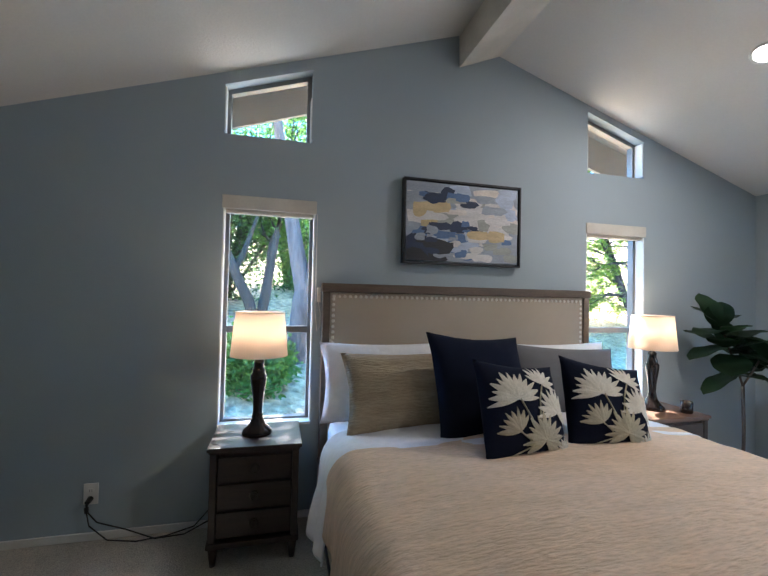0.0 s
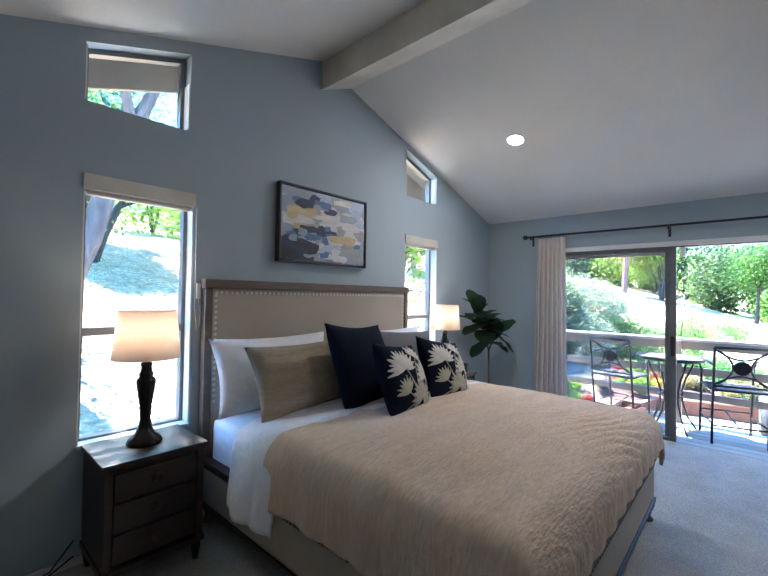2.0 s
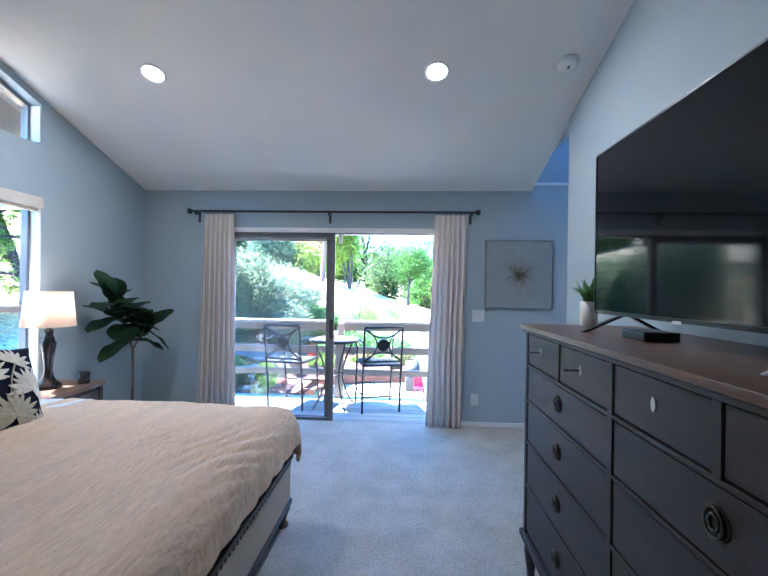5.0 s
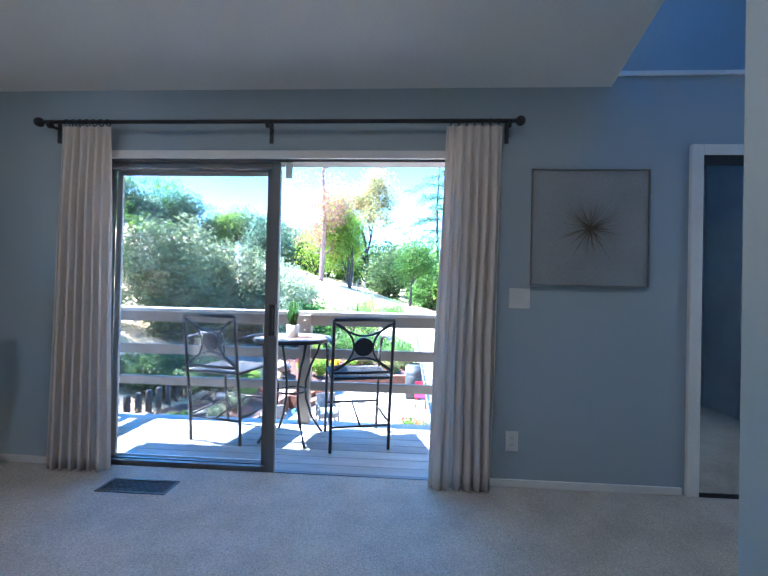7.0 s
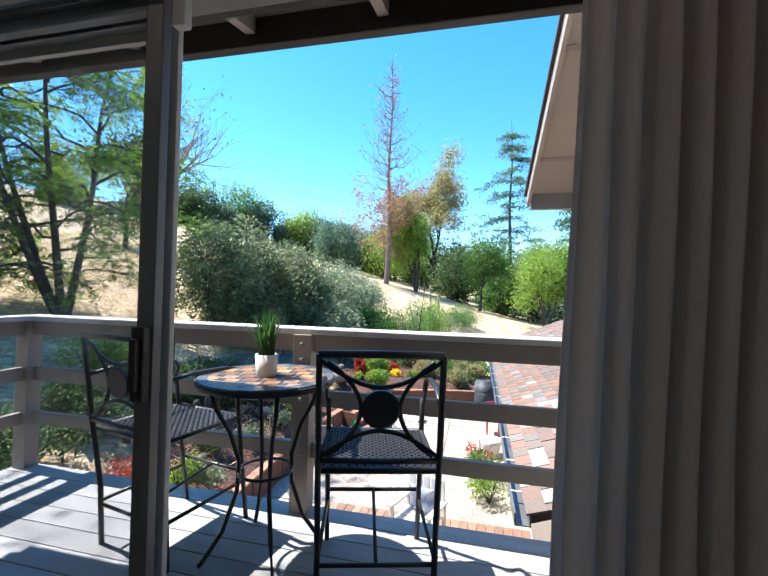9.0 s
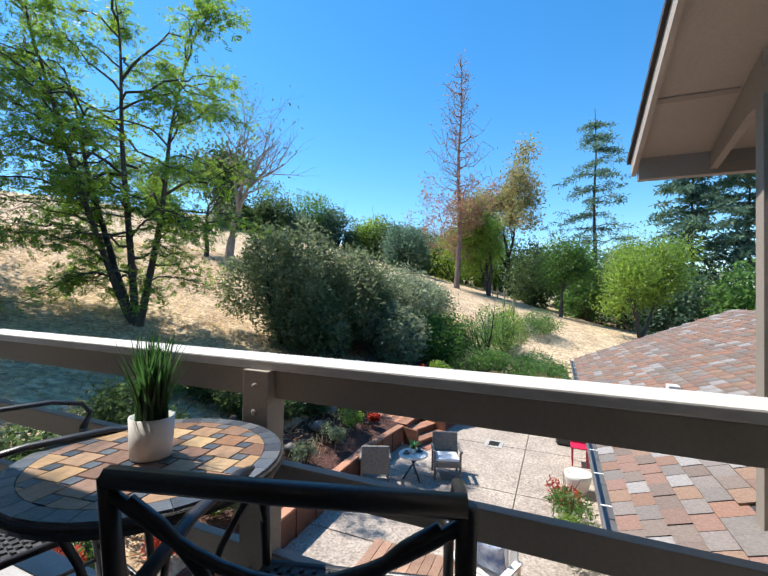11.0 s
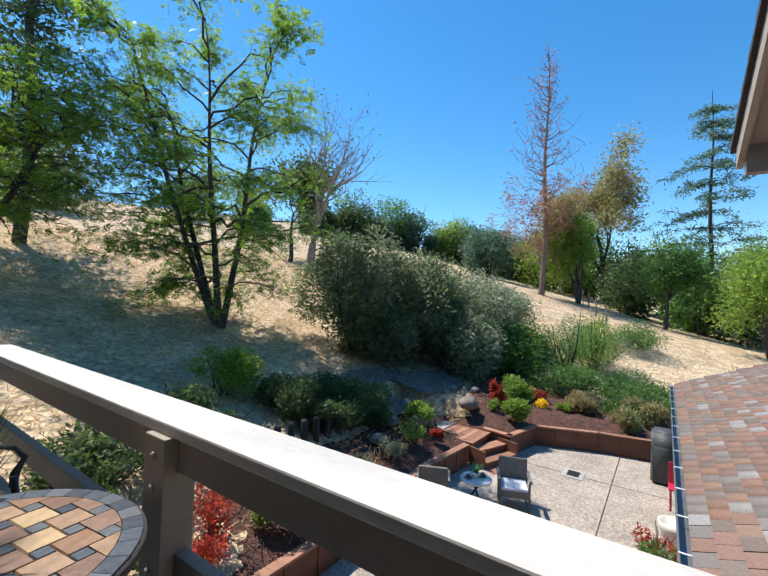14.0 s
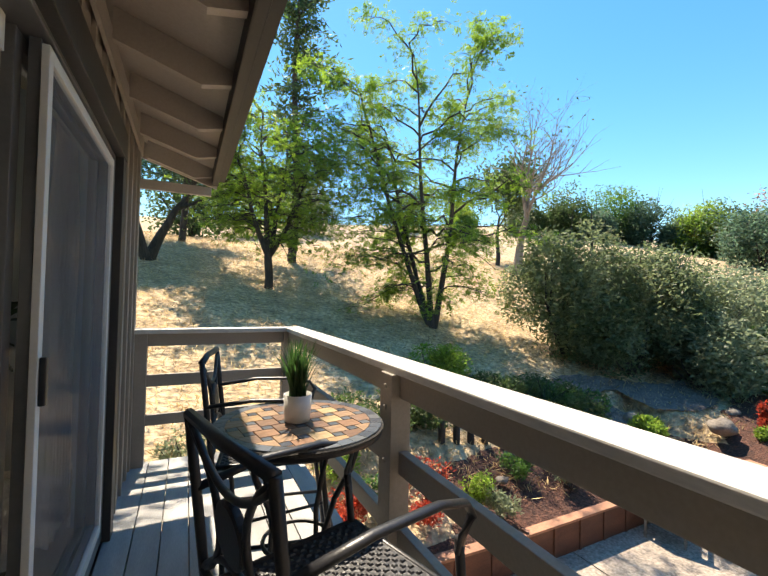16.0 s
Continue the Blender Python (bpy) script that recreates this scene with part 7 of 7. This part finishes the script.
def locust(name, base, stems, reach, seed, label, leaves, low=0.2, trunk_r=0.12, branches=30, fork=0.0, leafmat=None):
    """An airy tree: slender leaders with arching side branches, hung with feathered leaves."""
    rng = np.random.default_rng(seed)
    t = thing(name, label, "tree")
    b = np.array(base, float)
    polys, sites = [], []
    if fork:
        polys.append(([b + np.array([0.04 * math.sin(q), 0, fork * q / 4 - 0.2]) for q in range(6)], [trunk_r * k for k in (1.8, 1.5, 1.4, 1.4, 1.35, 0.9)]))
    for dx, dy, h in stems:
        n = 14
        w1, w2 = rng.uniform(0, 6, 2)
        lead = [b + np.array([dx * (q / n) ** 0.85 + 0.1 * math.sin(w1 + q * 0.7) * q / n, dy * (q / n) ** 0.85 + 0.1 * math.sin(w2 + q * 0.6) * q / n, fork - 0.2 + (h - fork) * q / n]) for q in range(n + 1)]
        polys.append((lead, [trunk_r * (1 - 0.93 * q / n) + 0.006 for q in range(n + 1)]))
        sites.extend(lead[-3:])
        for k in range(branches):
            f = low + (0.99 - low) * (k + rng.uniform(0, 1)) / branches
            i = min(int(f * n), n - 1)
            p = lead[i] + (lead[i + 1] - lead[i]) * (f * n - i)
            a = math.atan2(dy, dx) + rng.normal() * 1.3 if rng.uniform() < 0.7 else rng.uniform(0, 2 * math.pi)
            ln = reach * rng.uniform(0.45, 1.1) * (0.5 + 0.6 * math.sin(math.pi * min(1, 0.15 + 0.72 * f)))
            up = rng.uniform(0.1, 0.6) + 0.6 * f
            line = [p]
            for q in range(1, 8):
                g = q / 7
                line.append(p + np.array([math.cos(a + 0.25 * math.sin(3 * g + k)) * ln * g, math.sin(a + 0.25 * math.sin(3 * g + k)) * ln * g, ln * (up * g - 0.55 * g * g)]) + rng.normal(size=3) * 0.035 * ln)
            r0 = 0.014 + 0.011 * ln
            polys.append((line, [r0 * (1 - 0.85 * q / 7) for q in range(8)]))
            sites.extend(line[4:])
            for q in (2, 3, 4, 5, 6, 7):
                for _ in range(2):
                    a2, l2 = a + rng.normal() * 1.0, ln * rng.uniform(0.16, 0.36)
                    twig = [line[q] + np.array([math.cos(a2) * l2 * g, math.sin(a2) * l2 * g, l2 * (0.35 * g - 0.6 * g * g)]) for g in (0, 0.35, 0.7, 1.0)]
                    polys.append((twig, [0.009, 0.007, 0.005, 0.003]))
                    sites.extend(twig[1:])
    quads("trunk", *limb_mesh(polys, 6), DARKBARK, t, smooth=True)
    sites = np.array(sites)
    c = sites[rng.integers(0, len(sites), leaves)] + rng.normal(size=(leaves, 3)) * np.array([0.2, 0.2, 0.16])
    quads("crown", *compound_leaves(c, rng), leafmat or G_BRIGHT, t)
    return t


locust("locust_tree", (13.2, 12.85, gz1(13.2, 12.85)), [(-2.6, 1.9, 10.0), (-0.9, 0.3, 10.6), (0.9, -0.7, 9.8), (-1.2, 2.2, 8.4)], 2.9, 3, "three-stemmed airy green locust tree on the dry slope", 11500, 0.13, 0.12, 26)
locust("locust_tree", (7.8, 16.8, gz1(7.8, 16.8)), [(-1.6, -0.3, 6.2), (0.9, 0.8, 7.0), (1.8, -0.2, 5.6), (-0.4, 0.4, 7.6)], 2.4, 8, "fork-trunked green locust tree on the slope", 6500, 0.13, 0.12, 24, 1.5)
tree("oak_tree", (3.3, 20.0, gz1(3.3, 20)), 7.5, [(-0.3, -0.1, 1), (0.25, 0.1, 1)], G_DARK, 5, "dark-trunked oak tree high on the slope", 7000, (0.2, 0.09), 0.5, 3, 0.85, 0.2, 0.26, 0.2, DARKBARK, 0.38)
tree("oak_tree", (0.5, 9.4, gz1(0.5, 9.4)), 10.5, [(-0.5, 0.1, 1), (0.26, 0.0, 1)], G_MID, 12, "thick rough-barked oak close to the window", 34000, (0.13, 0.06), 0.5, 3, 0.8, 0.25, 0.2, 0.2, GREYBARK, 0.4, fork=1.3, wide=3.6, centre=(0.9, -1.2))
tree("oak_tree", (-0.35, 11.2, gz1(-0.35, 11.2)), 8.0, [(-0.4, 0.0, 1), (0.1, 0.2, 1)], G_MID, 14, "leaning oak behind another by the window", 20000, (0.15, 0.07), 0.55, 3, 0.8, 0.25, 0.16, 0.2, DARKBARK, 0.42)
tree("bare_tree", (26.0, 21.8, gz1(26, 21.8)), 13.0, [(0.05, 0.05, 1)], G_DARK, 17, "nearly bare grey tree with fine upward twigs", 160, (0.25, 0.1), 0.4, 4, 0.7, 0.28, 0.36, 0.2, PALEBARK, 0.34, (3, 5), 5.4)
tree("oak_tree", (27.5, 25.5, gz1(27.5, 25.5)), 8.0, [(0.1, 0.0, 1)], G_DARK, 18, "dark green oak behind the bare tree", 4500, (0.4, 0.18), 0.8, 3, 0.8, 0.2, 0.2, 0.1, DARKBARK, 0.35)
tree("maple_tree", (45.4, 7.0, gz1(45.4, 7.0)), 9.6, [(0.0, 0.0, 1), (0.3, 0.25, 1), (-0.1, -0.3, 1)], G_LIME, 21, "layered light green tree on the slope", 15000, (0.3, 0.12), 0.5, 3, 0.95, 0.0, 0.22, 0.1, DARKBARK, 0.26)
tree("cypress_tree", (60.6, 6.5, gz1(60.6, 6.5)), 17.5, [(0.0, 0.0, 1)], G_GOLD, 23, "tall olive-gold tree with an open crown", 15000, (0.4, 0.17), 0.75, 3, 0.9, 0.25, 0.4, 0.1, DARKBARK, 0.4)
tree("willow_tree", (36.6, -4.5, gz1(36.6, -4.5)), 7.0, [(0.15, 0.2, 1), (-0.3, 0.1, 1), (0.1, -0.4, 1)], G_LIME, 25, "wide light green round-crowned tree", 24000, (0.24, 0.08), 0.6, 3, 0.95, 0.0, 0.16, 0.5, DARKBARK, 0.34)
tree("oak_tree", (41.0, 0.5, gz1(41.0, 0.5)), 6.0, [(0.2, 0.1, 1)], G_MID, 26, "small dark green tree beside the fence", 11000, (0.24, 0.1), 0.7, 3, 0.85, 0.1, 0.17, 0.2, DARKBARK, 0.36)
FAR = [(52, 40, 7), (58, 37, 8), (47, 43, 5), (60, 33, 6.5), (64, 29, 7), (62, 25, 6.5), (66, 22, 7), (60, 20, 6), (70, 18, 8), (72, 9, 9), (62, 4, 8), (58, -1, 7), (55, -6, 8), (48, -6, 8), (70, 0, 10), (33, 52, 6), (40, 47, 5), (18, 48, 8), (52, 18, 6), (57, 13, 7), (50, 3, 6), (46, -2, 5), (52, -8, 8), (44, -8, 6), (62, 10, 9), (68, 14, 9), (41, -12, 6), (38, -14, 6), (44, -20, 8), (12, 40, 7), (5, 36, 7), (-2, 34, 7)]
FAR_SHRUBS = []
rf = random.Random(6)
FAR += [(a[0] * f + b[0] * (1 - f) + rf.uniform(-3, 3), a[1] * f + b[1] * (1 - f) + rf.uniform(-3, 3), rf.uniform(2.2, 5.0)) for a, b in zip(FAR[:9], FAR[1:10]) for f in (0.25, 0.5, 0.75)]
for k, (x, y, h) in enumerate(FAR):
    FAR_SHRUBS.append((x, y, h, (G_DARK, G_MID, G_GREY, G_BLUE, G_LIME)[k % 5], k, ("dark green oak on the far ridge", "mid green leafy tree on the far hillside", "grey-green rounded tree on the far hillside", "blue-green tree on the far slope", "bright green tree on the far slope")[k % 5]))


def spire(name, base, height, leafmat, seed, label, levels, reach, leaves, leaf, dead=False, droop=0.2, low_=0.12):
    """A straight-stemmed conifer with whorls of branches."""
    rng = np.random.default_rng(seed)
    t = thing(name, label, "tree")
    b = np.array(base, float)
    polys, pts_ = [], []
    stem = [b + np.array([0.15 * math.sin(q), 0.1 * math.cos(q * 1.3), height * q / 9]) for q in range(10)]
    polys.append((stem, [0.012 * height * (1 - 0.97 * q / 9) + 0.015 for q in range(10)]))
    for i in range(levels):
        f = low_ + (0.98 - low_) * i / levels
        z = height * f
        for k in range(rng.integers(4, 7)):
            a, ln = rng.uniform(0, 2 * np.pi), reach * (1 - f) ** 0.75 * rng.uniform(0.45, 1.1) + 0.25
            p = b + np.array([0, 0, z + rng.uniform(-0.2, 0.2)])
            line = [p]
            for q in range(1, 6):
                g = q / 5
                up_ = (0.1 * g + 0.55 * g * g if dead else -droop * g * g + 0.12 * g)
                line.append(p + np.array([math.cos(a) * ln * g, math.sin(a) * ln * g, ln * up_]) + rng.normal(size=3) * 0.08 * ln * 0.5)
            polys.append((line, [(0.04 if dead else 0.035) * (1 - 0.8 * q / 5) * (0.5 + height / 40) for q in range(6)]))
            if dead:
                for q in (2, 3, 4, 5):
                    e = line[q] + rng.normal(size=3) * 0.28 * ln * 0.6 + np.array([0, 0, 0.15 * ln])
                    polys.append(([line[q], (line[q] + e) / 2 + rng.normal(size=3) * 0.04, e], [0.02, 0.016, 0.01]))
                    pts_.append((e, f))
            else:
                pts_.extend((x, f) for x in line[1:])
    quads("trunk", *limb_mesh(polys, 5), REDBARK if dead else DARKBARK, t, smooth=True)
    c = np.array([p for p, f in pts_])
    fr = np.array([f for p, f in pts_])
    wgt = np.where(fr < 0.36, 1.0, 0.05) if dead else np.ones(len(c))
    pick = rng.choice(len(c), leaves, p=wgt / wgt.sum())
    c = c[pick] + rng.normal(size=(leaves, 3)) * np.array([0.3, 0.3, 0.09 if not dead else 0.35])
    quads("needles", *leaf_mesh(c, *leaf, rng, 0.2), leafmat, t)
    return t


spire("dead_conifer", (42.4, 9.4, gz1(42.4, 9.4)), 22.5, G_BROWN, 31, "tall dying conifer with bare upper branches", 24, 4.4, 5200, (0.34, 0.09), True)
spire("cedar_tree", (54.8, -3.0, gz1(54.8, -3.0)), 23.5, G_BLUE, 32, "tall blue-green cedar with tiered branches", 14, 8.0, 9000, (0.5, 0.1), droop=0.3)
spire("pine_tree", (47.7, -10.1, gz1(47.7, -10.1)), 18.5, G_BLUE, 27, "tall grey-green pine behind the roof", 18, 7.0, 12000, (0.55, 0.14), low_=0.15)
spire("pine_tree", (48.5, -14.3, gz1(48.5, -14.3)), 18.0, G_BLUE, 28, "tall grey-green pine behind the roof", 18, 7.0, 12000, (0.55, 0.14), low_=0.12)
spire("fir_tree", (10.3, 23.4, gz1(10.3, 23.4)), 22.0, G_DARK, 33, "tall dark evergreen behind the locust trees", 26, 4.6, 9000, (0.42, 0.12), low_=0.17)
spire("fir_tree", (4.5, 27.0, gz1(4.5, 27.0)), 17.0, G_BLUE, 36, "tall dark evergreen high on the slope", 24, 4.8, 11000, (0.5, 0.14), low_=0.2)


def shrub(name, at, size, leafmat, seed, label, leaves, leaf, category="shrub", stems=14, hang=-0.1, lumps=9):
    """A bush: stems from the ground and a lumpy cloud of leaves."""
    rng = np.random.default_rng(seed)
    t = thing(name, label, category)
    at, size = np.array(at, float), np.array(size, float)
    polys = []
    for k in range(stems):
        e = at + rng.normal(size=3) * size * np.array([0.45, 0.45, 0.15]) + np.array([0, 0, size[2] * rng.uniform(0.6, 1.1)])
        m_ = (at + e) / 2 + rng.normal(size=3) * 0.1 * size
        polys.append(([at + np.array([0, 0, -0.05]), m_, e], [0.012 * size[2] + 0.004, 0.01 * size[2] + 0.003, 0.003]))
    quads("branchwork", *limb_mesh(polys, 5), DARKBARK, t)
    d = rng.normal(size=(lumps, 3))
    d /= np.linalg.norm(d, axis=1)[:, None]
    cen = at + np.array([0, 0, size[2] * 0.5]) + d * size * np.array([0.6, 0.6, 0.32])
    which = rng.integers(0, lumps, leaves)
    v = rng.normal(size=(leaves, 3))
    v /= np.linalg.norm(v, axis=1)[:, None]
    c = cen[which] + v * size * np.array([0.5, 0.5, 0.34]) * rng.uniform(0.55, 1.08, (leaves, 1)) * (0.75 + 0.5 * ((which * 37) % 10) / 10)[:, None]
    c[:, 2] = np.maximum(c[:, 2], at[2] + 0.02)
    quads("foliage", *leaf_mesh(c, *leaf, rng, hang), leafmat, t)
    return t


for k, (x, y, r, h) in enumerate(((-1.4, 13.6, 2.0, 4.6), (0.5, 15.2, 1.5, 4.2), (-3.4, 12.4, 2.0, 4.4), (-0.3, 8.0, 0.8, 1.1))):
    shrub("thicket_shrub", (x, y, gz1(x, y) - 0.1), (r, r, h), G_MID if k % 2 else G_DARK, 210 + k, "dense shaded green thicket beneath the oaks", int(9000 * r), (0.14, 0.055), hang=0.0, lumps=20)
for x, y, h, m_, k, lab in FAR_SHRUBS:
    shrub("hillside_tree", (x, y, gz1(x, y) - 0.3), (h * 0.55, h * 0.55, h), m_, 40 + k, lab, 5200, (0.4, 0.18), "tree", 7, 0.0, 17)
for k, (x, y, r, h, m_, n_l) in enumerate(((17.0, 10.2, 2.4, 4.4, G_OLIVE, 44000), (19.6, 9.0, 2.4, 3.7, G_OLIVE, 44000), (22.4, 8.2, 2.8, 3.5, G_GREY, 40000), (19.4, 7.0, 1.6, 2.3, G_GREY, 20000), (24.6, 7.0, 1.9, 2.7, G_GREY, 18000), (21.8, 5.6, 1.5, 2.2, G_MID, 16000), (17.8, 8.3, 1.5, 2.2, G_OLIVE, 18000))):
    shrub("hedge_shrub", (x, y, gz1(x, y) - 0.1), (r, r, h), m_, 70 + k, ("dense grey-green shrub mounded on the slope" if m_ is G_GREY else "dense dark olive-green shrub mounded on the slope"), int(n_l * 0.7), (0.19, 0.065), hang=-0.1, lumps=15)
for k, (x, y, r, h, m_, lab) in enumerate(((16.9, 3.95, 0.36, 0.6, G_LIME, "soft yellow-green shrub by the planter corner"), (18.5, 1.3, 0.5, 0.75, G_GOLD, "russet-tipped rounded shrub in the bed"), (22.8, 1.4, 1.2, 1.0, G_MID, "spreading green shrub past the patio"), (24.8, 3.0, 1.3, 2.4, G_LIME, "upright yellow-green shrub at the slope foot"), (11.8, 6.5, 0.7, 0.7, G_DARK, "dark trailing shrub above the bed"), (12.8, 6.3, 0.7, 0.7, G_DARK, "dark trailing shrub above the bed"), (17.4, 4.7, 0.18, 0.8, F_RED, "narrow red-leaved plant in the bed"), (22.6, 3.6, 1.4, 2.6, G_MID, "upright leafy green shrub at the slope foot"), (26.5, 3.2, 1.6, 1.6, G_GREY, "grey-green shrub at the slope foot"), (30, 2.0, 1.6, 1.3, G_MID, "low green shrub on the slope"), (20.6, 3.3, 1.3, 1.2, G_MID, "spreading green shrub behind the bed"), (20.4, 1.2, 1.4, 1.1, G_MID, "spreading green shrub past the patio"), (19.2, 2.6, 0.5, 0.7, G_GOLD, "russet-tipped rounded shrub in the bed"), (18.6, 4.4, 0.5, 0.75, G_LIME, "soft yellow-green shrub in the bed"), (19.6, 0.9, 0.6, 0.85, G_GOLD, "russet-tipped rounded shrub in the bed"),
                                          (10.6, 8.6, 0.8, 1.1, G_LIME, "yellow-green shrub on the hillside edge"), (11.6, 7.4, 0.9, 0.8, G_DARK, "dark trailing shrub above the bed"), (12.6, 7.2, 0.9, 0.8, G_DARK, "dark trailing shrub above the bed"), (13.6, 6.9, 0.8, 0.7, G_MID, "green shrub above the steps"), (9.2, 7.2, 0.9, 0.9, G_DARK, "dark green shrub under the balcony rail"), (7.6, 6.6, 0.9, 0.8, G_DARK, "dark green shrub beside the balcony"), (14.2, 5.6, 0.35, 0.5, G_LIME, "small yellow-green shrub by the steps"))):
    z = gz1(x, y)
    shrub("garden_shrub", (x, y, max(z, -2.12) - 0.04), (r, r, h), m_, 90 + k, lab, int(2600 + 2200 * r), (0.11, 0.04), hang=-0.2, lumps=8)
for k, (x, y, s, m_, lab) in enumerate(((8.3, 5.3, 0.42, F_RED, "red-leaved barberry bush in the bed"), (8.0, 4.9, 0.3, F_RED, "red-leaved barberry bush in the bed"), (8.9, 5.1, 0.34, G_LIME, "lime green small shrub in the bed"), (9.3, 4.85, 0.3, G_GREY, "silvery green small plant in the bed"), (11.0, 5.0, 0.32, G_GREY, "silvery wispy plant in the bed"), (10.2, 5.5, 0.28, G_MID, "small green plant in the bed"), (12.2, 5.1, 0.3, G_GREY, "silvery wispy plant in the bed"), (13.2, 5.2, 0.32, G_LIME, "lime green tuft in the bed"), (7.3, 5.2, 0.3, G_MID, "small green plant in the bed"), (18.5, 3.6, 0.2, F_YEL, "mound of yellow flowers in the bed"), (18.7, 3.0, 0.24, G_LIME, "lime green tuft in the bed"), (17.5, 4.7, 0.3, F_RED, "red flax plant in the bed"), (19.2, 3.9, 0.28, F_RED, "red flax plant in the bed"), (17.0, 4.6, 0.2, G_LIME, "small bright green plant in the bed"), (13.9, 4.9, 0.15, F_RED, "small red flowers by the wall"),
                                       (12.2, 0.45, 0.42, G_MID, "green rose bush by the eave"), (13.0, 0.5, 0.36, F_RED, "red-flowering bush by the eave"), (11.3, 0.35, 0.42, G_LIME, "bright green ground plant by the eave"), (6.8, 5.0, 0.3, F_RED, "red-flowering plant beneath the rail"), (5.6, 6.0, 0.42, G_LIME, "yellow-green spurge by the house"), (5.1, 5.4, 0.4, G_MID, "leafy green plant by the house"), (4.9, 6.2, 0.36, G_GREY, "silvery plant by the house"), (7.0, 5.9, 0.35, G_LIME, "yellow-green spurge by the house"))):
    z = max(gz1(x, y), -2.12) if y > 1 else PATZ + 0.02
    shrub("bedding_plant", (x, y, z), (s, s, s * 1.35), m_, 130 + k, lab, 900, (0.075, 0.03), "plant", 8, -0.3, 6)
for k in range(11):
    x, y = 9.3 + 0.33 * k, 6.5 - 0.02 * k
    z = gz1(x, y)
    bm = bmesh.new()
    lathe(bm, [(0.07, -0.3), (0.07, 0.42), (0.05, 0.46)], (x, y, z), 10)
    tagged(part("edging_log", bm, DARKBARK, smooth=True), "upright dark log edging the slope", "log edging", "log edging")
for k in range(7):
    x, y = 33.0 + 5 * k, 3.4 + 1.2 * k
    z = gz1(x, y)
    bm = bmesh.new()
    tube(bm, [(x, y, z - 0.2), (x, y, z + 1.3)], 0.06, 6)
    tagged(part("fence_post", bm, PALEBARK), "grey wooden fence post on the hillside", "fence post", "hillside fence posts")
# dry twigs and straw tufts on the near slope
rngs = np.random.default_rng(77)
n_t = 60000
sx_, sy_ = rngs.uniform(2, 30, n_t), rngs.uniform(5, 30, n_t)
sz_ = ground_z(sx_, sy_) + np.array([noise.noise((a * 0.35, b * 0.35, 0)) * 0.12 + noise.noise((a * 1.4, b * 1.4, 3)) * 0.04 for a, b in zip(sx_, sy_)])
v_, f_ = leaf_mesh(np.stack([sx_, sy_, sz_], 1), 0.2, 0.022, rngs, -0.5)
STRAW = leafy("dry_straw", (0.5, 0.37, 0.2), (0.4, 0.28, 0.15))
tagged(quads("straw_tufts", v_, f_, STRAW), "dry straw tufts scattered over the slope", "dry grass", kind="stuff")

# shingles of the lower roof, nearest ones singly
SHING = [(0.21, 0.125, 0.09), (0.18, 0.14, 0.118), (0.235, 0.15, 0.105), (0.17, 0.148, 0.135), (0.245, 0.135, 0.095), (0.2, 0.17, 0.155), (0.27, 0.25, 0.24), (0.19, 0.12, 0.095), (0.16, 0.12, 0.1), (0.225, 0.135, 0.105)]
SH_OBJ, SH_ISL = ramped("mixed_brown_grey_shingle", SHING, 0.85, "object", 60, 0.5), ramped("mixed_brown_grey_shingle_far", SHING, 0.85, "island", 60, 0.5)
SW, SLN, tilt = 0.2, 0.14, math.atan(RS)
bm = bmesh.new()
w2 = SW / 2 - 0.004
vs = [bm.verts.new(p) for p in ((-w2, 0, 0), (w2, 0, 0), (w2, SLN + 0.05, -0.012), (-w2, SLN + 0.05, -0.012), (-w2, 0, 0.016), (w2, 0, 0.016), (w2, SLN + 0.05, 0.0), (-w2, SLN + 0.05, 0.0))]
for f in ((4, 5, 6, 7), (0, 1, 5, 4), (1, 2, 6, 5), (3, 0, 4, 7)):
    bm.faces.new([vs[i] for i in f])
sme = bpy.data.meshes.new("shingle")
bm.to_mesh(sme)
base_v = np.array([v.co[:] for v in bm.verts])
bm.free()
sme.materials.append(SH_OBJ)
far_v, far_f, nf = [], [], 0
rsh = random.Random(2)
for row in range(25):
    off = (row % 2) * 0.5 + rsh.uniform(-0.1, 0.1)
    s_ = row * SLN
    y, z = GY + 0.03 - s_ * math.cos(tilt), GZ + 0.006 + (s_ - 0.03) * math.sin(tilt)
    col = 0
    while True:
        x = 6.45 + (col + off) * SW
        col += 1
        if x > 16.05:
            break
        if x < 7.6 and y < WG + 0.12:
            continue
        m = Matrix.Translation((x, y, z + rsh.uniform(0, 0.006))) @ Matrix.Rotation(math.pi, 4, "Z") @ Matrix.Rotation(tilt, 4, "X")
        if x < 9.1:
            o = new("shingle", sme)
            o.parent, o.matrix_world = low_roof, m
        else:
            mm_ = np.array(m)
            far_v.append(base_v @ mm_[:3, :3].T + mm_[:3, 3])
            far_f.append(np.array([(4, 5, 6, 7), (0, 1, 5, 4), (1, 2, 6, 5), (3, 0, 4, 7)]) + 8 * nf)
            nf += 1
tagged(quads("shingles", np.concatenate(far_v), np.concatenate(far_f), SH_ISL, low_roof), kind="stuff")
